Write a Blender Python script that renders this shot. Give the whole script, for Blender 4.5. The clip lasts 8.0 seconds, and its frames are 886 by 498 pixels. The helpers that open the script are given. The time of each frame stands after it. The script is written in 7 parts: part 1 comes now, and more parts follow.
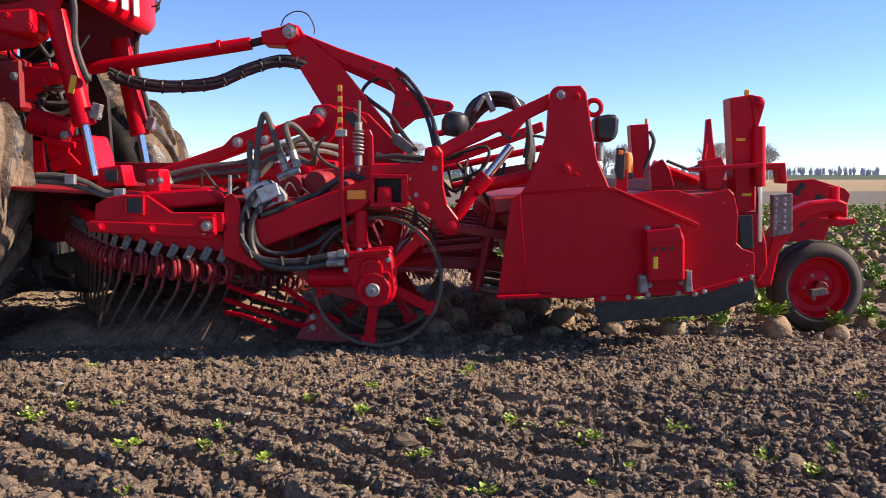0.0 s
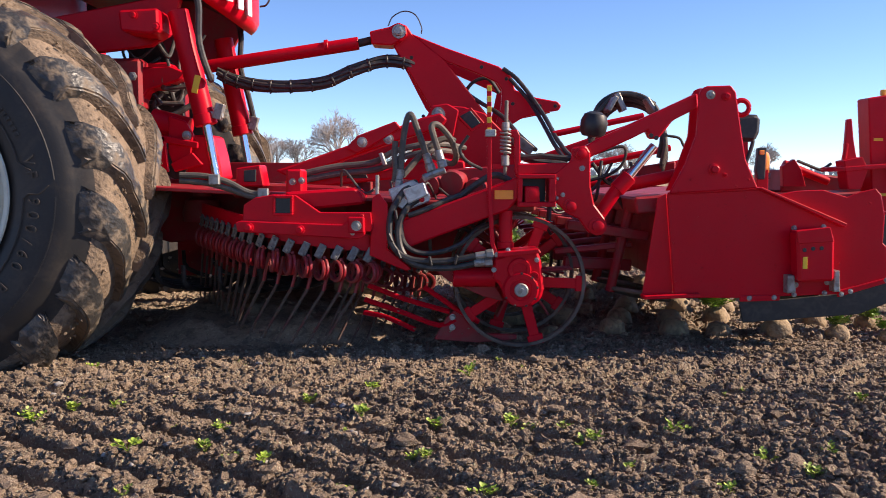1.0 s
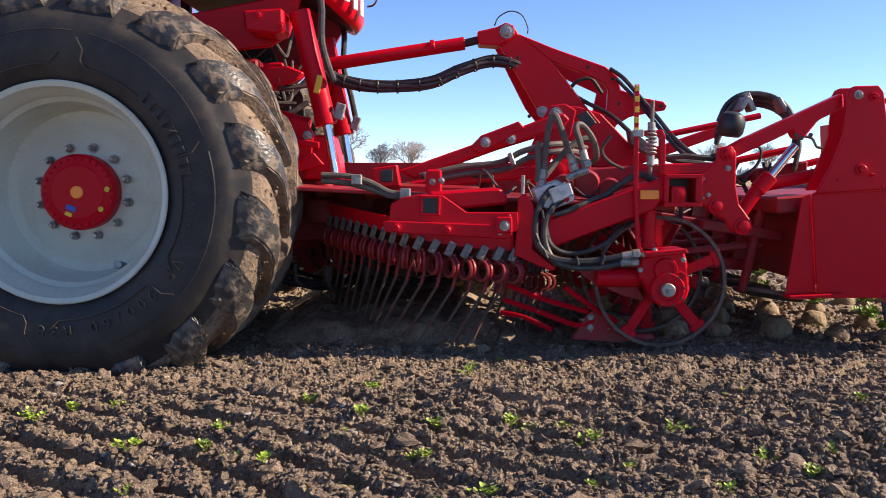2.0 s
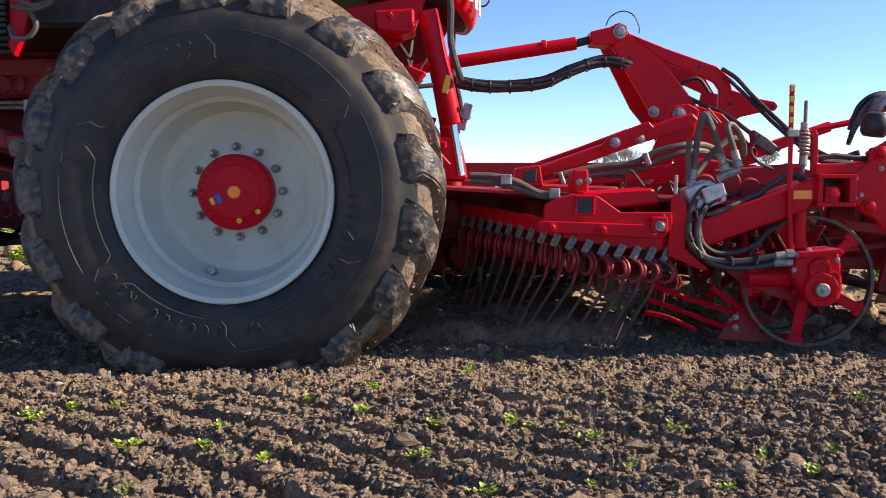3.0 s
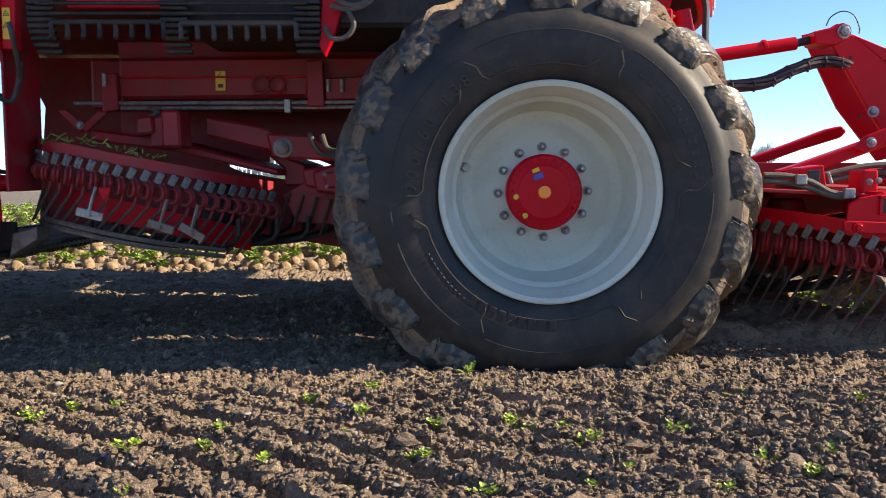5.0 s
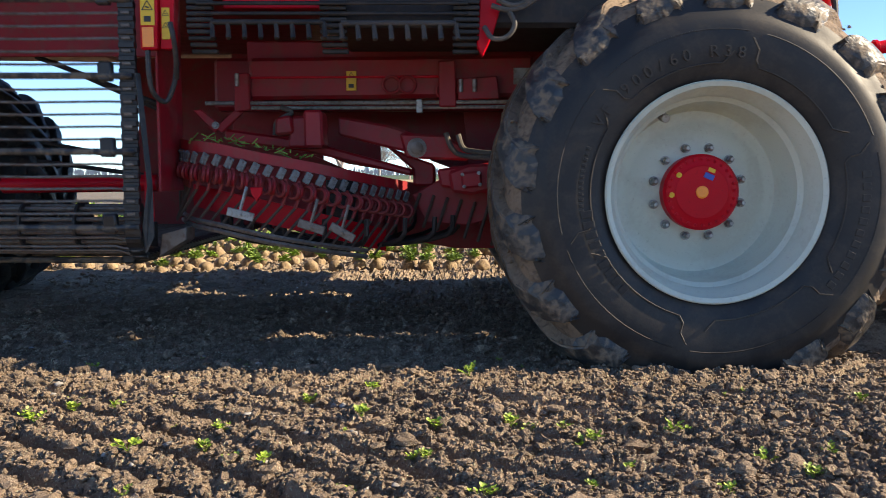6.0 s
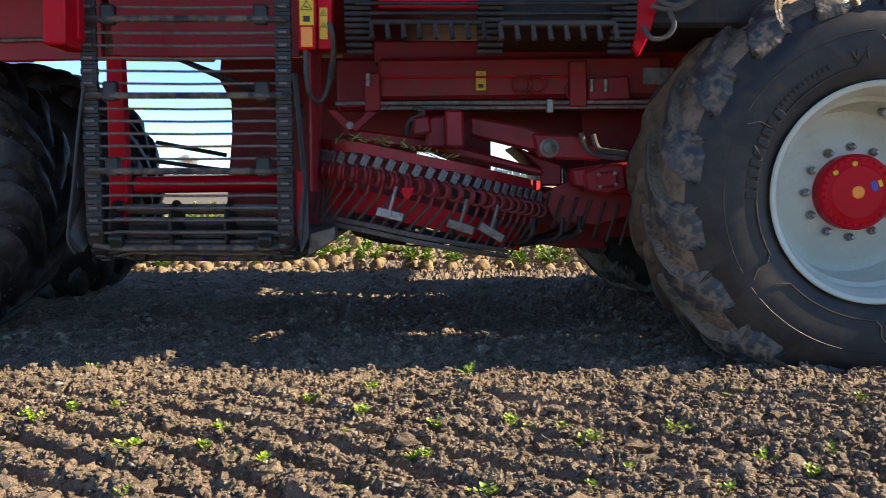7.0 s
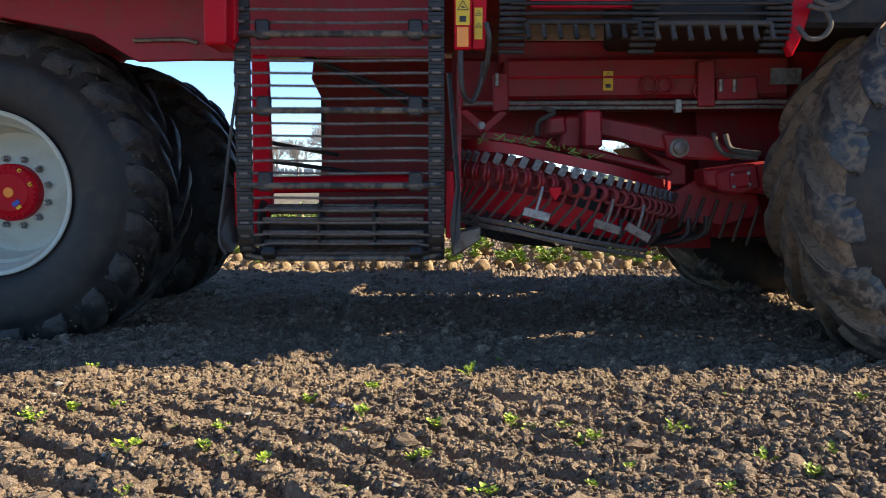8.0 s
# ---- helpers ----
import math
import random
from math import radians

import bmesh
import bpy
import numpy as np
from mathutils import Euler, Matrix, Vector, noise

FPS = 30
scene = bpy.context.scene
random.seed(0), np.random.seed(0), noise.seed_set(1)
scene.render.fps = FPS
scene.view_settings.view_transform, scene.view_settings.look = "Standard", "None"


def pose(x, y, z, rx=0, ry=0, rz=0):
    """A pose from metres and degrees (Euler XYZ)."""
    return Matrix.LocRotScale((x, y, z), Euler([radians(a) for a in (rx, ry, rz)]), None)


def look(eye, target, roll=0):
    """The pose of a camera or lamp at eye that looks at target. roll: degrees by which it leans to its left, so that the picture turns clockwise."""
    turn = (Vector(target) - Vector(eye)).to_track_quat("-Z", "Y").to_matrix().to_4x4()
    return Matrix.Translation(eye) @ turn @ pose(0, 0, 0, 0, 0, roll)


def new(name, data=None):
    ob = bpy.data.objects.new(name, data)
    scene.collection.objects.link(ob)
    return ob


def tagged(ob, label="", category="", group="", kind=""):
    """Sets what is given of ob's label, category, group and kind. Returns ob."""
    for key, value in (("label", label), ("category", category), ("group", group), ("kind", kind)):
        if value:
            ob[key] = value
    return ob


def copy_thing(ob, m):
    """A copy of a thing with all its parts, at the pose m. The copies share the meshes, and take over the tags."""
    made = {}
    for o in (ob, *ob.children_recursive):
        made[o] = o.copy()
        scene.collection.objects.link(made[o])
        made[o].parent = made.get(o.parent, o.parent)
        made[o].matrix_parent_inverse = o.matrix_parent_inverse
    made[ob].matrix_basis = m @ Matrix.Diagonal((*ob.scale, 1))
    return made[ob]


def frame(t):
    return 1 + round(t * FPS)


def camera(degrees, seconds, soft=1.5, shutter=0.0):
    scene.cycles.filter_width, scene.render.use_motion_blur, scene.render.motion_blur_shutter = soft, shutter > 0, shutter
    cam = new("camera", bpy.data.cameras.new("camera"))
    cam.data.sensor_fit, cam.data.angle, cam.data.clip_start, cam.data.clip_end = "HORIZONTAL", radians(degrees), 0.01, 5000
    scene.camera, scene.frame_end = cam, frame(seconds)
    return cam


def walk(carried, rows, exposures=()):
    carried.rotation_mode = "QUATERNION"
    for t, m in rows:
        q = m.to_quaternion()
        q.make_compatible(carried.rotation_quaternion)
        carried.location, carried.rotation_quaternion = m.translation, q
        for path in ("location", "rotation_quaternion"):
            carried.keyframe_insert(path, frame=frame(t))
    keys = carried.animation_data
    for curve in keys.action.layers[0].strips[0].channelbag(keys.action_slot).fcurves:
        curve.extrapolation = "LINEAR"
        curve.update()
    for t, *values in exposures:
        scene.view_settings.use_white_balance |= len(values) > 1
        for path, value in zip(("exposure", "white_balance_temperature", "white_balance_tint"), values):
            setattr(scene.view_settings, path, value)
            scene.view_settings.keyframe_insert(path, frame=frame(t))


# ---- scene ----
EYE = (0.0, 0.0, 0.90)
AIM = (0.0, 10.0, 0.90 - 10 * math.tan(radians(5.0)))
cam = camera(55, 8.0, 0.8, 0.2)
walk(cam, [(0.0, look(EYE, AIM)), (8.0, look(EYE, AIM))], [(0.0, 0.86, 6500, 17), (1.5, 0.92, 6500, 16), (3.5, 1.10, 6550, 13), (4.5, 1.17, 6600, 11), (6.5, 1.34, 6750, 6), (8.0, 1.38, 6800, 5)])

# way of the harvester along x, in seconds and metres
ROWS = [(0, -3.028), (0.5, -2.666), (1, -2.341), (1.5, -2.01), (3, -0.948), (3.5, -0.597), (4, -0.24), (4.5, 0.108), (6, 1.176), (6.5, 1.527), (7, 1.884), (7.5, 2.237), (8, 2.579)]

# ---- light ----
SUN_EL, SUN_AZ = 31.0, 0.5
world = bpy.data.worlds.new("sky")
scene.world = world
world.use_nodes = True
_nt = world.node_tree
_sky = _nt.nodes.new("ShaderNodeTexSky")
_sky.sky_type = "NISHITA"
_sky.sun_disc = False
_sky.sun_elevation = radians(SUN_EL)
_sky.sun_rotation = radians(90 + SUN_AZ)
_sky.air_density, _sky.dust_density, _sky.ozone_density = 0.6, 0.0, 5.0
_nt.links.new(_sky.outputs[0], _nt.nodes["Background"].inputs[0])
_nt.nodes["Background"].inputs[1].default_value = 0.118
sun_data = bpy.data.lights.new("sun", "SUN")
sun_data.energy, sun_data.angle, sun_data.color = 5.0, radians(0.5), (1.0, 0.83, 0.62)
sun = new("sun", sun_data)
_d = Vector((math.cos(radians(SUN_EL)) * math.cos(radians(SUN_AZ)), -math.cos(radians(SUN_EL)) * math.sin(radians(SUN_AZ)), math.sin(radians(SUN_EL))))
sun.matrix_world = look(_d * 50, (0, 0, 0))


# ---- materials ----
def material(name, base, second, rough=0.5, metal=0.0, scale=4.0, fine=60.0, bump=0.1, dirt=None, dirt_amount=0.0, coat=0.0, island=0.0, edge=(0.45, 0.62), bump_dist=0.004, detail=4.0, crumbs=0.0):
    """Two-tone surface with coarse and fine variation, relief, and patches of dirt."""
    m = bpy.data.materials.new(name)
    m.use_nodes = True
    nt = m.node_tree
    bs = nt.nodes["Principled BSDF"]
    tc = nt.nodes.new("ShaderNodeTexCoord")

    def tex(s, detail=5.0, dist=0.0):
        n = nt.nodes.new("ShaderNodeTexNoise")
        n.inputs["Scale"].default_value, n.inputs["Detail"].default_value, n.inputs["Distortion"].default_value = s, detail, dist
        nt.links.new(tc.outputs["Object"], n.inputs["Vector"])
        return n

    def ramp(src, a, b):
        n = nt.nodes.new("ShaderNodeMapRange")
        n.inputs["From Min"].default_value, n.inputs["From Max"].default_value = a, b
        nt.links.new(src, n.inputs["Value"])
        return n.outputs[0]

    def mix(fac, c1, c2):
        n = nt.nodes.new("ShaderNodeMix")
        n.data_type = "RGBA"
        if isinstance(fac, float):
            n.inputs[0].default_value = fac
        else:
            nt.links.new(fac, n.inputs[0])
        for sock, c in ((n.inputs[6], c1), (n.inputs[7], c2)):
            if isinstance(c, tuple):
                sock.default_value = (*c, 1)
            else:
                nt.links.new(c, sock)
        return n.outputs[2]

    coarse, grain = tex(scale, 6.0, 0.4), tex(fine, detail)
    grain.inputs["Roughness"].default_value = 0.5 if detail < 5 else 0.68
    col = mix(ramp(coarse.outputs[0], 0.35, 0.65), base, second)
    dark = tuple(c * 0.72 for c in base)
    n_g = ramp(grain.outputs[0], 0.62, 0.78)
    col = mix(n_g, col, dark)
    if crumbs:  # pale specks painted as sunlit crumb tops, dark ones deepen the contrast
        c1 = tex(fine * 2.2, 3.0)
        col = mix(ramp(c1.outputs[0], 0.56, 0.70), col, tuple(min(0.6, c * (1 + crumbs)) for c in second))
        c2 = tex(fine * 1.3, 3.0, 0.5)
        col = mix(ramp(c2.outputs[0], 0.58, 0.72), col, tuple(c * 0.42 for c in base))
    if island:
        geo = nt.nodes.new("ShaderNodeNewGeometry")
        info = nt.nodes.new("ShaderNodeObjectInfo")
        add = nt.nodes.new("ShaderNodeMath")
        add.operation = "ADD"
        nt.links.new(geo.outputs["Random Per Island"], add.inputs[0])
        nt.links.new(info.outputs["Random"], add.inputs[1])
        hv = nt.nodes.new("ShaderNodeHueSaturation")
        nt.links.new(ramp(add.outputs[0], 0.0, 2.0), hv.inputs["Value"])
        hv.inputs["Value"].default_value = 1.0
        mr = hv.inputs["Value"].links[0].from_node
        mr.inputs["To Min"].default_value, mr.inputs["To Max"].default_value = 1 - island, 1 + island
        nt.links.new(col, hv.inputs["Color"])
        col = hv.outputs[0]
    rough_src = None
    if dirt:
        d1, d2 = tex(scale * 2.3, 8.0, 1.0), tex(fine * 0.6, 6.0)
        ad = nt.nodes.new("ShaderNodeMath")
        ad.operation = "MULTIPLY_ADD"
        nt.links.new(d2.outputs[0], ad.inputs[0])
        ad.inputs[1].default_value = 0.35
        nt.links.new(d1.outputs[0], ad.inputs[2])
        f = ramp(ad.outputs[0], edge[0] + 0.2, edge[1] + 0.2)
        ml = nt.nodes.new("ShaderNodeMath")
        ml.operation = "MULTIPLY"
        nt.links.new(f, ml.inputs[0])
        ml.inputs[1].default_value = dirt_amount
        col = mix(ml.outputs[0], col, dirt)
        rr = nt.nodes.new("ShaderNodeMapRange")
        rr.inputs["To Min"].default_value, rr.inputs["To Max"].default_value = rough, 0.9
        nt.links.new(ml.outputs[0], rr.inputs["Value"])
        rough_src = rr.outputs[0]
    nt.links.new(col, bs.inputs["Base Color"])
    bs.inputs["Metallic"].default_value = metal
    bs.inputs["Roughness"].default_value = rough
    if rough_src:
        nt.links.new(rough_src, bs.inputs["Roughness"])
    bs.inputs["Coat Weight"].default_value = coat
    bs.inputs["Coat Roughness"].default_value = 0.12
    if bump:
        b = nt.nodes.new("ShaderNodeBump")
        b.inputs["Strength"].default_value, b.inputs["Distance"].default_value = bump, bump_dist
        nt.links.new(grain.outputs[0], b.inputs["Height"])
        nt.links.new(b.outputs[0], bs.inputs["Normal"])
    return m


RED = material("red_paint", (0.55, 0.002, 0.015), (0.50, 0.002, 0.013), 0.36, 0, 2.5, 90, 0.02, (0.22, 0.07, 0.06), 0.04, 0.0)
RED.node_tree.nodes["Principled BSDF"].inputs["Specular IOR Level"].default_value = 0.16
# dustier red, also darkened to give parts under the body their shade
RED_DUSTY_SHADED = material("dusty_shaded_red_paint", (0.33, 0.004, 0.013), (0.26, 0.005, 0.012), 0.5, 0, 3.0, 70, 0.05, (0.12, 0.08, 0.06), 0.35, 0.0)
RUBBER = material("tyre_rubber", (0.018, 0.018, 0.019), (0.028, 0.0265, 0.0255), 0.5, 0, 3.0, 120, 0.1, (0.11, 0.085, 0.065), 0.36, edge=(0.42, 0.72))
RUBBER.node_tree.nodes["Principled BSDF"].inputs["Specular IOR Level"].default_value = 0.35
MUD = material("muddy_rubber", (0.024, 0.025, 0.027), (0.058, 0.055, 0.052), 0.36, 0, 6.0, 50, 0.6, (0.20, 0.152, 0.106), 0.85, edge=(0.44, 0.60), bump_dist=0.010)
WORN_LUG = material("worn_rubber", (0.012, 0.012, 0.013), (0.022, 0.021, 0.021), 0.5, 0, 5.0, 60, 0.5, (0.10, 0.082, 0.066), 0.6, edge=(0.47, 0.62), bump_dist=0.01)
MUD_CAKE = material("caked_mud", (0.15, 0.108, 0.074), (0.22, 0.16, 0.11), 0.9, 0, 9.0, 70, 0.8, (0.06, 0.045, 0.035), 0.7, island=0.3, bump_dist=0.01)
RIM = material("grey_rim_paint", (0.58, 0.61, 0.52), (0.54, 0.57, 0.48), 0.36, 0, 1.2, 90, 0.01, (0.30, 0.25, 0.18), 0.2)
CHROME = material("chrome", (0.72, 0.74, 0.76), (0.66, 0.68, 0.7), 0.12, 1.0, 3, 80, 0.0)
STEEL = material("zinc_steel", (0.30, 0.30, 0.29), (0.42, 0.42, 0.40), 0.5, 0.75, 12, 90, 0.1, (0.2, 0.15, 0.11), 0.5)
ALU = material("cast_aluminium", (0.55, 0.56, 0.56), (0.46, 0.47, 0.47), 0.45, 0.5, 12, 90, 0.1, (0.2, 0.15, 0.11), 0.35)
CLAMP = material("dull_zinc", (0.16, 0.165, 0.17), (0.24, 0.24, 0.235), 0.55, 0.5, 12, 90, 0.1, (0.13, 0.10, 0.08), 0.6)
COMB = material("rusty_dark_iron", (0.042, 0.038, 0.038), (0.065, 0.056, 0.05), 0.75, 0.0, 9, 80, 0.2, (0.09, 0.065, 0.045), 0.6)
IRON = material("worn_iron", (0.16, 0.145, 0.13), (0.24, 0.20, 0.17), 0.5, 0.6, 8, 80, 0.2, (0.17, 0.12, 0.09), 0.7)
HOSE = material("black_hose", (0.022, 0.021, 0.021), (0.032, 0.030, 0.029), 0.5, 0, 8, 120, 0.15, (0.14, 0.11, 0.09), 0.3)
HOSE_DUSTY = material("dusty_hose", (0.062, 0.055, 0.048), (0.095, 0.082, 0.07), 0.65, 0, 8, 120, 0.15, (0.17, 0.135, 0.105), 0.5)
BLACK = material("black_plastic", (0.014, 0.014, 0.015), (0.020, 0.020, 0.021), 0.45, 0, 5, 90, 0.05, (0.13, 0.10, 0.08), 0.22)
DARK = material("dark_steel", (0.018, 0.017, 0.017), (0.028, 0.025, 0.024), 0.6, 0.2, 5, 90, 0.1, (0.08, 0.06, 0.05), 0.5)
YELLOW = material("yellow_label", (0.80, 0.52, 0.03), (0.75, 0.48, 0.03), 0.45, 0, 20, 150, 0.0)
ORANGE = material("orange_reflector", (1.0, 0.30, 0.01), (0.95, 0.27, 0.01), 0.35, 0, 20, 150, 0.0, coat=0.5)
BLUE = material("blue_mark", (0.03, 0.08, 0.42), (0.03, 0.07, 0.36), 0.4, 0, 20, 150, 0.0)
WHITE = material("white_film", (0.80, 0.80, 0.78), (0.74, 0.74, 0.72), 0.4, 0, 20, 150, 0.0)
GLASS = material("lamp_glass", (0.55, 0.58, 0.60), (0.45, 0.48, 0.5), 0.1, 0.3, 20, 60, 0.3)
ROOT = material("root_skin", (0.36, 0.26, 0.15), (0.24, 0.17, 0.10), 0.8, 0, 14, 60, 0.6, (0.16, 0.115, 0.08), 0.7, island=0.15, bump_dist=0.01)
LEAF = material("leaf_green", (0.20, 0.30, 0.035), (0.12, 0.21, 0.022), 0.5, 0, 12, 70, 0.2, island=0.35)
LEAF.node_tree.nodes["Principled BSDF"].inputs["Transmission Weight"].default_value = 0.0
SEEDLING = material("seedling_green", (0.29, 0.39, 0.045), (0.20, 0.31, 0.035), 0.5, 0, 12, 70, 0.1, island=0.3)
BARK = material("bark", (0.30, 0.26, 0.24), (0.36, 0.32, 0.30), 0.9, 0, 2, 10, 0.2)
STRAW = material("dry_straw", (0.46, 0.38, 0.25), (0.34, 0.27, 0.17), 0.8, 0, 20, 90, 0.1, island=0.3)
STONE = material("field_stone", (0.34, 0.32, 0.30), (0.26, 0.25, 0.24), 0.7, 0, 10, 60, 0.3, (0.15, 0.11, 0.08), 0.5, island=0.3)
# pale bluish grey: the distance haze is mixed into the wood's colour
WOOD_HAZED = material("far_wood", (0.44, 0.44, 0.49), (0.52, 0.52, 0.57), 0.9, 0, 0.2, 1, 0.0, island=0.2)


def soil_material():
    m = material("soil", (0.245, 0.174, 0.12), (0.375, 0.272, 0.189), 0.95, 0, 1.8, 60, 1.0, (0.075, 0.056, 0.042), 0.62, edge=(0.43, 0.68), bump_dist=0.034, detail=9.0, crumbs=1.2)
    nt = m.node_tree
    bs = nt.nodes["Principled BSDF"]
    src = bs.inputs["Base Color"].links[0].from_socket
    geo = nt.nodes.new("ShaderNodeNewGeometry")
    sep = nt.nodes.new("ShaderNodeSeparateXYZ")
    nt.links.new(geo.outputs["Position"], sep.inputs[0])

    def band(a, b):
        r = nt.nodes.new("ShaderNodeMapRange")
        r.inputs["From Min"].default_value, r.inputs["From Max"].default_value = a, b
        nt.links.new(sep.outputs[1], r.inputs["Value"])
        return r.outputs[0]

    def over(fac, c1, c2):
        n = nt.nodes.new("ShaderNodeMix")
        n.data_type = "RGBA"
        nt.links.new(fac, n.inputs[0])
        nt.links.new(c1, n.inputs[6])
        n.inputs[7].default_value = (*c2, 1)
        return n.outputs[2]

    # beyond the crop: grey bare soil, then a strip of pale stubble
    col = over(band(19.0, 26.0), src, (0.17, 0.145, 0.115))
    col = over(band(44.0, 47.0), col, (0.36, 0.27, 0.15))
    col = over(band(150.0, 152.0), col, (0.05, 0.085, 0.035))
    nt.links.new(col, bs.inputs["Base Color"])
    return m


SOIL = soil_material()
CLOD = material("soil_clods", (0.245, 0.174, 0.12), (0.375, 0.272, 0.189), 0.95, 0, 6, 90, 1.0, (0.07, 0.052, 0.04), 0.6, island=0.35, bump_dist=0.02, detail=9.0, crumbs=0.9)


# ---- mesh helpers ----
def obj(name, bm, mat, parent=None, label="", smooth=False, origin=None):
    """Link a bmesh as one mesh object under its thing or part."""
    if origin is not None:
        bmesh.ops.translate(bm, verts=bm.verts, vec=-Vector(origin))
    me = bpy.data.meshes.new(name)
    bm.normal_update()
    bm.to_mesh(me)
    bm.free()
    me.materials.append(mat)
    if smooth:
        me.polygons.foreach_set("use_smooth", [True] * len(me.polygons))
        me.set_sharp_from_angle(angle=radians(38))
    ob = new(name, me)
    if parent is not None:
        ob.parent = parent
    if origin is not None:
        ob.location = origin
    if label:
        ob["label"] = label
    return ob


def bevel_all(bm, off, seg=1, angle=25):
    if off <= 0:
        return
    bm.normal_update()
    edges = [e for e in bm.edges if len(e.link_faces) == 2 and e.calc_face_angle(0) > radians(angle)]
    bmesh.ops.bevel(bm, geom=edges, offset=off, segments=seg, affect="EDGES", clamp_overlap=True)


def add_plate(bm, pts, y0, y1, bev=0.003):
    """A flat plate with the outline pts (x, z), from y0 to y1."""
    b = bmesh.new()
    vs = [b.verts.new((x, y0, z)) for x, z in pts]
    f = b.faces.new(vs)
    r = bmesh.ops.extrude_face_region(b, geom=[f])
    bmesh.ops.translate(b, verts=[v for v in r["geom"] if isinstance(v, bmesh.types.BMVert)], vec=(0, y1 - y0, 0))
    bmesh.ops.recalc_face_normals(b, faces=b.faces)
    bevel_all(b, bev)
    join(bm, b)


def join(bm, b):
    me = bpy.data.meshes.new("tmp")
    b.to_mesh(me)
    b.free()
    bm.from_mesh(me)
    bpy.data.meshes.remove(me)


def plate(name, pts, y0, y1, mat, parent, label="", bev=0.003):
    bm = bmesh.new()
    add_plate(bm, pts, y0, y1, bev)
    return obj(name, bm, mat, parent, label)


def add_box(bm, c, size, rot=(0, 0, 0), bev=0.004):
    b = bmesh.new()
    bmesh.ops.create_cube(b, size=1)
    bmesh.ops.scale(b, verts=b.verts, vec=size)
    bevel_all(b, min(bev, min(size) * 0.3))
    bmesh.ops.transform(b, matrix=pose(*c, *rot), verts=b.verts)
    join(bm, b)


def box(name, c, size, mat, parent, label="", rot=(0, 0, 0), bev=0.004):
    bm = bmesh.new()
    add_box(bm, c, size, rot, bev)
    return obj(name, bm, mat, parent, label)


def add_lathe(bm, prof, origin, axis, seg=24, closed=False):
    """Turn a profile of (along, radius) about an axis through origin."""
    axis = Vector(axis).normalized()
    q = Vector((0, 0, 1)).rotation_difference(axis)
    rings = []
    for a, r in prof:
        if r < 1e-6:
            rings.append([bm.verts.new(Vector(origin) + q @ Vector((0, 0, a)))])
        else:
            rings.append([bm.verts.new(Vector(origin) + q @ Vector((r * math.cos(2 * math.pi * k / seg), r * math.sin(2 * math.pi * k / seg), a))) for k in range(seg)])
    pairs = list(zip(rings, rings[1:]))
    if closed:
        pairs.append((rings[-1], rings[0]))
    for A, B in pairs:
        for k in range(seg):
            j = (k + 1) % seg
            if len(A) == 1 and len(B) == 1:
                continue
            if len(A) == 1:
                bm.faces.new((A[0], B[j], B[k]))
            elif len(B) == 1:
                bm.faces.new((A[k], A[j], B[0]))
            else:
                bm.faces.new((A[k], A[j], B[j], B[k]))


def add_rod(bm, p0, p1, r, seg=12, cap=0.003):
    L = (Vector(p1) - Vector(p0)).length
    c = min(cap, r * 0.4, L * 0.3)
    add_lathe(bm, [(0, 0), (0, r - c), (c, r), (L - c, r), (L, r - c), (L, 0)], p0, Vector(p1) - Vector(p0), seg)


def rod(name, p0, p1, r, mat, parent, label="", seg=14):
    bm = bmesh.new()
    add_rod(bm, p0, p1, r, seg)
    return obj(name, bm, mat, parent, label, True)


def spline(pts, n=6):
    """Points of a smooth curve through pts."""
    P = [Vector(p) for p in pts]
    P = [P[0] * 2 - P[1]] + P + [P[-1] * 2 - P[-2]]
    out = []
    for i in range(1, len(P) - 2):
        a, b, c, d = P[i - 1:i + 3]
        for k in range(n):
            t = k / n
            out.append(0.5 * ((2 * b) + (c - a) * t + (2 * a - 5 * b + 4 * c - d) * t * t + (3 * b - a - 3 * c + d) * t ** 3))
    out.append(P[-2])
    return out


def add_tube(bm, pts, r, seg=8):
    """A round bar or hose along the points; r may be one radius or a list."""
    pts = [Vector(p) for p in pts]
    n = len(pts)
    rs = r if isinstance(r, list) else [r] * n
    tang = [(pts[min(i + 1, n - 1)] - pts[max(i - 1, 0)]).normalized() for i in range(n)]
    u = tang[0].orthogonal().normalized()
    rings = []
    for i in range(n):
        if i:
            u = tang[i - 1].rotation_difference(tang[i]) @ u
        w = tang[i].cross(u)
        rings.append([bm.verts.new(pts[i] + (u * math.cos(2 * math.pi * k / seg) + w * math.sin(2 * math.pi * k / seg)) * rs[i]) for k in range(seg)])
    for A, B in zip(rings, rings[1:]):
        for k in range(seg):
            j = (k + 1) % seg
            bm.faces.new((A[k], A[j], B[j], B[k]))
    bm.faces.new(rings[0][::-1])
    bm.faces.new(rings[-1])


def hose(name, pts, r, mat, parent, label="", n=6, seg=8):
    bm = bmesh.new()
    add_tube(bm, spline(pts, n), r, seg)
    return obj(name, bm, mat, parent, label, True)


def add_bolt(bm, p, r, axis=(0, -1, 0), h=None):
    h = h or r * 0.8
    r *= 0.82
    add_lathe(bm, [(0, r * 1.35), (h * 0.25, r * 1.35), (h * 0.25, r * 0.9)], p, axis, 14)
    add_lathe(bm, [(h * 0.25, r * 0.95), (h, r * 0.95), (h * 1.15, r * 0.75), (h * 1.15, 0)], p, axis, 6)


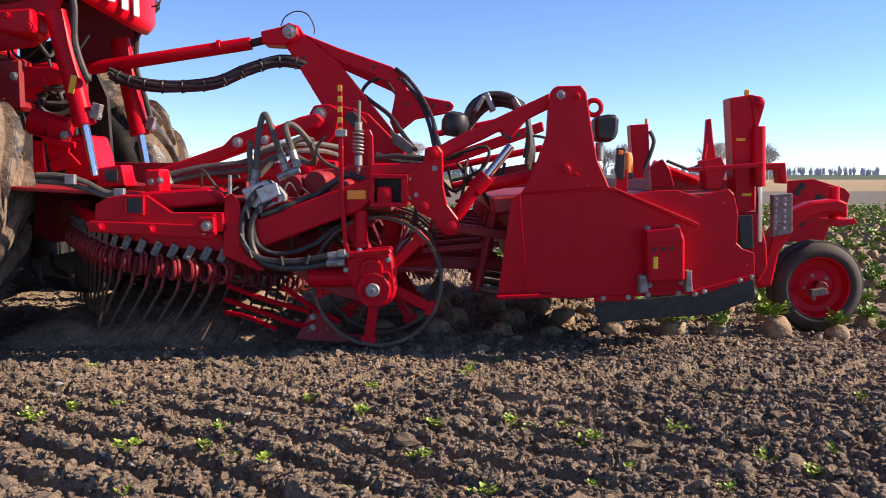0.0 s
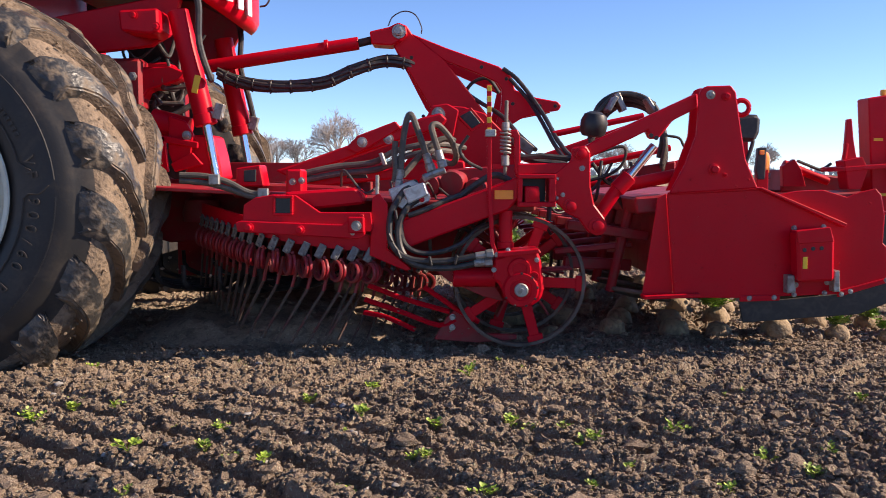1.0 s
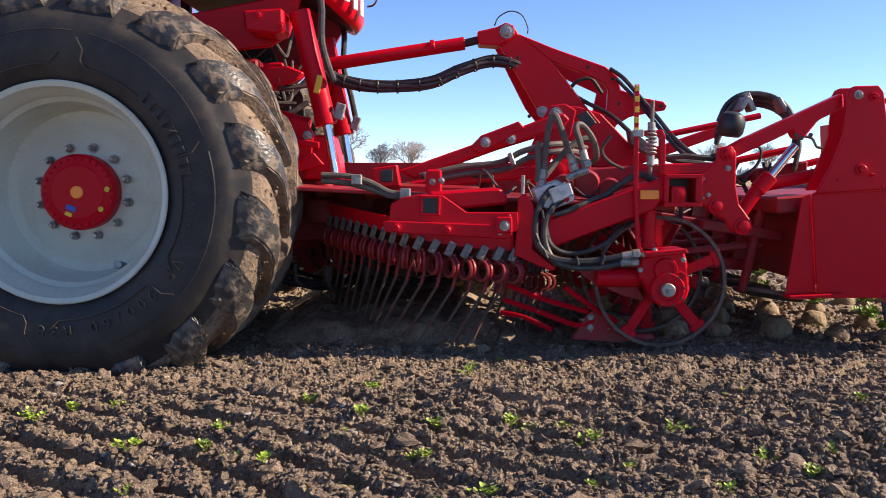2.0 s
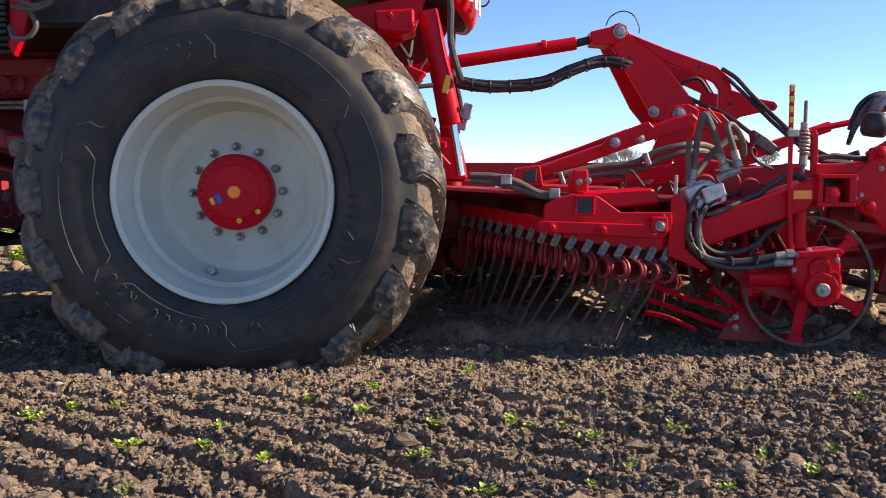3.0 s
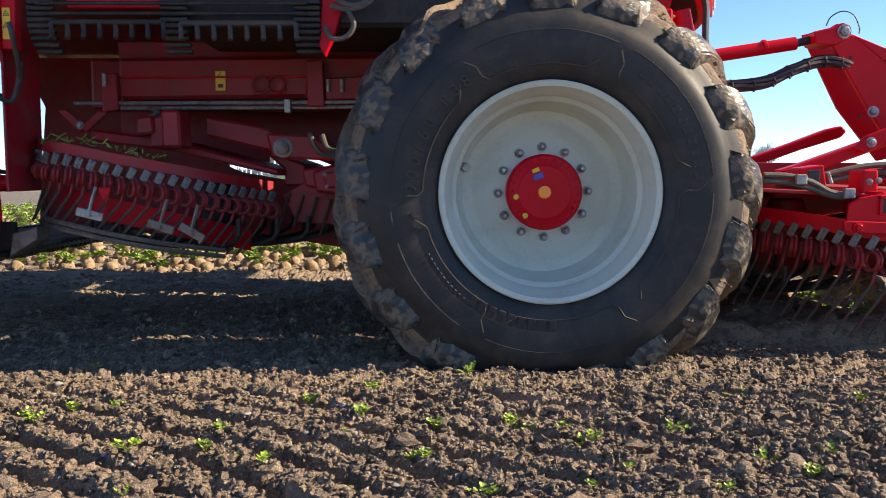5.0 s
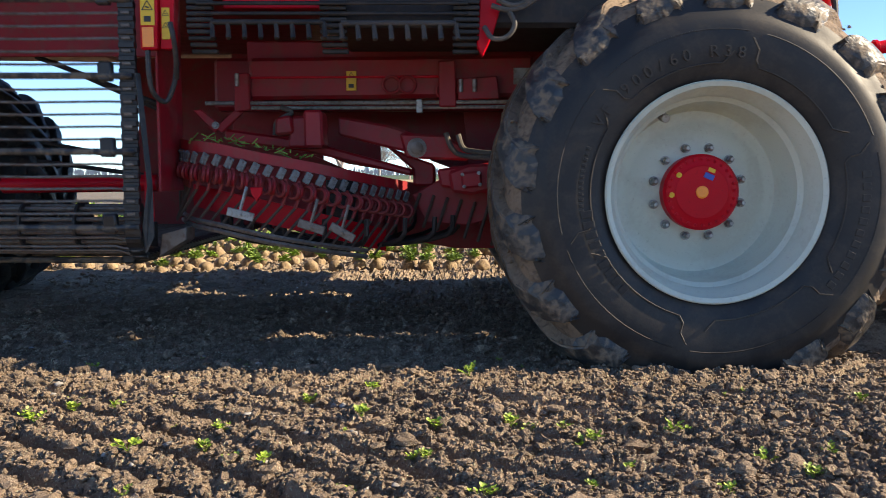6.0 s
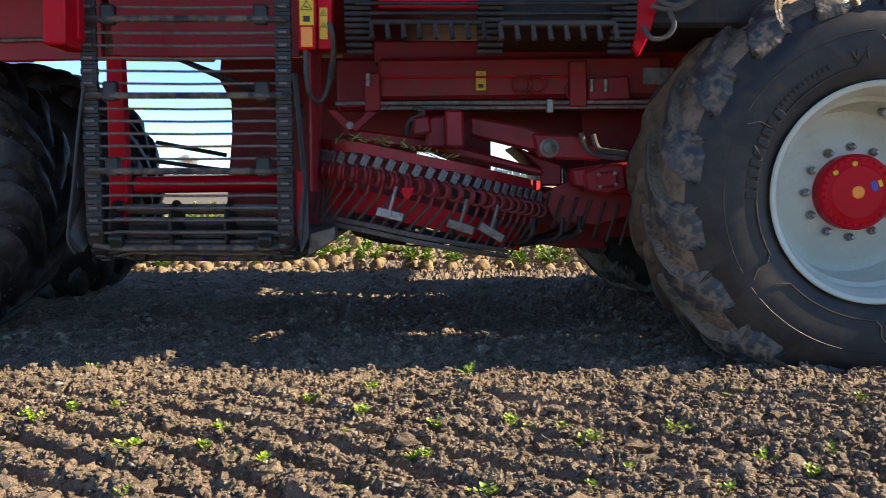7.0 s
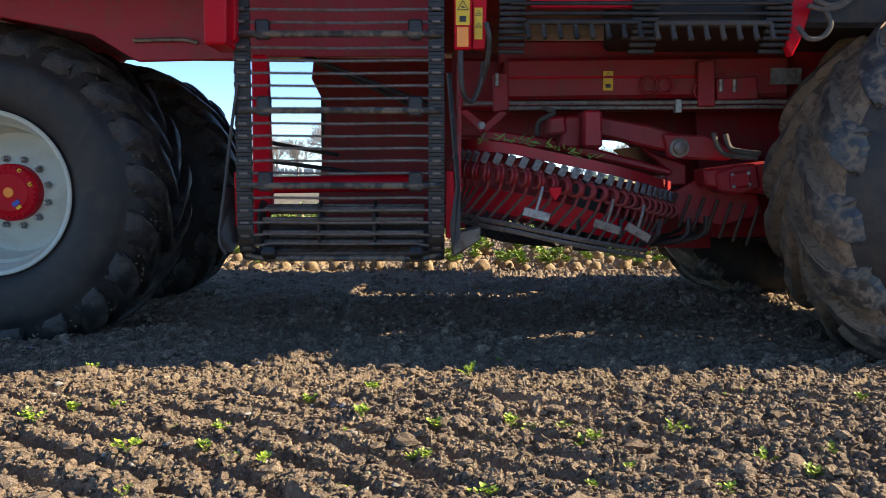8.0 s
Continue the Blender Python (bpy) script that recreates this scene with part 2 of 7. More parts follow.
def bolt(p, r, parent, mat=None, name="bolt", axis=(0, -1, 0)):
    bm = bmesh.new()
    add_bolt(bm, p, r, axis)
    return obj(name, bm, mat or STEEL, parent)


def along(pts, n):
    """n points at even steps on a polyline."""
    P = [Vector(p) for p in pts]
    L = [0.0]
    for a, b in zip(P, P[1:]):
        L.append(L[-1] + (b - a).length)
    out = []
    for k in range(n):
        s = L[-1] * k / (n - 1)
        i = max(j for j in range(len(P) - 1) if L[j] <= s + 1e-9)
        f = (s - L[i]) / max(1e-9, L[i + 1] - L[i])
        out.append(P[i].lerp(P[i + 1], min(1, f)))
    return out


# ---- ground ----
def lattice(ix, iy, seed):
    h = (ix.astype(np.int64) * 374761393 + iy.astype(np.int64) * 668265263 + seed * 974634533) & 0xFFFFFFFF
    h = ((h ^ (h >> 13)) * 1274126177) & 0xFFFFFFFF
    return ((h ^ (h >> 16)) & 0xFFFFFF) / float(0xFFFFFF)


def vnoise(x, y, seed):
    ix, iy = np.floor(x), np.floor(y)
    fx, fy = x - ix, y - iy
    fx, fy = fx * fx * (3 - 2 * fx), fy * fy * (3 - 2 * fy)
    ix, iy = ix.astype(int), iy.astype(int)
    a, b = lattice(ix, iy, seed), lattice(ix + 1, iy, seed)
    c, d = lattice(ix, iy + 1, seed), lattice(ix + 1, iy + 1, seed)
    return (a * (1 - fx) + b * fx) * (1 - fy) + (c * (1 - fx) + d * fx) * fy - 0.5


def cells(x, y, seed):
    """Rounded lumps: distance to the nearest of scattered points, and that point's own random value."""
    ix, iy = np.floor(x).astype(int), np.floor(y).astype(int)
    best, val = np.full(x.shape, 9.0), np.zeros(x.shape)
    for dx in (-1, 0, 1):
        for dy in (-1, 0, 1):
            jx, jy = ix + dx, iy + dy
            d = (jx + lattice(jx, jy, seed) - x) ** 2 + (jy + lattice(jx, jy, seed + 7) - y) ** 2
            near = d < best
            best = np.where(near, d, best)
            val = np.where(near, lattice(jx, jy, seed + 13), val)
    return np.sqrt(best), val


def smooth(a, b, v):
    t = np.clip((v - a) / (b - a), 0, 1)
    return t * t * (3 - 2 * t)


def tread_print(x, y):
    """Chevron print of a tractor tyre from an earlier pass: the strip that it covers, and its pressed grooves."""
    u = (x - 1.6 * np.abs(y - 3.40) + 0.09 * vnoise(x * 1.9, y * 1.9, 3)) / 0.31 + np.where(y > 3.40, 0.2, 0.55)
    saw = np.abs((u - np.floor(u)) - 0.5) * 2
    track = smooth(2.1, 2.5, y) * (1 - smooth(3.75, 4.0, y)) * (1 - smooth(2.35, 2.8, np.abs(x))) * np.clip(0.85 + 1.2 * vnoise(x * 1.1, y * 1.3, 4), 0.25, 1.0)
    return track, (1 - smooth(0.22, 0.52, saw)) * track


def ground_height(x, y):
    x, y = np.asarray(x, float), np.asarray(y, float)
    near = (1 - smooth(14.0, 24.0, np.hypot(x, y))) * smooth(1.3, 1.9, y)
    worked = smooth(3.95, 4.4, y) * (1 - smooth(7.2, 7.6, y))  # strip that the machine works
    h = 0.05 * vnoise(x * 0.7, y * 0.7, 1) + 0.03 * vnoise(x * 2.1, y * 2.1, 2)
    track, groove = tread_print(x, y)
    h = h + 0.075 * (0.35 * track - groove)
    amp = (1 - 0.15 * worked) * near * (1 - 0.9 * groove)
    for s, a, seed in ((6.0, 0.015, 21), (15.0, 0.013, 31), (31.0, 0.019, 41), (60.0, 0.012, 51)):
        wx, wy = x + 0.9 / s * vnoise(x * s * 1.3, y * s * 1.3, seed + 2), y + 0.9 / s * vnoise(x * s * 1.3 + 9, y * s * 1.3, seed + 3)
        d, v = cells(wx * s, wy * s, seed)
        h = h + a * amp * (np.sqrt(np.clip(1 - (d * 1.15) ** 2, 0, 1)) * (0.1 + 1.2 * v) - 0.45)
    h = h + 0.014 * amp * vnoise(x * 48, y * 48, 5) + 0.009 * amp * vnoise(x * 100, y * 100, 6) + 0.007 * amp * (lattice(np.floor(x * 200).astype(int), np.floor(y * 200).astype(int), 9) - 0.5)
    return h + 0.01 - 0.015 * worked


def graded(a, b, step, far, grow=1.12):
    """Even steps from a to b, then wider and wider out to far on each side."""
    v = list(np.arange(a, b, step))
    s, x = step, v[-1]
    while x < far:
        s *= grow
        x += s
        v.append(x)
    s, x = step, a
    while x > -far:
        s *= grow
        x -= s
        v.insert(0, x)
    return np.array(v)


def make_ground():
    gx = graded(-2.6, 2.6, 0.0105, 3500)
    gy = graded(2.0, 5.2, 0.0105, 3500, 1.035)
    gy = gy[gy > -3600]
    Xg, Yg = np.meshgrid(gx, gy, indexing="ij")
    Zg = ground_height(Xg, Yg)
    nx, ny = Xg.shape
    me = bpy.data.meshes.new("ground")
    me.vertices.add(nx * ny)
    me.vertices.foreach_set("co", np.stack([Xg, Yg, Zg], -1).ravel())
    i = np.arange(nx * ny).reshape(nx, ny)
    q = np.stack([i[:-1, :-1], i[1:, :-1], i[1:, 1:], i[:-1, 1:]], -1).reshape(-1, 4)
    me.loops.add(q.size)
    me.loops.foreach_set("vertex_index", q.ravel())
    me.polygons.add(len(q))
    me.polygons.foreach_set("loop_start", np.arange(0, q.size, 4))
    me.polygons.foreach_set("use_smooth", np.zeros(len(q), bool))
    me.update()
    me.materials.append(SOIL)
    return tagged(new("ground", me), "dry brown ploughed field soil with clods and ridges", "field", kind="structure")


def ico(level):
    b = bmesh.new()
    bmesh.ops.create_icosphere(b, subdivisions=level, radius=1)
    v = np.array([x.co[:] for x in b.verts])
    f = np.array([[q.index for q in x.verts] for x in b.faces])
    b.free()
    return v, f


def mesh_from(name, verts, faces, mat, smooth_faces=False):
    me = bpy.data.meshes.new(name)
    k = faces.shape[1]
    me.vertices.add(len(verts))
    me.vertices.foreach_set("co", verts.ravel())
    me.loops.add(faces.size)
    me.loops.foreach_set("vertex_index", faces.ravel())
    me.polygons.add(len(faces))
    me.polygons.foreach_set("loop_start", np.arange(0, faces.size, k))
    me.polygons.foreach_set("use_smooth", np.full(len(faces), smooth_faces))
    me.update()
    me.materials.append(mat)
    return me


def lumps(x, y, z, r, rng, level=2, flat=0.7):
    v0, f0 = ico(level)
    n, m = len(x), len(v0)
    d = v0[None] * (1 + 0.28 * np.sin(v0[None] @ rng.normal(0, 2.6, (n, 3, 3)) + rng.uniform(0, 6, (n, 1, 3))).sum(-1, keepdims=True) * 0.6)
    d = d * (1 + rng.normal(0, 0.11, (n, m, 1)))
    ang = rng.uniform(0, 6.28, n)
    c, s = np.cos(ang)[:, None], np.sin(ang)[:, None]
    sc = rng.uniform(0.65, 1.35, (n, 1, 3)) * r[:, None, None]
    d = d * sc
    px = d[..., 0] * c - d[..., 1] * s + x[:, None]
    py = d[..., 0] * s + d[..., 1] * c + y[:, None]
    pz = d[..., 2] * flat + z[:, None]
    return np.stack([px, py, pz], -1).reshape(-1, 3), (f0[None] + (np.arange(n) * m)[:, None, None]).reshape(-1, 3)


def make_clods():
    rng = np.random.default_rng(5)
    n = 6500
    y = 2.0 + 2.7 * rng.random(n) ** 0.9
    x = rng.uniform(-0.62, 0.62, n) * y
    r = 0.007 + 0.015 * rng.random(n) ** 3
    r = np.where(rng.random(n) < 0.03, rng.uniform(0.022, 0.036, n), r)
    keep = rng.random(n) > 0.85 * tread_print(x, y)[1]
    x, y, r = x[keep], y[keep], r[keep]
    v, f = lumps(x, y, ground_height(x, y) + r * 0.15, r, rng, 2)
    n = 72000
    y = 2.0 + 2.7 * rng.random(n) ** 0.9
    x = rng.uniform(-0.62, 0.62, n) * y
    r = 0.003 + 0.009 * rng.random(n) ** 2
    keep = rng.random(n) > 0.8 * tread_print(x, y)[1]
    x, y, r = x[keep], y[keep], r[keep]
    v2, f2 = lumps(x, y, ground_height(x, y) + r * 0.3, r, rng, 1)
    v, f = np.concatenate([v, v2]), np.concatenate([f, f2 + len(v)])
    ob = new("soil_clods", mesh_from("soil_clods", v, f, CLOD, False))
    tagged(ob, "loose crumbly brown soil clods lying on the field", "soil", kind="stuff")
    n = 12000
    y = 4.3 + 5.2 * rng.random(n) ** 1.5
    x = rng.uniform(-0.62, 0.62, n) * y
    r = 0.005 + 0.022 * rng.random(n) ** 3
    v, f = lumps(x, y, ground_height(x, y) + r * 0.2, r, rng, 1)
    tagged(new("soil_crumbs", mesh_from("soil_crumbs", v, f, CLOD, False)), "crumbled soil between the crop rows", "soil", kind="stuff")


def make_litter():
    """Dry straws and small stones scattered on the soil."""
    rng = np.random.default_rng(17)
    b = bmesh.new()
    for i in range(170):
        y = rng.uniform(2.2, 4.4)
        x = rng.uniform(-0.56, 0.56) * y
        z = float(ground_height(x, y)) + 0.008
        a, l = rng.uniform(0, 6.28), rng.uniform(0.012, 0.05)
        d = Vector((math.cos(a) * l, math.sin(a) * l, rng.uniform(-0.2, 0.6) * l))
        p = Vector((x, y, z))
        add_tube(b, [p, p + d * 0.5 + Vector((0, 0, rng.uniform(-0.006, 0.008))), p + d], rng.uniform(0.0008, 0.0018), 4)
    tagged(obj("straw_litter", b, STRAW), "thin dry straws and root threads on the soil", "straw", kind="stuff")
    n = 90
    y = rng.uniform(2.2, 4.4, n)
    x = rng.uniform(-0.56, 0.56, n) * y
    r = rng.uniform(0.006, 0.016, n)
    v, f = lumps(x, y, ground_height(x, y) + r * 0.5, r, rng, 2, 0.6)
    tagged(new("pebbles", mesh_from("pebbles", v, f, STONE, True)), "small grey pebbles on the soil", "stones", kind="stuff")


make_ground()
make_clods()
make_litter()


# ---- plants ----
def leaf_blade(bm, base, tip, width, droop, lobes=3):
    """One stalk with lobed leaflets."""
    base, tip = Vector(base), Vector(tip)
    side = (tip - base).cross(Vector((0, 0, 1)))
    side = side.normalized() if side.length > 1e-5 else Vector((1, 0, 0))
    add_tube(bm, [base, base.lerp(tip, 0.5) + Vector((0, 0, droop)), tip], [width * 0.07, width * 0.05, width * 0.03], 4)
    for k in range(lobes):
        t = 0.45 + 0.55 * k / max(1, lobes - 1)
        c = base.lerp(tip, t) + Vector((0, 0, droop * 4 * t * (1 - t)))
        for sgn in ((-1, 1) if k < lobes - 1 else (0,)):
            d = (tip - base).normalized() * width * 0.6 + side * sgn * width * 0.85 + Vector((0, 0, random.uniform(-0.3, 0.35) * width))
            w = d.cross(Vector((0, 0, 1))).normalized() * width * 0.42 + Vector((0, 0, random.uniform(-0.2, 0.2) * width))
            a, b_, e, g, m = c, c + d * 0.45 + w, c + d, c + d * 0.45 - w, c + d * 0.5 - Vector((0, 0, width * 0.12))
            n1, n2 = c + d * 0.85 + w * 0.7, c + d * 0.85 - w * 0.7
            vs = [bm.verts.new(p) for p in (a, b_, n1, e, n2, g, m)]
            for q in ((0, 1, 6), (1, 2, 6), (2, 3, 6), (3, 4, 6), (4, 5, 6), (5, 0, 6)):
                bm.faces.new([vs[i] for i in q])


def root_mesh(seed, r=0.085):
    random.seed(seed)
    v, f = ico(3)
    off = Vector((seed * 3.1, 0, 0))
    out = []
    for p in v:
        q = Vector(p)
        n = noise.noise(q * 1.7 + off) * 0.16 + noise.noise(q * 5 + off) * 0.06
        taper = 1.0 + 0.12 * max(0, -q.z)
        out.append([q.x * r * taper * (1 + n), q.y * r * taper * (1 + n), q.z * r * (0.92 + n)])
    return mesh_from("root", np.array(out), f, ROOT, True)


def crown_mesh(seed, n=26, size=0.098, lobes=3, wide=1.0):
    random.seed(seed)
    bm = bmesh.new()
    for k in range(n):
        a = random.uniform(0, 6.28)
        l = size * random.uniform(0.6, 1.25)
        el = random.uniform(0.15, 1.2)
        tip = Vector((math.cos(a) * math.cos(el), math.sin(a) * math.cos(el), math.sin(el))) * l
        leaf_blade(bm, (random.uniform(-0.02, 0.02), random.uniform(-0.02, 0.02), 0), tip, size * random.uniform(0.28, 0.40) * wide, 0.008, lobes)
    me = bpy.data.meshes.new("leaf_crown")
    bm.to_mesh(me)
    bm.free()
    me.materials.append(LEAF)
    return me


ROOTS = [root_mesh(s) for s in range(5)]
CROWNS = [crown_mesh(40 + s) for s in range(5)]
FAR_CROWNS = [crown_mesh(60 + s, 9, 0.10, 2, 1.6) for s in range(5)]
CROP_LABEL = "pale knobbly celeriac root with green leaves half out of soil"


def celeriac(x, y, k, leaves=True, scale=1.0):
    z = float(ground_height(x, y))
    ob = new("celeriac", ROOTS[k % 5])
    ob.matrix_basis = pose(x, y, z + 0.022 * scale, random.uniform(-14, 14), random.uniform(-14, 14), random.uniform(0, 360)) @ Matrix.Scale(scale, 4)
    tagged(ob, CROP_LABEL if leaves else "pale knobbly celeriac root with its leaves cut off", "root vegetable", "celeriac rows")
    crown = None
    if leaves:
        crown = new("leaf_crown", CROWNS[(k * 3) % 5])
        crown.parent = ob
        crown.location = (0, 0, 0.070)
        crown.rotation_euler = (0, 0, random.uniform(0, 6))
    return ob, crown


CROP = []  # the rows that the machine takes up: (root, leaves)
STEP = 0.31
random.seed(11)
k = 0
for j, row in enumerate((4.62, 5.12, 5.62, 6.12, 6.62)):
    n = 21 if j < 3 else 15
    for i in range(n):
        k += 1
        x = -0.62 + STEP * i + random.uniform(-0.035, 0.035) + 0.11 * (j % 2)
        CROP.append(celeriac(x, row + random.uniform(-0.03, 0.03), k, x > 1.05, random.uniform(0.72, 1.0)))
# standing rows on the far side of the machine
for j in range(4):
    for i in range(50):
        k += 1
        celeriac(-4.4 + 0.225 * i + random.uniform(-0.05, 0.05), 7.85 + 0.44 * j + random.uniform(-0.06, 0.06), k, random.random() < (0.5 if j < 1 else 0.8), random.uniform(0.66, 0.92))


def far_crop():
    rng = np.random.default_rng(8)
    xs, ys = [], []
    for j in range(23):
        y = 9.25 + 0.5 * j
        n = int((1.14 * y + 3.5) / 0.32)
        for i in range(n):
            xs.append(-0.57 * y - 1.0 + 0.32 * i), ys.append(y)
    for j in range(4):  # beyond the standing rows
        for i in range(14):
            xs.append(6.9 + 0.32 * i), ys.append(7.25 + 0.5 * j)
    for j in range(6):  # ahead of the machine
        for i in range(20):
            xs.append(5.9 + 0.32 * i), ys.append(4.62 + 0.5 * j)
    x = np.array(xs) + rng.uniform(-0.06, 0.06, len(xs))
    y = np.array(ys) + rng.uniform(-0.05, 0.05, len(xs))
    z = ground_height(x, y)
    v, f = lumps(x, y, z + 0.045, rng.uniform(0.06, 0.085, len(x)), rng, 2, 0.95)
    tagged(new("distant_roots", mesh_from("distant_roots", v, f, ROOT, True)), "rows of pale celeriac roots in grey soil", "crop", kind="stuff")
    arr = [(np.array([q.co[:] for q in m.vertices]), [tuple(p.vertices) for p in m.polygons if len(p.vertices) == 3]) for m in FAR_CROWNS]
    V, Fc, base = [], [], 0
    for q in range(len(x)):
        a, fa = arr[q % 5]
        t = rng.uniform(0, 6.28)
        s = rng.uniform(0.75, 1.2)
        R = np.array([[math.cos(t), -math.sin(t), 0], [math.sin(t), math.cos(t), 0], [0, 0, 1]]) * s
        V.append(a @ R.T + [x[q], y[q], z[q] + 0.11])
        Fc.append(np.array(fa) + base)
        base += len(a)
    tagged(new("distant_leaves", mesh_from("distant_leaves", np.concatenate(V), np.concatenate(Fc), LEAF)), "green leaf tops of the distant celeriac rows", "crop", kind="stuff")


far_crop()


def seedling_mesh(seed):
    random.seed(seed)
    bm = bmesh.new()
    for q in range(random.randint(4, 8)):
        a, l = random.uniform(0, 6.28), random.uniform(0.018, 0.038)
        el = random.uniform(0.3, 1.2)
        leaf_blade(bm, (0, 0, 0), (math.cos(a) * math.cos(el) * l, math.sin(a) * math.cos(el) * l, math.sin(el) * l), 0.0115, 0.004, 3)
    me = bpy.data.meshes.new("seedling")
    bm.to_mesh(me)
    bm.free()
    me.materials.append(SEEDLING)
    return me


SEEDLINGS = [seedling_mesh(70 + s) for s in range(6)]


def scatter_seedlings():
    rng = random.Random(21)
    pts = [(-1.536, 3.706), (-1.428, 3.474), (-1.465, 3.284), (-1.181, 3.009), (-1.384, 2.817), (-1.329, 3.006), (-1.133, 2.701), (-0.958, 2.521), (-0.877, 2.253), (-0.997, 3.207), (-0.735, 2.781), (-0.731, 2.556), (-0.631, 2.507), (-0.527, 2.446), (-0.474, 2.491), (-0.712, 3.267), (-0.508, 3.204), (-0.284, 2.903), (-0.284, 3.251), (-0.164, 3.072), (-0.177, 2.718), (-0.281, 2.364), (-0.25, 2.404), (-0.05, 2.553)]
    pts += [(-0.086, 2.572), (-0.027, 2.867), (0.027, 2.83), (0.108, 3.472), (0.132, 2.731), (0.238, 2.9), (0.232, 2.665), (0.294, 2.863), (0.412, 2.831), (0.476, 2.735), (0.48, 2.636), (0.422, 2.323), (0.534, 2.401), (0.112, 2.304), (0.876, 3.267), (0.773, 2.781), (1.22, 3.214), (1.546, 3.079), (1.351, 2.721), (1.198, 2.564), (1.075, 2.929), (0.994, 2.556), (0.784, 2.29), (1.067, 2.383)]
    known = len(pts)
    for i in range(64):
        y = 2.25 + 1.9 * rng.random()
        pts.append((rng.uniform(-0.54, 0.54) * y + 0.3, y))
    for i, (x, y) in enumerate(pts):
        ob = new("seedling", SEEDLINGS[i % 6])
        s = rng.uniform(0.95, 1.65) if i < known else rng.uniform(0.25, 0.6)
        ob.matrix_basis = pose(x, y, float(ground_height(x, y)) - 0.002, 0, 0, rng.uniform(0, 360)) @ Matrix.Scale(s, 4)
        tagged(ob, "small bright green weed seedling growing among soil clods", "seedling", "weed seedlings")


scatter_seedlings()


# ---- distance ----
def bare_tree(name, seed, height):
    """A leafless tree: tapered trunk, limbs and fine twigs."""
    rng = random.Random(seed)
    bt, bc = bmesh.new(), bmesh.new()

    def grow(p, d, l, r, depth):
        q = p + d * l
        mid = p.lerp(q, 0.5) + Vector((rng.uniform(-1, 1), rng.uniform(-1, 1), 0)) * l * 0.06
        r = max(r, 0.015)
        add_tube(bt if depth == 0 else bc, [p, mid, q], [r, r * 0.85, r * 0.72], 6 if depth < 2 else 3)
        if depth >= 7:
            return
        for c in range((3 if depth < 4 else rng.choice((2, 3, 3))) if depth else 6):
            ax = Vector((rng.uniform(-1, 1), rng.uniform(-1, 1), rng.uniform(-0.3, 0.3))).normalized()
            nd = (Matrix.Rotation(radians(rng.uniform(18, 48)), 3, ax) @ d + Vector((0, 0, 0.12))).normalized()
            grow(p.lerp(q, rng.uniform(0.55, 1.0)) if c else q, nd, l * rng.uniform(0.62, 0.85), r * 0.6, depth + 1)

    grow(Vector((0, 0, -0.3)), Vector((rng.uniform(-0.05, 0.05), 0, 1)).normalized(), height * 0.26, height * 0.028, 0)
    t = new(name)
    obj("trunk", bt, BARK, t, "", True)
    obj("crown", bc, BARK, t)
    return tagged(t, "bare leafless roadside tree with a rounded twiggy crown", "tree", "bare trees")


_trees = [bare_tree("tree", s, h) for s, h in ((3, 9.0), (8, 9.0), (14, 9.0))]
for n_, (px_x, dist, hgt) in enumerate(((-0.301, 140, 5.5), (-0.197, 150, 10.5), (-0.170, 160, 10.0), (-0.119, 150, 14.5), (-0.074, 170, 9.5), (-0.039, 150, 9.0), (0.187, 170, 8.0), (0.214, 150, 8.4), (0.322, 150, 8.6), (0.380, 150, 7.8))):
    m_ = pose(px_x * dist, dist, 0, 0, 0, 67 * n_) @ Matrix.Scale(hgt / 9.0 * 0.92, 4)
    if n_ < 3:
        _trees[n_].matrix_basis = m_
    else:
        t_ = copy_thing(_trees[n_ % 3], m_)
        t_.matrix_basis = m_


def far_wood():
    """Rows of poplars on the skyline."""
    rng = random.Random(4)
    V, Fc = [], []
    x = -420.0
    while x < 520:
        x += rng.uniform(1.5, 3.4)
        y = 560 + rng.uniform(-6, 6)
        h = rng.uniform(5.6, 8.2)
        for blade in range(30):
            dx, dy = rng.gauss(0, 0.55), rng.gauss(0, 0.5)
            z0 = h * rng.uniform(0.0, 0.45)
            z1 = min(h, z0 + h * rng.uniform(0.25, 0.6))
            w = rng.uniform(0.15, 0.42)
            lean = dx * 0.5
            b = len(V)
            V += [(x + dx - w, y + dy, z0), (x + dx + w, y + dy, z0), (x + dx + lean, y + dy + 0.2, z1)]
            Fc += [(b, b + 1, b + 2)]
    tagged(new("far_wood", mesh_from("far_wood", np.array(V), np.array(Fc), WOOD_HAZED)), "row of bare poplars along the far field edge, haze put into their colour", "trees", kind="stuff")


far_wood()


# ---- harvester ----
# all parts are given in the machine's own space: x forwards from the front axle, y across, z up
harvester = tagged(new("harvester"), "red self-propelled root crop harvester with dusty paint, driving over the field", "harvester")
SPIN = []  # turning parts: part, home, metres of way per radian, phase in degrees


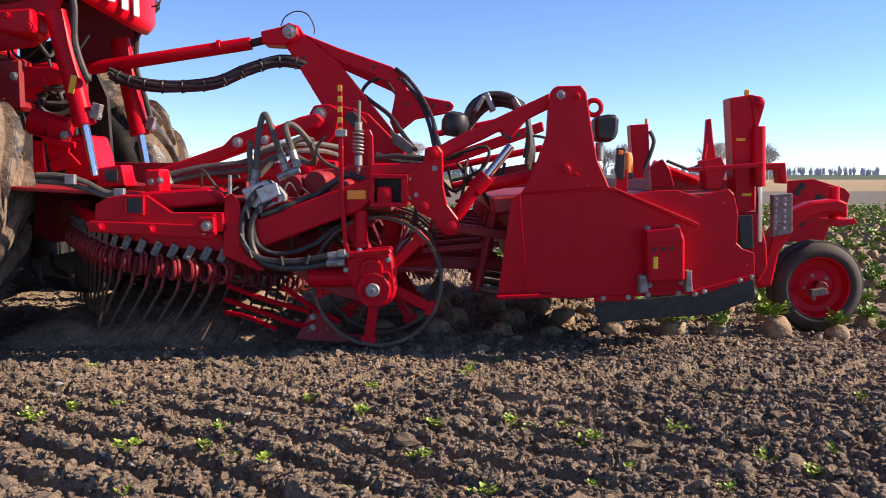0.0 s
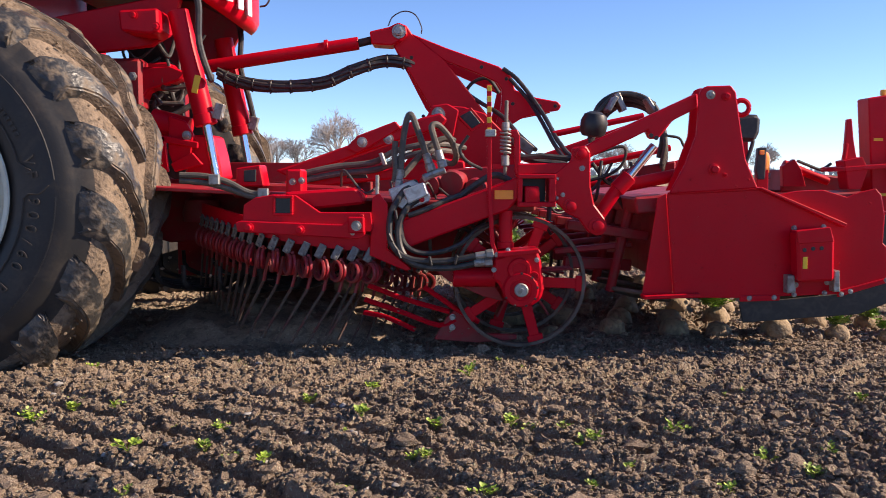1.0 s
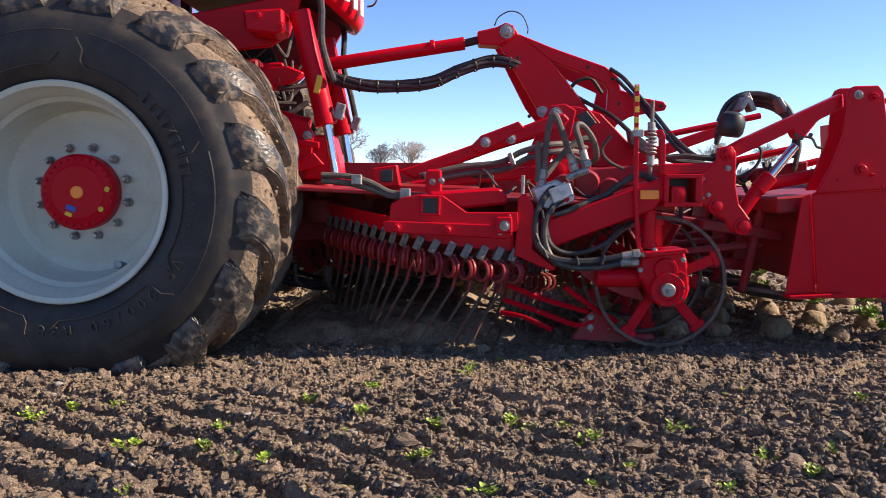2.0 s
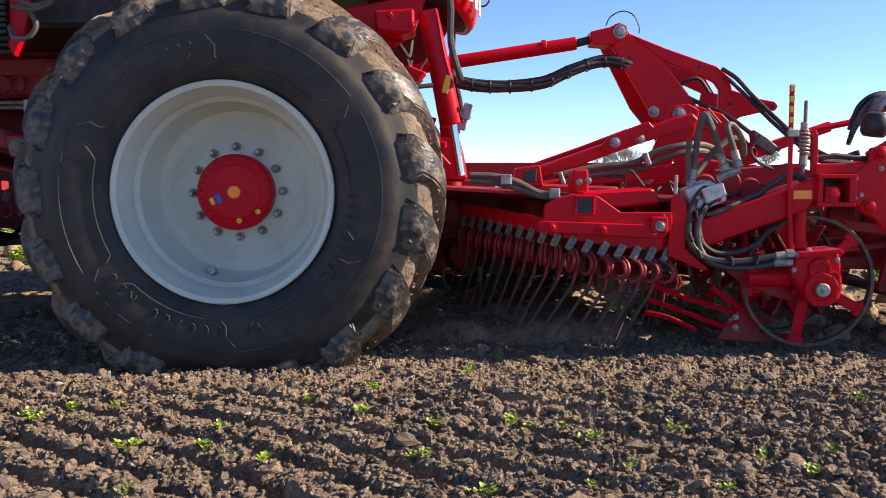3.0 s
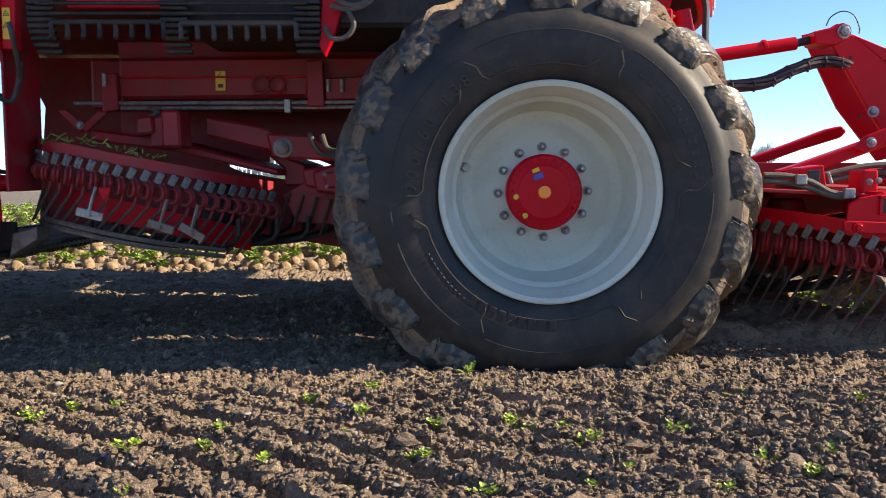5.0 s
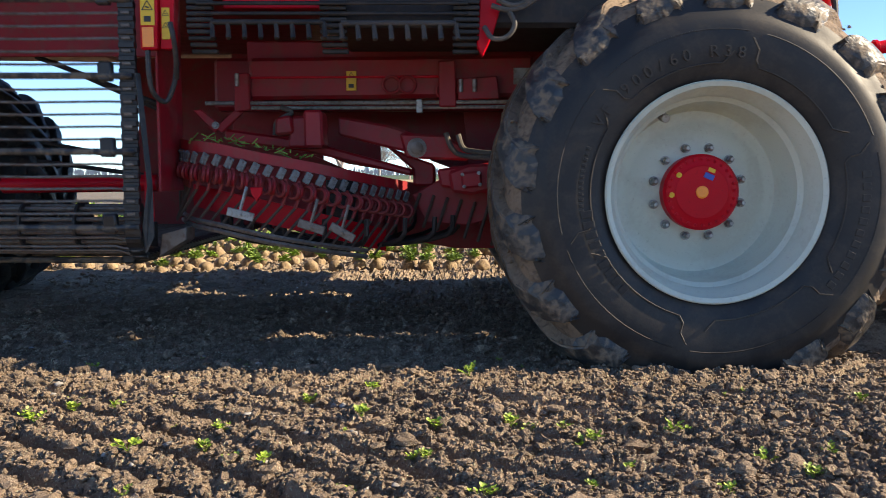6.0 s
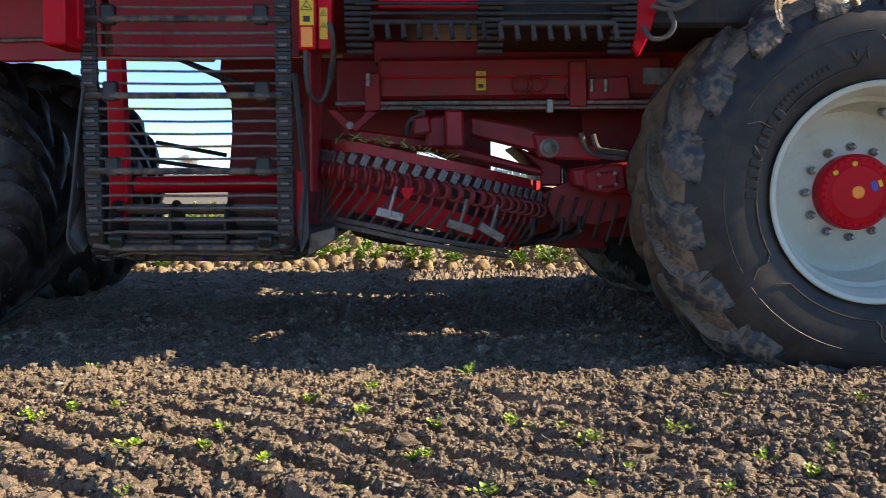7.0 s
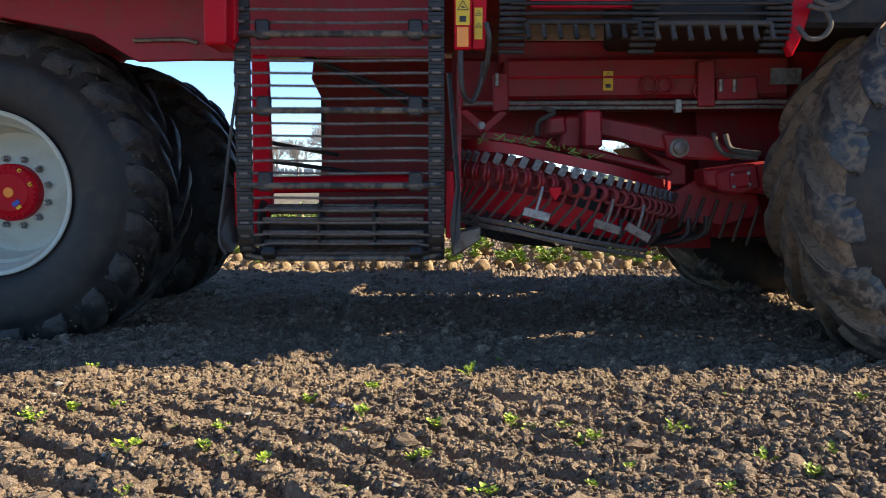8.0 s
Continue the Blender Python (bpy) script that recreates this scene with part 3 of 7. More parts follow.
def lug_mesh(half, mat, r0, r1, width, side, seed):
    """One slanted lug from the middle of the tread over the shoulder; y runs from the middle to the edge."""
    rng = random.Random(seed)
    bm = bmesh.new()
    rows = []
    n = 9
    for i in range(n):
        t = i / (n - 1)
        y = 0.02 + (half - 0.05) * t
        a = -0.46 * t ** 0.85
        drop = 0.0 if t < 0.7 else (t - 0.7) ** 1.5 * 0.55
        w = width * (0.50 + 0.65 * t ** 1.6) / r1
        rows.append((y, a, w, r1 - drop + rng.uniform(-0.006, 0.006), r0 - 0.03 - drop * 1.1))
    for k, (dy, dr) in enumerate(((0.018, 0.085), (0.022, 0.125), (-0.004, 0.165))):
        rows.append((half - 0.045 + dy, -0.46 - 0.03 * k, width * (1.12 - 0.26 * k) / r1, r1 - dr - 0.04, r0 - dr - 0.06))
    ring = []
    for j, (y, a, w, ro, ri) in enumerate(rows):
        pts = []
        yi = y - (0.05 if j >= n else 0.0)
        for da, r, yy in ((-w * 0.66, ri, yi), (-w * 0.44, ro, y), (0, ro + 0.004, y + 0.002), (w * 0.44, ro, y), (w * 0.62, ri, yi)):
            da += rng.uniform(-0.004, 0.004)
            pts.append(bm.verts.new((r * math.sin(a + da), side * yy, r * math.cos(a + da))))
        ring.append(pts)
    for A, B in zip(ring, ring[1:]):
        for q in range(4):
            bm.faces.new((A[q], A[q + 1], B[q + 1], B[q]))
    bm.faces.new(ring[0])
    bm.faces.new(ring[-1][::-1])
    bmesh.ops.recalc_face_normals(bm, faces=bm.faces)
    bevel_all(bm, 0.010, 2, 45)
    me = bpy.data.meshes.new("tread_lug")
    bm.to_mesh(me)
    bm.free()
    me.materials.append(mat)
    if mat is MUD:  # soil clings to the flanks
        me.materials.append(MUD_CAKE)
        for p in me.polygons:
            c = Vector((p.center.x, 0, p.center.z)).normalized()
            if abs(p.normal.dot(c)) < 0.55 and abs(p.center.y) < half - 0.10:
                p.material_index = 1
    me.polygons.foreach_set("use_smooth", [True] * len(me.polygons))
    me.set_sharp_from_angle(angle=radians(50))
    return me


def letters(text, size, depth=0.004):
    """Mesh of a word in the built-in font, standing in the x-z plane, facing -y."""
    cu = bpy.data.curves.new("word", "FONT")
    cu.body, cu.size, cu.extrude, cu.align_x = text, size, depth, "CENTER"
    tmp = new("word", cu)
    me = bpy.data.meshes.new_from_object(tmp.evaluated_get(bpy.context.evaluated_depsgraph_get()))
    bpy.data.objects.remove(tmp)
    bpy.data.curves.remove(cu)
    me.transform(pose(0, 0, 0, 90, 0, 0))
    return me


def big_wheel(name, hub, width, R, rim_r, n_lugs, side, label, lug_width, writing, lug_mat, mud):
    """Wheel standing at hub (x, outer face y, z); side -1: outer face towards -y."""
    cx, y_out, cz = hub
    o = (0, 0, 0)
    random.seed(n_lugs)
    bm = bmesh.new()
    W, Rt = width, R - 0.055
    # carcass, from the outer bead over the tread to the inner bead
    prof = [(0.055, rim_r - 0.01), (0.035, rim_r + 0.02), (0.012, rim_r + 0.07), (0.0, rim_r + 0.16), (0.004, rim_r + 0.25), (0.03, Rt - 0.12), (0.075, Rt - 0.035), (0.16, Rt), (W / 2, Rt + 0.012), (W - 0.16, Rt), (W - 0.075, Rt - 0.035), (W - 0.03, Rt - 0.12), (W, rim_r + 0.22), (W - 0.02, rim_r + 0.05), (W - 0.06, rim_r - 0.01)]
    pts = spline([(a, r, 0) for a, r in prof], 3)
    ax = (0, 1, 0) if side < 0 else (0, -1, 0)
    add_lathe(bm, [(p.x, p.y) for p in pts], o, ax, 96)
    bmesh.ops.recalc_face_normals(bm, faces=bm.faces)
    tyre = obj("tyre", bm, RUBBER, None, "black tyre with dusty sidewall", True)
    if lug_mat is MUD:
        tyre.data.materials.append(MUD_CAKE)
        for p in tyre.data.polygons:
            if math.hypot(p.center.x, p.center.z) > Rt - 0.05:
                p.material_index = 1
    bm = bmesh.new()
    rr = rim_r
    prof = [(0.05, rr - 0.02), (0.028, rr + 0.004), (0.022, rr - 0.002), (0.03, rr - 0.022), (0.075, rr - 0.034), (0.10, rr - 0.050), (0.15, rr - 0.055), (0.17, rr - 0.075), (0.33, rr - 0.085), (0.36, rr - 0.105), (0.365, rr * 0.70), (0.36, rr * 0.66), (0.35, rr * 0.60), (0.325, rr * 0.42), (0.32, 0.10), (0.32, 0.0)]
    add_lathe(bm, prof, o, ax, 96)
    add_lathe(bm, [(0.05, rr - 0.02), (0.3, rr - 0.02), (W - 0.05, rr - 0.02)], o, ax, 64)
    bmesh.ops.recalc_face_normals(bm, faces=bm.faces)
    rim = obj("rim", bm, RIM, None, "light grey painted steel rim", True)
    bm = bmesh.new()
    hr = 0.185 * rr / 0.51
    add_lathe(bm, [(0.33, hr), (0.259, hr), (0.246, hr - 0.012), (0.244, hr - 0.05), (0.240, hr - 0.055), (0.240, 0.035), (0.240, 0)], o, ax, 72)
    for k in range(28):
        a = 2 * math.pi * k / 28
        d = 1 if side < 0 else -1
        add_lathe(bm, [(0, 0.008), (0.008, 0.008), (0.010, 0.005), (0.010, 0)], (math.cos(a) * (hr - 0.022), d * 0.245, math.sin(a) * (hr - 0.022)), (0, -d, 0), 6)
    bmesh.ops.recalc_face_normals(bm, faces=bm.faces)
    hubo = obj("hub_cap", bm, RED, None, "red round hub drive cover with bolts", True)
    wheel = new(name)
    wheel.parent = harvester
    wheel["label"] = label
    for p in (tyre, rim, hubo):
        p.parent = wheel
    for sg, ph in ((-1, 0.0), (1, 0.5)):
        shapes = [lug_mesh(W / 2, lug_mat, Rt, R, lug_width, sg, 5 + q) for q in range(3)]
        for k in range(n_lugs):
            lug = new("tread_lug", shapes[k % 3])
            lug.parent = wheel
            lug.matrix_basis = Matrix.Translation((0, -side * W / 2, 0)) @ Matrix.Rotation(2 * math.pi * (k + ph) / n_lugs + radians(random.uniform(-0.6, 0.6)), 4, "Y")
    # soil caked between the lugs and smeared over the shoulder
    rng = np.random.default_rng(n_lugs + int(abs(cx) * 7) + (side > 0))
    n = mud
    lug = rng.integers(0, n_lugs, n)
    sg = np.where(rng.random(n) < 0.5, -1, 1)
    t = rng.random(n) ** 0.6
    ang = 2 * math.pi * (lug + np.where(sg > 0, 0.5, 0.0)) / n_lugs - 0.46 * t ** 0.85 + (0.075 + 0.07 * t) * np.where(rng.random(n) < 0.72, 1, -1) * rng.uniform(0.7, 1.5, n)
    t = np.minimum(t, 0.93)
    rad = np.where(t < 0.8, Rt + rng.uniform(-0.005, 0.03, n), Rt - 0.004 - (t - 0.8) * 0.45)
    ym = -side * W / 2 + sg * (0.02 + (W / 2 - 0.055) * t)
    size = 0.002 + 0.009 * rng.random(n) ** 3
    v, f = lumps(rad * np.sin(ang), ym, rad * np.cos(ang), size, rng, 1, 0.9)
    cake = new("caked_soil", mesh_from("caked_soil", v, f, MUD_CAKE))
    cake.parent = wheel
    cake["kind"] = "stuff"
    d = 1 if side < 0 else -1
    mark = obj("hub_centre", (lambda b: (add_lathe(b, [(0, 0.029), (0.004, 0.029), (0.006, 0.024), (0.006, 0)], (0, d * 0.240, 0), (0, -d, 0), 24), b)[1])(bmesh.new()), ORANGE, wheel, "round orange centre cap")
    for nm, dx, dz, sx, sz, mt in (("sticker", -0.115, 0.0, 0.018, 0.032, YELLOW), ("sticker", -0.083, 0.0, 0.026, 0.046, BLUE)):
        box(nm, (dx * rr / 0.51, d * 0.2385, dz), (sx, 0.004, sz), mt, wheel, bev=0.001)
    for dx, dz in ((-0.03, -0.128), (0.065, -0.122)):
        bmk = bmesh.new()
        add_lathe(bmk, [(0, 0.013), (0.006, 0.012), (0.006, 0.006), (0.002, 0.005), (0.002, 0)], (dx, d * 0.241, dz), (0, -d, 0), 16)
        obj("plug", bmk, YELLOW, wheel)
    for k in range(12):
        a = 2 * math.pi * (k + 0.3) / 12
        bmn = bmesh.new()
        rb = 0.222 * rr / 0.51
        add_lathe(bmn, [(0, 0.022), (0.006, 0.022), (0.006, 0.017)], (math.cos(a) * rb, d * 0.323, math.sin(a) * rb), (0, -d, 0), 16)
        add_lathe(bmn, [(0.006, 0.017), (0.03, 0.0165), (0.034, 0.012), (0.036, 0.010), (0.05, 0.009), (0.05, 0)], (math.cos(a) * rb, d * 0.323, math.sin(a) * rb), (0, -d, 0), 6)
        obj("wheel_nut", bmn, STEEL, wheel)
    bmv = bmesh.new()
    add_rod(bmv, (-rr * 0.52, d * 0.30, -rr * 0.62), (-rr * 0.50, d * 0.24, -rr * 0.60), 0.02, 10)
    add_rod(bmv, (-rr * 0.50, d * 0.26, -rr * 0.60), (-rr * 0.57, d * 0.25, -rr * 0.66), 0.012, 8)
    obj("valve", bmv, STEEL, wheel)
    if writing:
        # size marking raised on the sidewall, tops outwards
        for word, ang0, rad, size in (("VF 900/60 R38", 226, 0.575, 0.070),):
            for i, ch in enumerate(word):
                if ch == " ":
                    continue
                me = letters(ch, size)
                me.materials.append(RUBBER_DUST)
                a = radians(ang0 + (len(word) / 2 - i) * 5.6)
                ob = new("size_letter", me)
                ob.parent = wheel
                ob.matrix_basis = Matrix.Translation((math.cos(a) * rad, -0.001, math.sin(a) * rad)) @ Matrix.Rotation(radians(90) - a, 4, "Y") @ Matrix.Rotation(radians(-1.5), 4, "X")
        for a0, cnt, rad, hh in ((318, 9, 0.57, 0.05), (286, 12, 0.59, 0.02), (95, 11, 0.63, 0.036)):
            for i in range(cnt):
                a = radians(a0 + (cnt / 2 - i) * (4.6 if hh > 0.03 else 2.4))
                ob = box("raised_mark", (0, 0, 0), (0.030 if hh > 0.03 else 0.014, 0.004, hh), RUBBER, wheel, bev=0.002)
                ob.matrix_basis = Matrix.Translation((math.cos(a) * rad, 0.0, math.sin(a) * rad)) @ Matrix.Rotation(radians(90) - a, 4, "Y")
        # moulded panel outlines round the sidewall
        for k in range(6):
            a1 = 2 * math.pi * k / 6 + 0.3
            arc = [(a1 + 0.02, 0.60), (a1 + 0.05, 0.575)] + [(a1 + 0.10 + 0.76 * i / 14, 0.548) for i in range(15)] + [(a1 + 0.90, 0.575), (a1 + 0.90, 0.62), (a1 + 0.955, 0.665)]
            bmr = bmesh.new()
            add_tube(bmr, [(math.cos(a) * r, 0.006 if r < 0.56 else -0.001, math.sin(a) * r) for a, r in arc], 0.0035, 5)
            obj("sidewall_ridge", bmr, RUBBER_DUST, wheel)
            bmr = bmesh.new()
            add_tube(bmr, [(math.cos(a1 - 0.06 + i / 14 * 0.94) * 0.69, 0.001, math.sin(a1 - 0.06 + i / 14 * 0.94) * 0.69) for i in range(15)], 0.0035, 5)
            obj("sidewall_ridge", bmr, RUBBER, wheel)
    wheel.location = (cx, y_out, cz)
    return wheel


RUBBER_DUST = material("dusty_rubber", (0.045, 0.038, 0.032), (0.058, 0.05, 0.042), 0.8, 0, 8, 80, 0.2)
HUB_Z = 0.82
front_wheel = big_wheel("front_wheel", (0, 3.63, HUB_Z), 0.86, 0.955, 0.478, 17, -1, "large front drive wheel with muddy lugs and grey rim", 0.185, True, MUD, 1500)
far_front_wheel = big_wheel("front_wheel", (0, 7.25, HUB_Z), 0.86, 0.955, 0.478, 17, 1, "large front drive wheel with muddy lugs", 0.185, False, MUD, 1500)
rear_wheel = big_wheel("rear_wheel", (-5.02, 4.55, 0.80), 0.76, 0.92, 0.445, 20, -1, "smaller rear wheel with worn dusty tread and grey rim", 0.16, False, WORN_LUG, 1200)
far_rear_wheel = big_wheel("rear_wheel", (-5.02, 6.95, 0.80), 0.80, 0.92, 0.445, 20, 1, "smaller rear wheel with worn dusty tread", 0.16, False, WORN_LUG, 1200)
for w_ in (front_wheel, far_front_wheel):
    SPIN.append((w_, tuple(w_.location), 0.90, 0.0))
for w_ in (rear_wheel, far_rear_wheel):
    SPIN.append((w_, tuple(w_.location), 0.84, 20.0))


# ---- front attachment: topper, link frame, lifter ----
def eye_ring(name, c, r, tube, mat, parent):
    bm = bmesh.new()
    n = 20
    pts = [Vector((c[0] + r * math.cos(2 * math.pi * i / n), c[1], c[2] + r * math.sin(2 * math.pi * i / n))) for i in range(n + 1)]
    add_tube(bm, pts, tube, 8)
    return obj(name, bm, mat, parent, "", True)


def pin(parent, xz, y, r, mat=None, name="pin", h=0.03):
    """Round pin head on a plate that faces the viewer's side."""
    bm = bmesh.new()
    p = (xz[0], y, xz[1])
    if mat is STEEL:
        add_lathe(bm, [(0, r * 1.3), (0.006, r * 1.3), (0.006, r * 0.8)], p, (0, -1, 0), 24)
        add_lathe(bm, [(0.006, r * 0.9), (0.006 + r * 0.6, r * 0.9), (0.008 + r * 0.6, r * 0.75), (0.008 + r * 0.6, r * 0.5)], p, (0, -1, 0), 6)
        add_lathe(bm, [(0.006 + r * 0.6, r * 0.5), (0.006 + r * 0.9, r * 0.5), (0.006 + r * 0.9, 0)], p, (0, -1, 0), 14)
    else:
        add_lathe(bm, [(0, r * 1.5), (h * 0.3, r * 1.5), (h * 0.35, r), (h * 0.9, r), (h, r * 0.8), (h, 0)], p, (0, -1, 0), 20)
    return obj(name, bm, mat or RED, parent, "", True)


# topper side shield
shield = plate("topper_shield", [(3.389, 0.811), (3.812, 0.832), (3.887, 0.803), (3.998, 0.824), (4.117, 0.829), (4.232, 0.795), (4.295, 0.819), (4.363, 0.835), (4.391, 0.806), (4.412, 0.713), (4.408, 0.579), (4.436, 0.553), (4.492, 0.534), (4.498, 0.424), (4.236, 0.338), (3.741, 0.319), (3.433, 0.319)], 3.985, 4.0, RED, harvester, "large red sheet steel side shield of the topper")
plate("shield_edge", [(3.352, 0.792), (3.391, 0.811), (3.435, 0.319), (3.285, 0.313)], 4.004, 4.02, RED, shield)
b_ = bmesh.new()
add_plate(b_, [(3.283, 0.335), (3.542, 0.346), (3.543, 0.327), (3.283, 0.317)], 3.94, 4.03)
obj("bottom_lip", b_, RED, shield)
b_ = bmesh.new()
add_plate(b_, [(3.801, 0.838), (3.819, 0.843), (4.224, 0.672), (4.216, 0.653)], 3.955, 3.99)
obj("fold_rib", b_, RED, shield)
b_ = bmesh.new()
add_plate(b_, [(3.391, 0.817), (3.812, 0.84), (3.814, 0.827), (3.391, 0.804)], 3.975, 3.99)
obj("seam", b_, RED, shield)
b_ = bmesh.new()
for side_y in (4.3, 4.9, 5.5, 6.1):
    add_plate(b_, [(3.415, 0.766), (3.866, 0.787), (4.37, 0.806), (4.403, 0.579), (4.484, 0.526), (4.474, 0.445), (4.221, 0.392), (3.499, 0.392)], side_y, side_y + 0.008)
add_plate(b_, [(3.415, 0.787), (3.813, 0.806), (3.893, 0.792), (4.369, 0.819), (4.37, 0.792), (3.893, 0.76), (3.416, 0.753)], 4.01, 6.85)
add_plate(b_, [(3.402, 0.753), (3.429, 0.753), (3.459, 0.378), (3.424, 0.378)], 4.01, 6.85)
obj("topper_housing", b_, RED_DUSTY_SHADED, harvester, "dusty red topper housing across the rows")
plate("far_shield", [(3.389, 0.811), (3.812, 0.832), (4.232, 0.795), (4.363, 0.835), (4.412, 0.713), (4.495, 0.534), (4.498, 0.424), (4.236, 0.338), (3.433, 0.319)], 6.86, 6.875, RED_DUSTY_SHADED, harvester)
# rubber skirt under it
skirt = plate("rubber_skirt", [(3.745, 0.3), (3.96, 0.31), (4.242, 0.338), (4.503, 0.408), (4.514, 0.316), (4.317, 0.237), (4.043, 0.218), (3.768, 0.196)], 4.005, 4.017, BLACK, harvester, "black rubber skirt along the shield's lower edge")
for seg in ([(3.74, 0.33), (3.929, 0.335), (3.929, 0.308), (3.74, 0.303)], [(4.195, 0.354), (4.48, 0.429), (4.484, 0.408), (4.201, 0.324)]):
    plate("clamp_strip", seg, 3.972, 3.985, RED, skirt)
for p_ in ([(3.783, 0.32), (3.9, 0.323), (4.216, 0.339), (4.258, 0.353), (4.424, 0.406), (4.477, 0.422), (3.993, 0.337), (4.136, 0.345)]):
    bolt((p_[0], 3.972, p_[1]), 0.011, skirt)
plate("far_skirt", [(3.744, 0.313), (4.242, 0.338), (4.503, 0.408), (4.514, 0.316), (4.043, 0.212), (3.768, 0.196)], 6.88, 6.89, BLACK, harvester)
# bearing cover box on the shield
cover = plate("bearing_cover", [(3.962, 0.64), (4.115, 0.655), (4.139, 0.608), (4.144, 0.41), (3.98, 0.404)], 3.89, 3.985, RED, harvester, "red box cover over a shaft bearing", 0.012)
plate("cover_top", [(3.955, 0.643), (4.109, 0.662), (4.129, 0.594), (3.966, 0.584)], 3.876, 3.889, RED, cover)
# black discs on the cover give the dark of its holes
for p_ in [(4, 0.555), (4.039, 0.561), (4.078, 0.563)]:
    b_ = bmesh.new()
    add_lathe(b_, [(0, 0.010), (0.003, 0.009), (0.003, 0)], (p_[0], 3.889, p_[1]), (0, -1, 0), 14)
    obj("hole", b_, BLACK, cover, "", True)
p_ = (4.004, 0.496)
box("label", (p_[0], 3.887, p_[1]), (0.02, 0.003, 0.055), YELLOW, cover, bev=0.001)
for seg in ([(3.944, 0.433), (3.976, 0.433), (3.985, 0.355), (3.946, 0.347)], [(4.16, 0.451), (4.184, 0.456), (4.191, 0.355), (4.162, 0.355)]):
    plate("side_bracket", seg, 3.93, 3.985, STEEL, cover)
for p_ in [(3.986, 0.65), (4.124, 0.655), (4.003, 0.381), (4.151, 0.394)]:
    bolt((p_[0], 3.982, p_[1]), 0.012, cover)
for p_ in [(3.539, 0.7), (3.563, 0.461), (4.206, 0.482), (3.909, 0.474)]:
    bolt((p_[0], 3.984, p_[1]), 0.006, shield, RED)

# tower over the shield
tower = plate("tower_plate", [(3.554, 1.305), (3.663, 1.308), (3.687, 1.279), (3.718, 1.093), (3.741, 0.971), (3.801, 0.838), (3.391, 0.811), (3.463, 0.95), (3.509, 1.08), (3.52, 1.272), (3.533, 1.295)], 3.955, 3.975, RED, harvester, "tall red link tower plate", 0.005)
plate("tower_plate_inner", [(3.571, 1.313), (3.684, 1.316), (3.708, 1.286), (3.741, 1.1), (3.764, 0.973), (3.826, 0.844), (3.425, 0.822), (3.478, 0.952), (3.525, 1.086), (3.536, 1.278), (3.55, 1.302)], 4.14, 4.16, RED, tower)
for p_, r_ in zip([(3.57, 1.265), (3.64, 1.257), (3.595, 0.924), (3.645, 0.898)], (0.016, 0.013, 0.018, 0.006)):
    pin(tower, p_, 3.956, r_, STEEL if r_ == 0.016 else RED)
p_ = (3.73, 1.21)
eye_ring("lifting_eye", (p_[0], 4.0, p_[1]), 0.034, 0.012, RED, tower)
# parallel link arm
arm = plate("link_arm", [(2.956, 1.004), (3.071, 1.068), (3.527, 1.279), (3.534, 1.211), (3.417, 1.153), (3.38, 1.105), (3.351, 1.068), (3.316, 1.068), (3.297, 1.105), (3.231, 1.071), (3.044, 0.986), (2.991, 0.951)], 4.01, 4.09, RED, harvester, "red upper link arm", 0.008)
# holes of the arm: black discs in place of their shade
for p_ in [(3.381, 1.084), (3.339, 1.071), (3.315, 1.082)]:
    b_ = bmesh.new()
    add_lathe(b_, [(0, 0.011), (0.003, 0.010), (0.003, 0)], (p_[0], 4.012, p_[1]), (0, -1, 0), 14)
    obj("hole", b_, BLACK, arm, "", True)
bracket = plate("link_bracket", [(2.944, 1.024), (3.004, 1.035), (3.028, 1.003), (3.031, 0.845), (3.049, 0.76), (3.102, 0.691), (3.097, 0.646), (3.071, 0.617), (3.023, 0.628), (2.98, 0.691), (2.924, 0.718), (2.848, 0.792), (2.848, 0.893), (2.912, 0.945), (2.938, 0.964)], 3.985, 4.02, RED, harvester, "red pivot bracket plate", 0.006)
for p_, r_ in zip([(2.983, 0.997), (2.989, 0.929), (2.938, 0.751), (3.065, 0.658), (2.901, 0.806)], (0.022, 0.010, 0.024, 0.028, 0.008)):
    pin(bracket, p_, 3.984, r_, RED if r_ > 0.012 else STEEL)
# lower link cylinder
lower = new("lift_ram")
lower.parent = harvester
lower["label"] = "red hydraulic ram with chrome rod"
bl_ = [(3.088, 4.12, 0.693), (3.194, 4.12, 0.849), (3.241, 4.12, 0.892), (3.357, 4.12, 1.039)]
rod("barrel", bl_[0], bl_[1], 0.032, RED, lower)
rod("collar", Vector(bl_[1]).lerp(Vector(bl_[0]), 0.15), bl_[2], 0.040, RED, lower)
rod("piston_rod", bl_[2], bl_[3], 0.022, CHROME, lower)
cross = [(3.212, 4.2, 0.842), (3.517, 4.2, 0.903)]
rod("cross_tube", cross[0], cross[1], 0.032, RED, harvester)

# box beam end with square opening, and the long boom
boom = plate("boom", [(2.127, 0.681), (2.647, 0.872), (2.7, 0.893), (2.699, 0.792), (2.646, 0.734), (2.218, 0.574), (2.159, 0.547), (2.127, 0.563), (2.113, 0.633)], 3.98, 4.12, RED, harvester, "long red boom arm", 0.008)
b_ = bmesh.new()
for seg in ([(2.689, 0.903), (2.865, 0.903), (2.865, 0.882), (2.689, 0.882)], [(2.688, 0.772), (2.865, 0.772), (2.865, 0.751), (2.688, 0.751)], [(2.689, 0.882), (2.71, 0.882), (2.709, 0.772), (2.688, 0.772)], [(2.834, 0.882), (2.865, 0.882), (2.865, 0.772), (2.833, 0.772)]):
    add_plate(b_, seg, 3.95, 4.10)
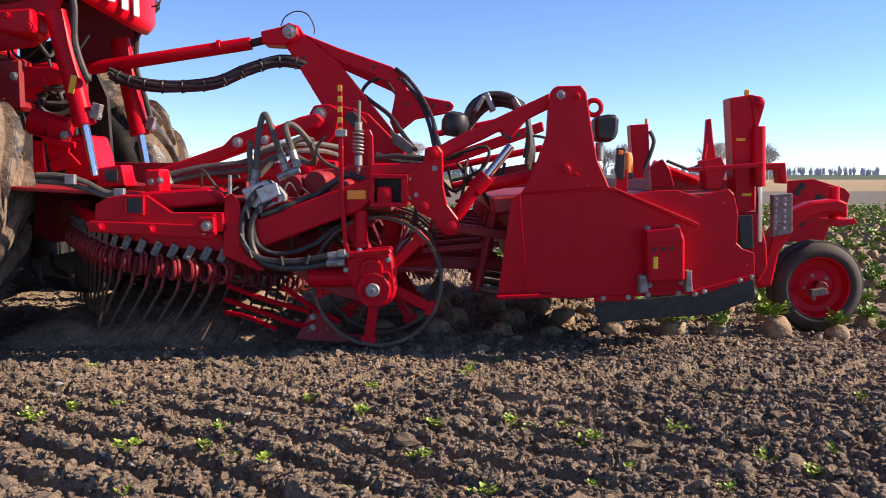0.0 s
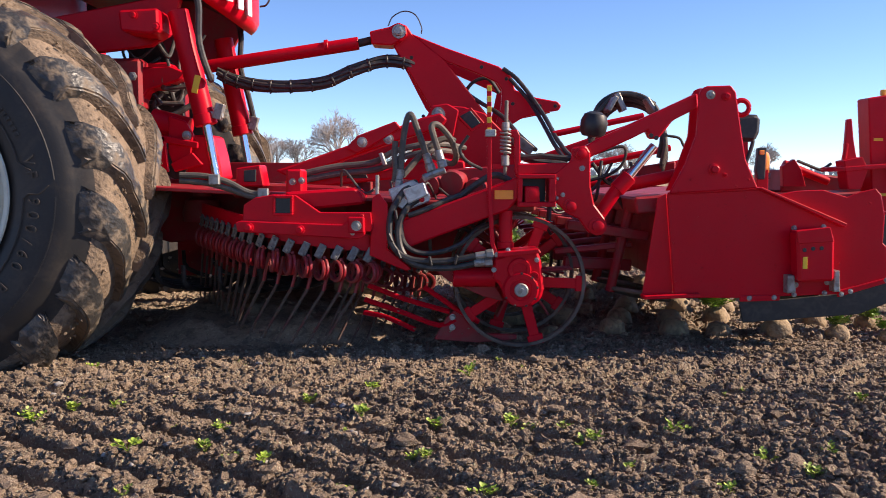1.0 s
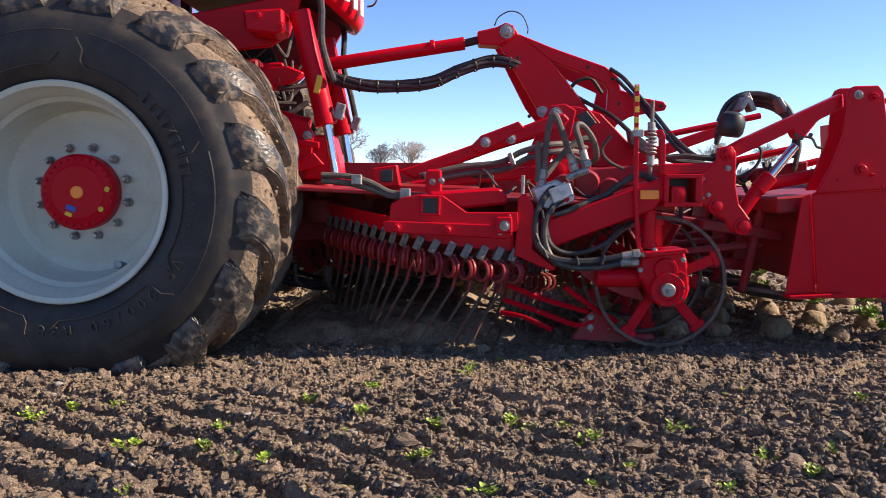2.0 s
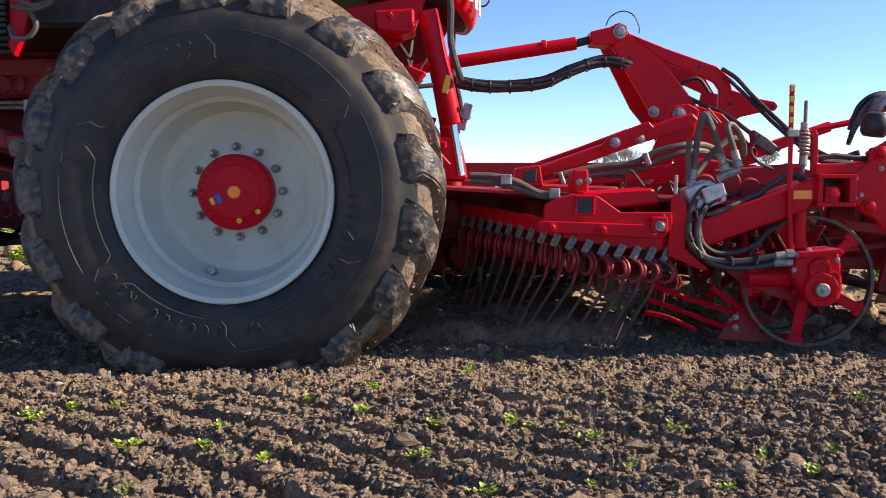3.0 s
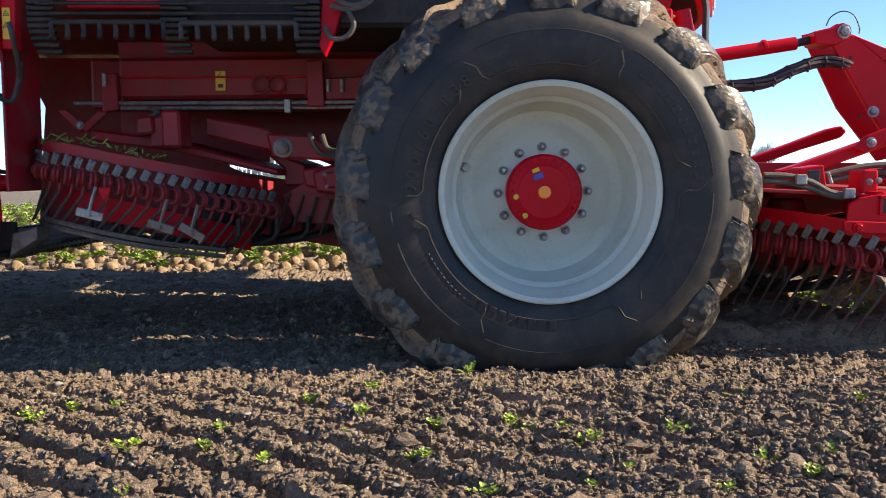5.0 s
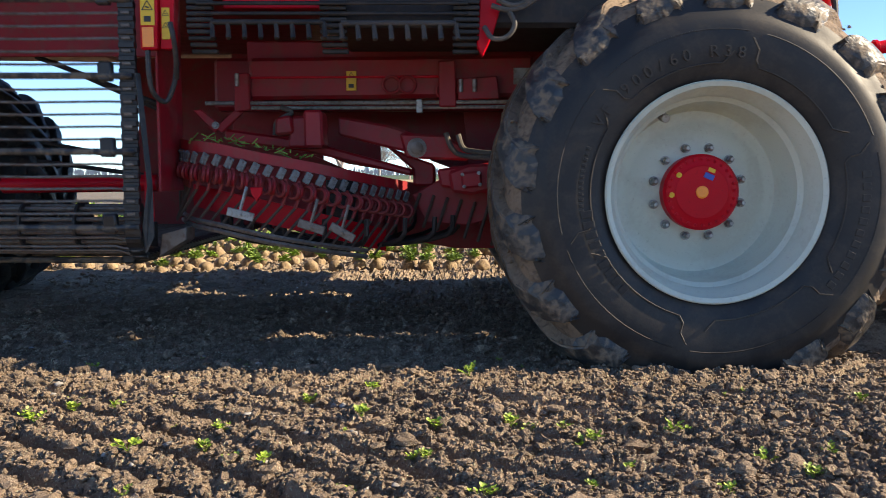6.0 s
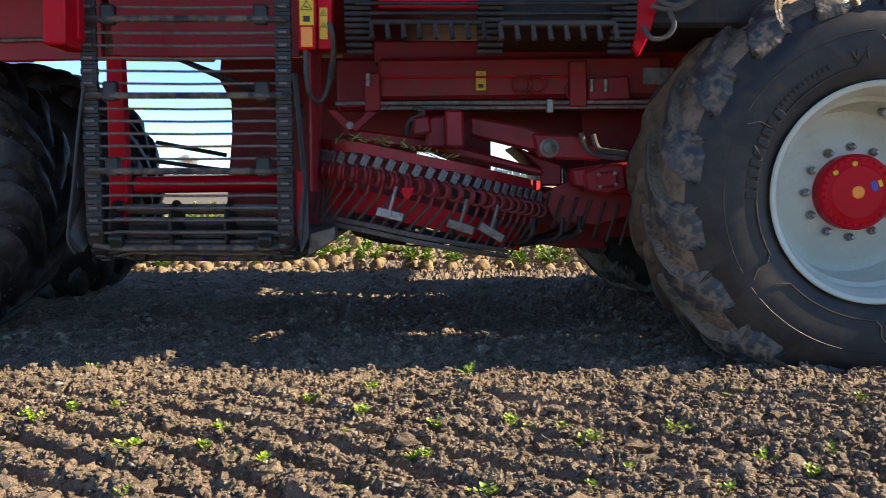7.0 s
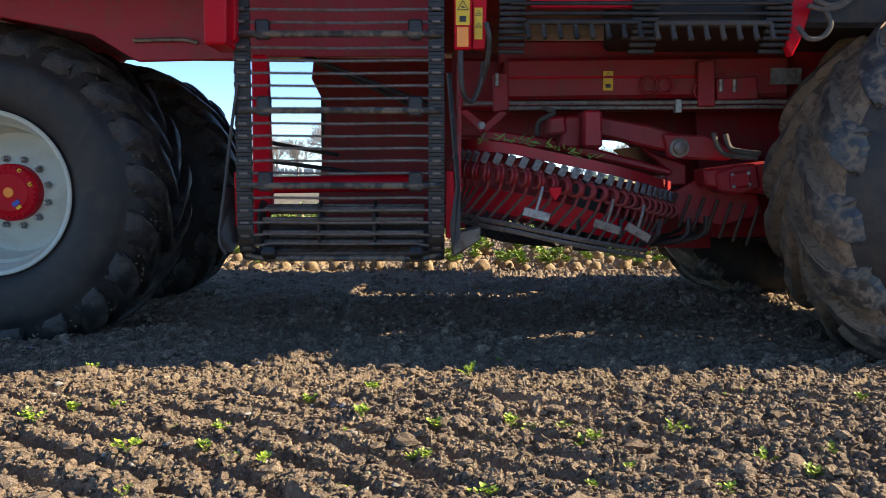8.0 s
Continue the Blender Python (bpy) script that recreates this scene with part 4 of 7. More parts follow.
beam_end = obj("beam_end", b_, RED, harvester, "open square tube end")
# black sheet gives the tube's shaded inside
plate("beam_inside", [(2.697, 0.884), (2.83, 0.884), (2.829, 0.762), (2.696, 0.762)], 4.07, 4.09, BLACK, beam_end)
plate("inner_tube", [(2.721, 0.846), (2.787, 0.846), (2.792, 0.762), (2.721, 0.762)], 3.955, 4.06, RED, beam_end, bev=0.006)
p_ = (2.756, 0.809)
pin(beam_end, p_, 3.954, 0.022, RED, "tube_cap", 0.012)
for p_ in [(2.866, 0.88), (2.865, 0.791)]:
    bolt((p_[0] + 0.004, 3.97, p_[1]), 0.010, beam_end, axis=(1, 0, 0))
p_ = (2.625, 0.806)
box("reflector", (p_[0], 3.976, p_[1]), (0.088, 0.006, 0.042), ORANGE, boom, "orange rectangular reflector", bev=0.002)
plate("upper_rail", [(2.687, 0.951), (2.965, 0.956), (2.965, 0.903), (2.687, 0.898)], 3.99, 4.06, RED, harvester, bev=0.006)
b_ = bmesh.new()
rng_ = [(2.802, 0.978), (2.963, 0.973)]
add_tube(b_, [(rng_[0][0] - 0.1, 4.05, rng_[0][1]), (rng_[0][0], 4.05, rng_[0][1] + 0.01), (rng_[1][0], 4.05, rng_[1][1])], 0.014, 6)
obj("cable", b_, BLACK, harvester)

# depth gauge: spring, scale rod and bracket
gauge = plate("gauge_bracket", [(2.573, 1.104), (2.687, 1.109), (2.7, 1.083), (2.704, 0.898), (2.677, 0.898), (2.673, 1.07), (2.66, 1.083), (2.647, 1.08), (2.645, 0.93), (2.571, 0.924), (2.571, 0.951), (2.624, 0.951), (2.625, 1.08), (2.572, 1.077)], 4.0, 4.03, RED, harvester, "red bracket of the depth gauge")
sp_ = [(2.633, 1.103), (2.632, 0.966)]
b_ = bmesh.new()
turns = 6
pts_ = [Vector((sp_[0][0] + 0.022 * math.cos(a * 0.52), 4.0 + 0.022 * math.sin(a * 0.52), sp_[0][1] + (sp_[1][1] - sp_[0][1]) * 0.75 * a / (12 * turns))) for a in range(12 * turns + 1)]
add_tube(b_, pts_, 0.0055, 6)
obj("spring", b_, STEEL, gauge, "dark coil spring", True)
g_ = [(2.637, 1.243), (2.631, 0.898), (2.633, 1.113), (2.632, 0.99)]
rod("threaded_rod", (g_[0][0], 4.0, g_[0][1]), (g_[1][0], 4.0, g_[1][1]), 0.009, IRON, gauge)
rod("spring_cap", (g_[2][0], 4.0, g_[2][1] - 0.01), (g_[2][0], 4.0, g_[2][1] + 0.03), 0.018, STEEL, gauge)
rod("spring_foot", (g_[3][0], 4.0, g_[3][1] - 0.05), (g_[3][0], 4.0, g_[3][1]), 0.019, STEEL, gauge)
s_ = [(2.553, 1.312), (2.556, 0.846), (2.574, 0.577), (2.587, 0.53)]
scale_rod = plate("scale_rod", [(s_[0][0] - 0.011, s_[0][1]), (s_[0][0] + 0.011, s_[0][1]), (s_[1][0] + 0.010, s_[1][1]), (s_[2][0] + 0.008, s_[2][1]), (s_[3][0] + 0.01, s_[3][1]), (s_[3][0] - 0.006, s_[3][1] - 0.01), (s_[2][0] - 0.012, s_[2][1]), (s_[1][0] - 0.010, s_[1][1])], 3.955, 3.967, RED, harvester, "red gauge rod with yellow marks", 0.002)
for i_ in range(5):
    box("mark", (s_[0][0] + 0.001, 3.953, s_[0][1] - 0.018 - i_ * 0.048), (0.020, 0.004, 0.026), YELLOW, scale_rod, bev=0.001)
p_ = (2.56, 1.09)
box("clamp", (p_[0], 3.95, p_[1]), (0.05, 0.02, 0.034), STEEL, scale_rod)

# gearbox and lifting wheel
col = [(2.638, 0.733), (2.637, 0.572)]
column = rod("column", (col[0][0], 4.03, col[0][1]), (col[1][0], 4.03, col[1][1]), 0.032, RED, harvester, "red vertical steel column")
rod("column_foot", (col[1][0], 4.03, col[1][1] - 0.02), (col[1][0], 4.03, col[1][1] + 0.012), 0.039, RED, column)
gearbox = plate("gearbox", [(2.576, 0.51), (2.65, 0.537), (2.781, 0.547), (2.797, 0.5), (2.812, 0.367), (2.798, 0.319), (2.753, 0.285), (2.687, 0.285), (2.643, 0.314), (2.617, 0.359), (2.596, 0.399), (2.575, 0.41)], 3.93, 4.06, RED, harvester, "red cast gearbox with bolted face", 0.014)
plate("top_flange", [(2.593, 0.543), (2.782, 0.559), (2.792, 0.54), (2.593, 0.519)], 3.90, 4.08, RED, gearbox)
gc = [(2.703, 0.367), (2.695, 0.46), (2.763, 0.428)]
for (cx_, cz_), r_, h_ in zip(gc, (0.084, 0.056, 0.024), (0.022, 0.018, 0.018)):
    b_ = bmesh.new()
    add_lathe(b_, [(0, r_), (h_ * 0.6, r_ * 0.98), (h_, r_ * 0.90), (h_, r_ * 0.62), (h_ * 0.7, r_ * 0.58), (h_ * 0.7, 0)], (cx_, 3.932, cz_), (0, -1, 0), 32)
    obj("face_boss", b_, RED, gearbox, "", True)
b_ = bmesh.new()
add_lathe(b_, [(0, 0.032), (0.03, 0.032), (0.034, 0.028), (0.034, 0.012), (0.042, 0.011), (0.042, 0)], (gc[0][0], 3.925, gc[0][1]), (0, -1, 0), 24)
obj("shaft_end", b_, STEEL, gearbox, "worn steel shaft end", True)
for a_ in range(7):
    t_ = radians(-60 + a_ * 40)
    bolt((gc[0][0] + 0.076 * math.cos(t_ - 1.6), 3.912, gc[0][1] + 0.076 * math.sin(t_ - 1.6)), 0.006, gearbox, BLACK)
for p_ in [(2.59, 0.53), (2.643, 0.551), (2.577, 0.459), (2.776, 0.506)]:
    bolt((p_[0], 3.925, p_[1]), 0.011, gearbox)
m_ = [(2.389, 0.413), (2.568, 0.413)]
motor = rod("hydraulic_motor", (m_[0][0], 4.02, m_[0][1]), (m_[1][0] + 0.02, 4.02, m_[1][1]), 0.046, RED, harvester, "red hydraulic drive motor")
lowplate = plate("lower_side_plate", [(2.274, 0.467), (2.381, 0.445), (2.584, 0.385), (2.637, 0.29), (2.529, 0.317), (2.367, 0.391)], 4.06, 4.075, RED_DUSTY_SHADED, harvester)


RING = material("earthy_steel", (0.085, 0.062, 0.05), (0.13, 0.10, 0.08), 0.55, 0.2, 9, 80, 0.2, (0.05, 0.04, 0.03), 0.5)


def spoked_ring(name, c, y, R, parent, n=4):
    o = new(name)
    o.parent = parent
    o["label"] = "thin steel ring wheel with red spokes"
    b = bmesh.new()
    add_lathe(b, [(0.0, R - 0.016), (0.0, R), (0.036, R), (0.036, R - 0.016)], (0, 0, 0), (0, 1, 0), 64, True)
    bmesh.ops.recalc_face_normals(b, faces=b.faces)
    obj("rim_band", b, RING, o, "worn bare steel rim band", True)
    for k in range(n):
        a = 2 * math.pi * k / n
        b = bmesh.new()
        add_box(b, (R * 0.48, 0.018, 0), (R * 0.98, 0.012, 0.05), bev=0.003)
        add_box(b, (R * 0.93, 0.018, 0), (0.05, 0.02, 0.075), bev=0.003)
        s = obj("spoke", b, RED, o)
        s.rotation_euler = (0, a, 0)
    b = bmesh.new()
    add_rod(b, (0, -0.02, 0), (0, 0.08, 0), 0.05, 20)
    obj("hub", b, RED_DUSTY_SHADED, o, "", True)
    o.location = (c[0], y, c[1])
    return o


rc = (2.711, 0.385)
for y_, n_ in ((4.075, 5), (4.46, 5), (4.96, 5), (5.3, 5)):
    SPIN.append((spoked_ring("ring_wheel", rc, y_, 0.318, harvester, n_), (rc[0], y_, rc[1]), 0.33, 17.0 if y_ < 4.2 else 50.0))
# paddles of the lifting shaft behind the ring
paddle_row = new("paddle_shaft")
paddle_row.parent = harvester
b_ = bmesh.new()
add_rod(b_, (0, 0, 0), (0, 2.5, 0), 0.05, 16)
obj("shaft", b_, RED_DUSTY_SHADED, paddle_row)
for k_ in range(6):
    for j_ in range(9):
        b_ = bmesh.new()
        add_box(b_, (0.15, 0.10 + 0.27 * j_, 0), (0.22, 0.11, 0.012), bev=0.002)
        q_ = obj("paddle", b_, RED_DUSTY_SHADED, paddle_row)
        q_.rotation_euler = (0, k_ * math.pi / 3 + 0.2 * j_, 0)
paddle_row.location = (rc[0] + 0.02, 4.2, rc[1] + 0.03)
SPIN.append((paddle_row, tuple(paddle_row.location), 0.33, 0.0))
# share and guide bars under the lifter
share = plate("lifting_share", [(2.297, 0.091), (2.362, 0.204), (2.405, 0.246), (2.446, 0.238), (2.515, 0.12), (2.704, 0.114), (2.704, 0.091), (2.514, 0.074)], 4.14, 4.17, RED_DUSTY_SHADED, harvester, "dusty red lifting share bracket", 0.003)
for p_ in [(2.388, 0.202), (2.387, 0.151)]:
    bolt((p_[0], 4.138, p_[1]), 0.014, share)
for bar in ([(1.975, 4.12, 0.362), (2.159, 4.13, 0.291), (2.373, 4.14, 0.228)], [(1.957, 4.14, 0.29), (2.156, 4.14, 0.22), (2.32, 4.15, 0.159), (2.404, 4.15, 0.187)], [(1.946, 4.18, 0.219), (2.063, 4.18, 0.194), (2.202, 4.18, 0.131)], [(2.249, 4.1, 0.357), (2.409, 4.12, 0.243), (2.516, 4.14, 0.178)]):
    b_ = bmesh.new()
    add_tube(b_, spline(bar, 3), 0.014, 6)
    obj("guide_bar", b_, RED, harvester, "", True)
# cross members behind, across the rows
for seg, y0_, y1_ in (([(2.618, 0.841), (2.789, 0.841), (2.788, 0.722), (2.617, 0.722)], 4.1, 6.8), ([(2.531, 0.727), (2.646, 0.741), (2.673, 0.641), (2.545, 0.627)], 4.3, 6.6), ([(3.262, 0.79), (3.425, 0.803), (3.439, 0.722), (3.276, 0.708)], 4.1, 6.8), ([(2.087, 0.627), (2.273, 0.656), (2.301, 0.57), (2.129, 0.555)], 4.3, 6.7)):
    plate("cross_beam", seg, y0_, y1_, RED_DUSTY_SHADED, harvester, bev=0.01)
random.seed(6)
for j_ in range(6):
    y_ = 4.3 + 0.42 * j_
    b_ = bmesh.new()
    add_box(b_, (3.17, y_, 0.62), (0.42, 0.05, 0.05), (0, 8, 4), 0.006)
    add_box(b_, (3.12, y_ + 0.12, 0.52), (0.40, 0.06, 0.03), (0, -6, -6), 0.006)
    add_box(b_, (3.16, y_ + 0.2, 0.43), (0.36, 0.05, 0.06), (0, 3, 3), 0.006)
    add_rod(b_, (3.2, y_ + 0.05, 0.30), (3.3, y_ + 0.05, 0.75), 0.025, 10)
    obj("row_unit", b_, RED_DUSTY_SHADED, harvester, "dusty red topper row unit with bars")
    b_ = bmesh.new()
    add_lathe(b_, [(0, 0.02), (0.01, 0.17), (0.02, 0.175), (0.03, 0.17), (0.04, 0.02)], (3.35, y_ + 0.1, 0.26), (0.2, 0.15, 1), 28)
    obj("topping_disc", b_, IRON, harvester)

# ---- front support wheel and masts ----
mast = plate("front_mast", [(4.456, 1.28), (4.568, 1.297), (4.587, 1.067), (4.601, 0.722), (4.501, 0.71)], 4.28, 4.40, RED, harvester, "tall red square mast", 0.006)
plate("mast_flank", [(4.551, 1.296), (4.607, 1.285), (4.628, 1.249), (4.598, 1.137), (4.581, 1.137)], 4.27, 4.30, RED, mast)
for p_ in [(4.514, 1.074), (4.551, 0.799)]:
    box("label", (p_[0], 4.278, p_[1]), (0.045, 0.003, 0.014), YELLOW, mast, bev=0.001)
p_ = (4.559, 1.311)
box("end_cap", (p_[0], 4.34, p_[1]), (0.02, 0.03, 0.03), YELLOW, mast)
pin(mast, (4.593, 1.255), 4.272, 0.02, RED)
sr_ = [(4.596, 1.138), (4.606, 0.841), (4.615, 0.561)]
slide = rod("slide_tube", (sr_[0][0], 4.26, sr_[0][1]), (sr_[1][0], 4.26, sr_[1][1]), 0.032, RED, harvester, "red slide tube with chrome rod")
rod("chrome_rod", (sr_[1][0], 4.26, sr_[1][1]), (sr_[2][0], 4.26, sr_[2][1]), 0.016, CHROME, slide)
plate("mast_shelf", [(4.294, 0.937), (4.515, 0.953), (4.585, 0.959), (4.585, 0.937), (4.294, 0.914)], 4.15, 4.42, RED, mast)
lever = plate("latch_lever", [(4.313, 1.168), (4.337, 1.173), (4.351, 1.063), (4.371, 0.967), (4.294, 0.926), (4.306, 1.008)], 4.19, 4.215, RED, harvester, "red notched latch lever", 0.004)
plate("latch_foot", [(4.293, 0.967), (4.381, 0.986), (4.411, 0.926), (4.38, 0.829), (4.319, 0.829)], 4.16, 4.26, RED, lever)
st_ = [(4.31, 1.05), (4.301, 0.975)]
rod("lever_rod", (st_[0][0], 4.18, st_[0][1]), (st_[1][0], 4.18, st_[1][1]), 0.010, RED, lever)
plate("mast_base", [(4.507, 0.71), (4.604, 0.716), (4.649, 0.555), (4.659, 0.44), (4.613, 0.353), (4.564, 0.527)], 4.25, 4.45, RED, harvester, bev=0.006)
plate("dark_guard", [(4.496, 0.695), (4.569, 0.701), (4.58, 0.531), (4.518, 0.531)], 4.235, 4.249, BLACK, harvester)
# second mast on the far side of the machine
plate("far_mast", [(4.327, 1.243), (4.453, 1.251), (4.473, 0.897), (4.395, 0.818), (4.363, 0.818)], 5.95, 6.08, RED, harvester, "red square mast on the far side", 0.006)
rod("far_mast_cap", *[(x, 6.0, z) for x, z in [(4.449, 1.29), (4.452, 1.133)]], 0.012, YELLOW, harvester)
hose("far_mast_hose", [(4.462, 5.95, 1.201), (4.491, 5.95, 1.131), (4.466, 5.95, 1.034), (4.428, 5.95, 0.936)], 0.014, HOSE, harvester)
swing = plate("wheel_arm", [(4.753, 0.381), (4.806, 0.475), (4.832, 0.586), (4.871, 0.648), (4.94, 0.708), (5.04, 0.752), (5.184, 0.768), (5.24, 0.745), (5.24, 0.66), (5.186, 0.69), (5.109, 0.69), (5.019, 0.66), (4.953, 0.605), (4.908, 0.53), (4.871, 0.475), (4.836, 0.287), (4.756, 0.275)], 4.64, 4.755, RED, harvester, "curved red support wheel arm", 0.012)
ps_ = [(5.217, 0.835), (5.226, 0.621)]
rod("swivel_post", (ps_[0][0], 4.78, ps_[0][1]), (ps_[1][0], 4.78, ps_[1][1]), 0.03, RED, swing)
plate("swivel_ear", [(5.181, 0.652), (5.288, 0.659), (5.305, 0.63), (5.182, 0.614)], 4.66, 4.9, RED, swing)
p_ = (5.116, 0.737)
box("label", (p_[0], 4.676, p_[1]), (0.05, 0.004, 0.014), YELLOW, swing, bev=0.001)
swc = (5.156, 0.265)
sw = new("support_wheel")
sw.parent = harvester
sw["label"] = "small red-rimmed support wheel with road tyre"
b_ = bmesh.new()
pts_ = spline([(0.03, 0.165, 0), (0.0, 0.18, 0), (-0.005, 0.205, 0), (0.012, 0.238, 0), (0.04, 0.254, 0), (0.085, 0.258, 0), (0.13, 0.254, 0), (0.158, 0.238, 0), (0.175, 0.205, 0), (0.17, 0.18, 0), (0.14, 0.165, 0)], 3)
add_lathe(b_, [(p.x, p.y) for p in pts_], (0, 0, 0), (0, 1, 0), 56)
for gy_ in (0.05, 0.085, 0.12):
    add_lathe(b_, [(gy_ - 0.012, 0.2575), (gy_ - 0.010, 0.262), (gy_ + 0.010, 0.262), (gy_ + 0.012, 0.2575)], (0, 0, 0), (0, 1, 0), 56)
bmesh.ops.recalc_face_normals(b_, faces=b_.faces)
obj("tyre", b_, RUBBER_DUST, sw, "black road tyre with grooves", True)
b_ = bmesh.new()
add_lathe(b_, [(0.03, 0.166), (0.008, 0.174), (0.01, 0.166), (0.035, 0.155), (0.06, 0.150), (0.065, 0.11), (0.05, 0.09), (0.045, 0.05), (0.045, 0)], (0, 0, 0), (0, 1, 0), 48)
add_lathe(b_, [(0.03, 0.166), (0.14, 0.166)], (0, 0, 0), (0, 1, 0), 48)
bmesh.ops.recalc_face_normals(b_, faces=b_.faces)
obj("rim", b_, RED, sw, "red steel rim", True)
b_ = bmesh.new()
add_rod(b_, (0, -0.02, 0), (0, 0.06, 0), 0.036, 20)
obj("hub", b_, RED_DUSTY_SHADED, sw, "", True)
for k_ in range(5):
    t_ = 2 * math.pi * k_ / 5
    bolt((0.07 * math.cos(t_), 0.047, 0.07 * math.sin(t_)), 0.009, sw)
sw.location = (swc[0], 4.76, swc[1])
SPIN.append((sw, (swc[0], 4.76, swc[1]), 0.255, 0.0))
plate("axle_block", [(5.082, 0.258), (5.164, 0.271), (5.165, 0.232), (5.083, 0.219)], 4.70, 4.76, IRON, harvester)
# swinging guard plate with holes, far front
guard = plate("front_guard", [(5.127, 0.863), (5.285, 0.873), (5.48, 0.815), (5.513, 0.781), (5.498, 0.719), (5.424, 0.684), (5.362, 0.49), (5.134, 0.49)], 5.2, 5.212, RED, harvester, "red guard plate with round holes", 0.003)
# dark discs laid on the guard for the shade in its holes
for p_ in [(5.188, 0.795), (5.32, 0.76), (5.416, 0.753), (5.215, 0.605), (5.214, 0.829)]:
    b_ = bmesh.new()
    add_lathe(b_, [(0, 0.024), (0.003, 0.023), (0.003, 0)], (p_[0], 5.199, p_[1]), (0, -1, 0), 18)
    obj("hole", b_, DARK, guard, "", True)
plate("guard_post", [(4.871, 0.963), (5.013, 0.97), (5.027, 0.848), (4.984, 0.848), (4.972, 0.93), (4.873, 0.924)], 4.95, 5.05, RED, harvester, bev=0.006)
grid_ = plate("bolted_strip", [(4.799, 0.791), (4.906, 0.8), (4.913, 0.587), (4.807, 0.562)], 4.58, 4.62, CLAMP, harvester, "zinc strip with two rows of bolts")
for i_ in range(2):
    for j_ in range(6):
        a_, b2_ = [(4.816, 0.771), (4.864, 0.61)]
        bolt((a_[0] + i_ * (b2_[0] - a_[0]), 4.578, a_[1] + j_ / 5 * (b2_[1] - a_[1])), 0.009, grid_)
# front cross parts behind the shield
plate("front_beam", [(4.141, 0.928), (4.599, 0.873), (4.601, 0.791), (4.144, 0.807)], 4.55, 4.75, RED_DUSTY_SHADED, harvester, bev=0.01)
plate("front_cross_beam", [(4.233, 0.873), (4.416, 0.873), (4.418, 0.791), (4.235, 0.791)], 4.6, 6.8, RED_DUSTY_SHADED, harvester, bev=0.01)
fr_ = [(4.131, 4.5, 0.957), (4.371, 4.5, 0.862)]
rod("side_ram", fr_[0], fr_[1], 0.022, RED, harvester)
hose("front_hose", [(4.205, 4.5, 0.972), (4.28, 4.5, 0.942), (4.331, 4.5, 0.927), (4.384, 4.5, 0.957)], 0.008, HOSE, harvester)
plate("ram_bracket", [(4.111, 0.942), (4.175, 0.981), (4.212, 0.927), (4.238, 0.838), (4.119, 0.838)], 4.46, 4.5, RED, harvester)
# work lamp and beacon
lamp = plate("work_lamp", [(3.763, 1.179), (3.845, 1.195), (3.884, 1.184), (3.88, 1.105), (3.859, 1.058), (3.77, 1.063)], 4.16, 4.30, BLACK, harvester, "black round-backed work lamp", 0.018)
rod("lamp_stem", *[(x, 4.22, z) for x, z in [(3.798, 1.058), (3.799, 0.967)]], 0.02, STEEL, lamp)
bb_ = [(3.952, 0.909), (3.95, 1.005), (3.919, 1.033)]
beacon = new("beacon")
beacon.parent = harvester
beacon["label"] = "orange rotating beacon lamp"
b_ = bmesh.new()
add_lathe(b_, [(0, 0.03), (0.07, 0.031), (0.10, 0.022), (0.108, 0)], (bb_[0][0], 4.3, bb_[0][1]), (0, 0, 1), 24)
obj("dome", b_, ORANGE, beacon, "", True)
rod("base", (bb_[0][0], 4.3, bb_[0][1] - 0.03), (bb_[0][0], 4.3, bb_[0][1]), 0.034, BLACK, beacon)
plate("side_lamp", [(3.877, 1.03), (3.916, 1.03), (3.913, 0.876), (3.88, 0.876), (3.868, 0.925)], 4.17, 4.2, BLACK, harvester, "black marker lamp holder")
p_ = (3.893, 1.007)
box("amber_lens", (p_[0], 4.165, p_[1]), (0.022, 0.01, 0.022), ORANGE, harvester, "amber marker lens")
plate("lamp_post", [(3.878, 0.898), (3.933, 0.926), (3.935, 0.815), (3.879, 0.82)], 4.18, 4.22, RED, harvester)

# accumulator, black dome
b_ = bmesh.new()
ac = [(3.082, 1.109), (3.082, 1.208)]
add_lathe(b_, [(-0.02, 0.0), (-0.02, 0.05), (0.0, 0.064), (0.05, 0.068), (0.085, 0.055), (0.10, 0.03), (0.102, 0)], (ac[0][0], 4.25, ac[0][1]), (0.15, 0, 1), 28)
obj("accumulator", b_, BLACK, harvester, "black domed pressure accumulator", True)

# ---- mast frame in the middle of the machine ----
aframe = plate("a_frame", [(2.001, 1.827), (2.052, 1.859), (2.109, 1.845), (2.145, 1.791), (2.346, 1.635), (2.794, 1.072), (2.801, 0.978), (2.5, 0.97), (2.262, 1.326), (2.028, 1.713)], 5.52, 5.56, RED, harvester, "red A-frame plate of the front hitch", 0.006)
plate("a_frame_arm", [(2.13, 1.799), (2.361, 1.706), (2.701, 1.588), (2.781, 1.524), (2.802, 1.441), (2.941, 1.391), (3.079, 1.366), (3.101, 1.34), (3.086, 1.311), (2.97, 1.293), (2.86, 1.268), (2.78, 1.217), (2.743, 1.159), (2.685, 1.232), (2.714, 1.333), (2.719, 1.441), (2.686, 1.488), (2.577, 1.538), (2.346, 1.627)], 5.52, 5.56, RED, aframe, bev=0.006)
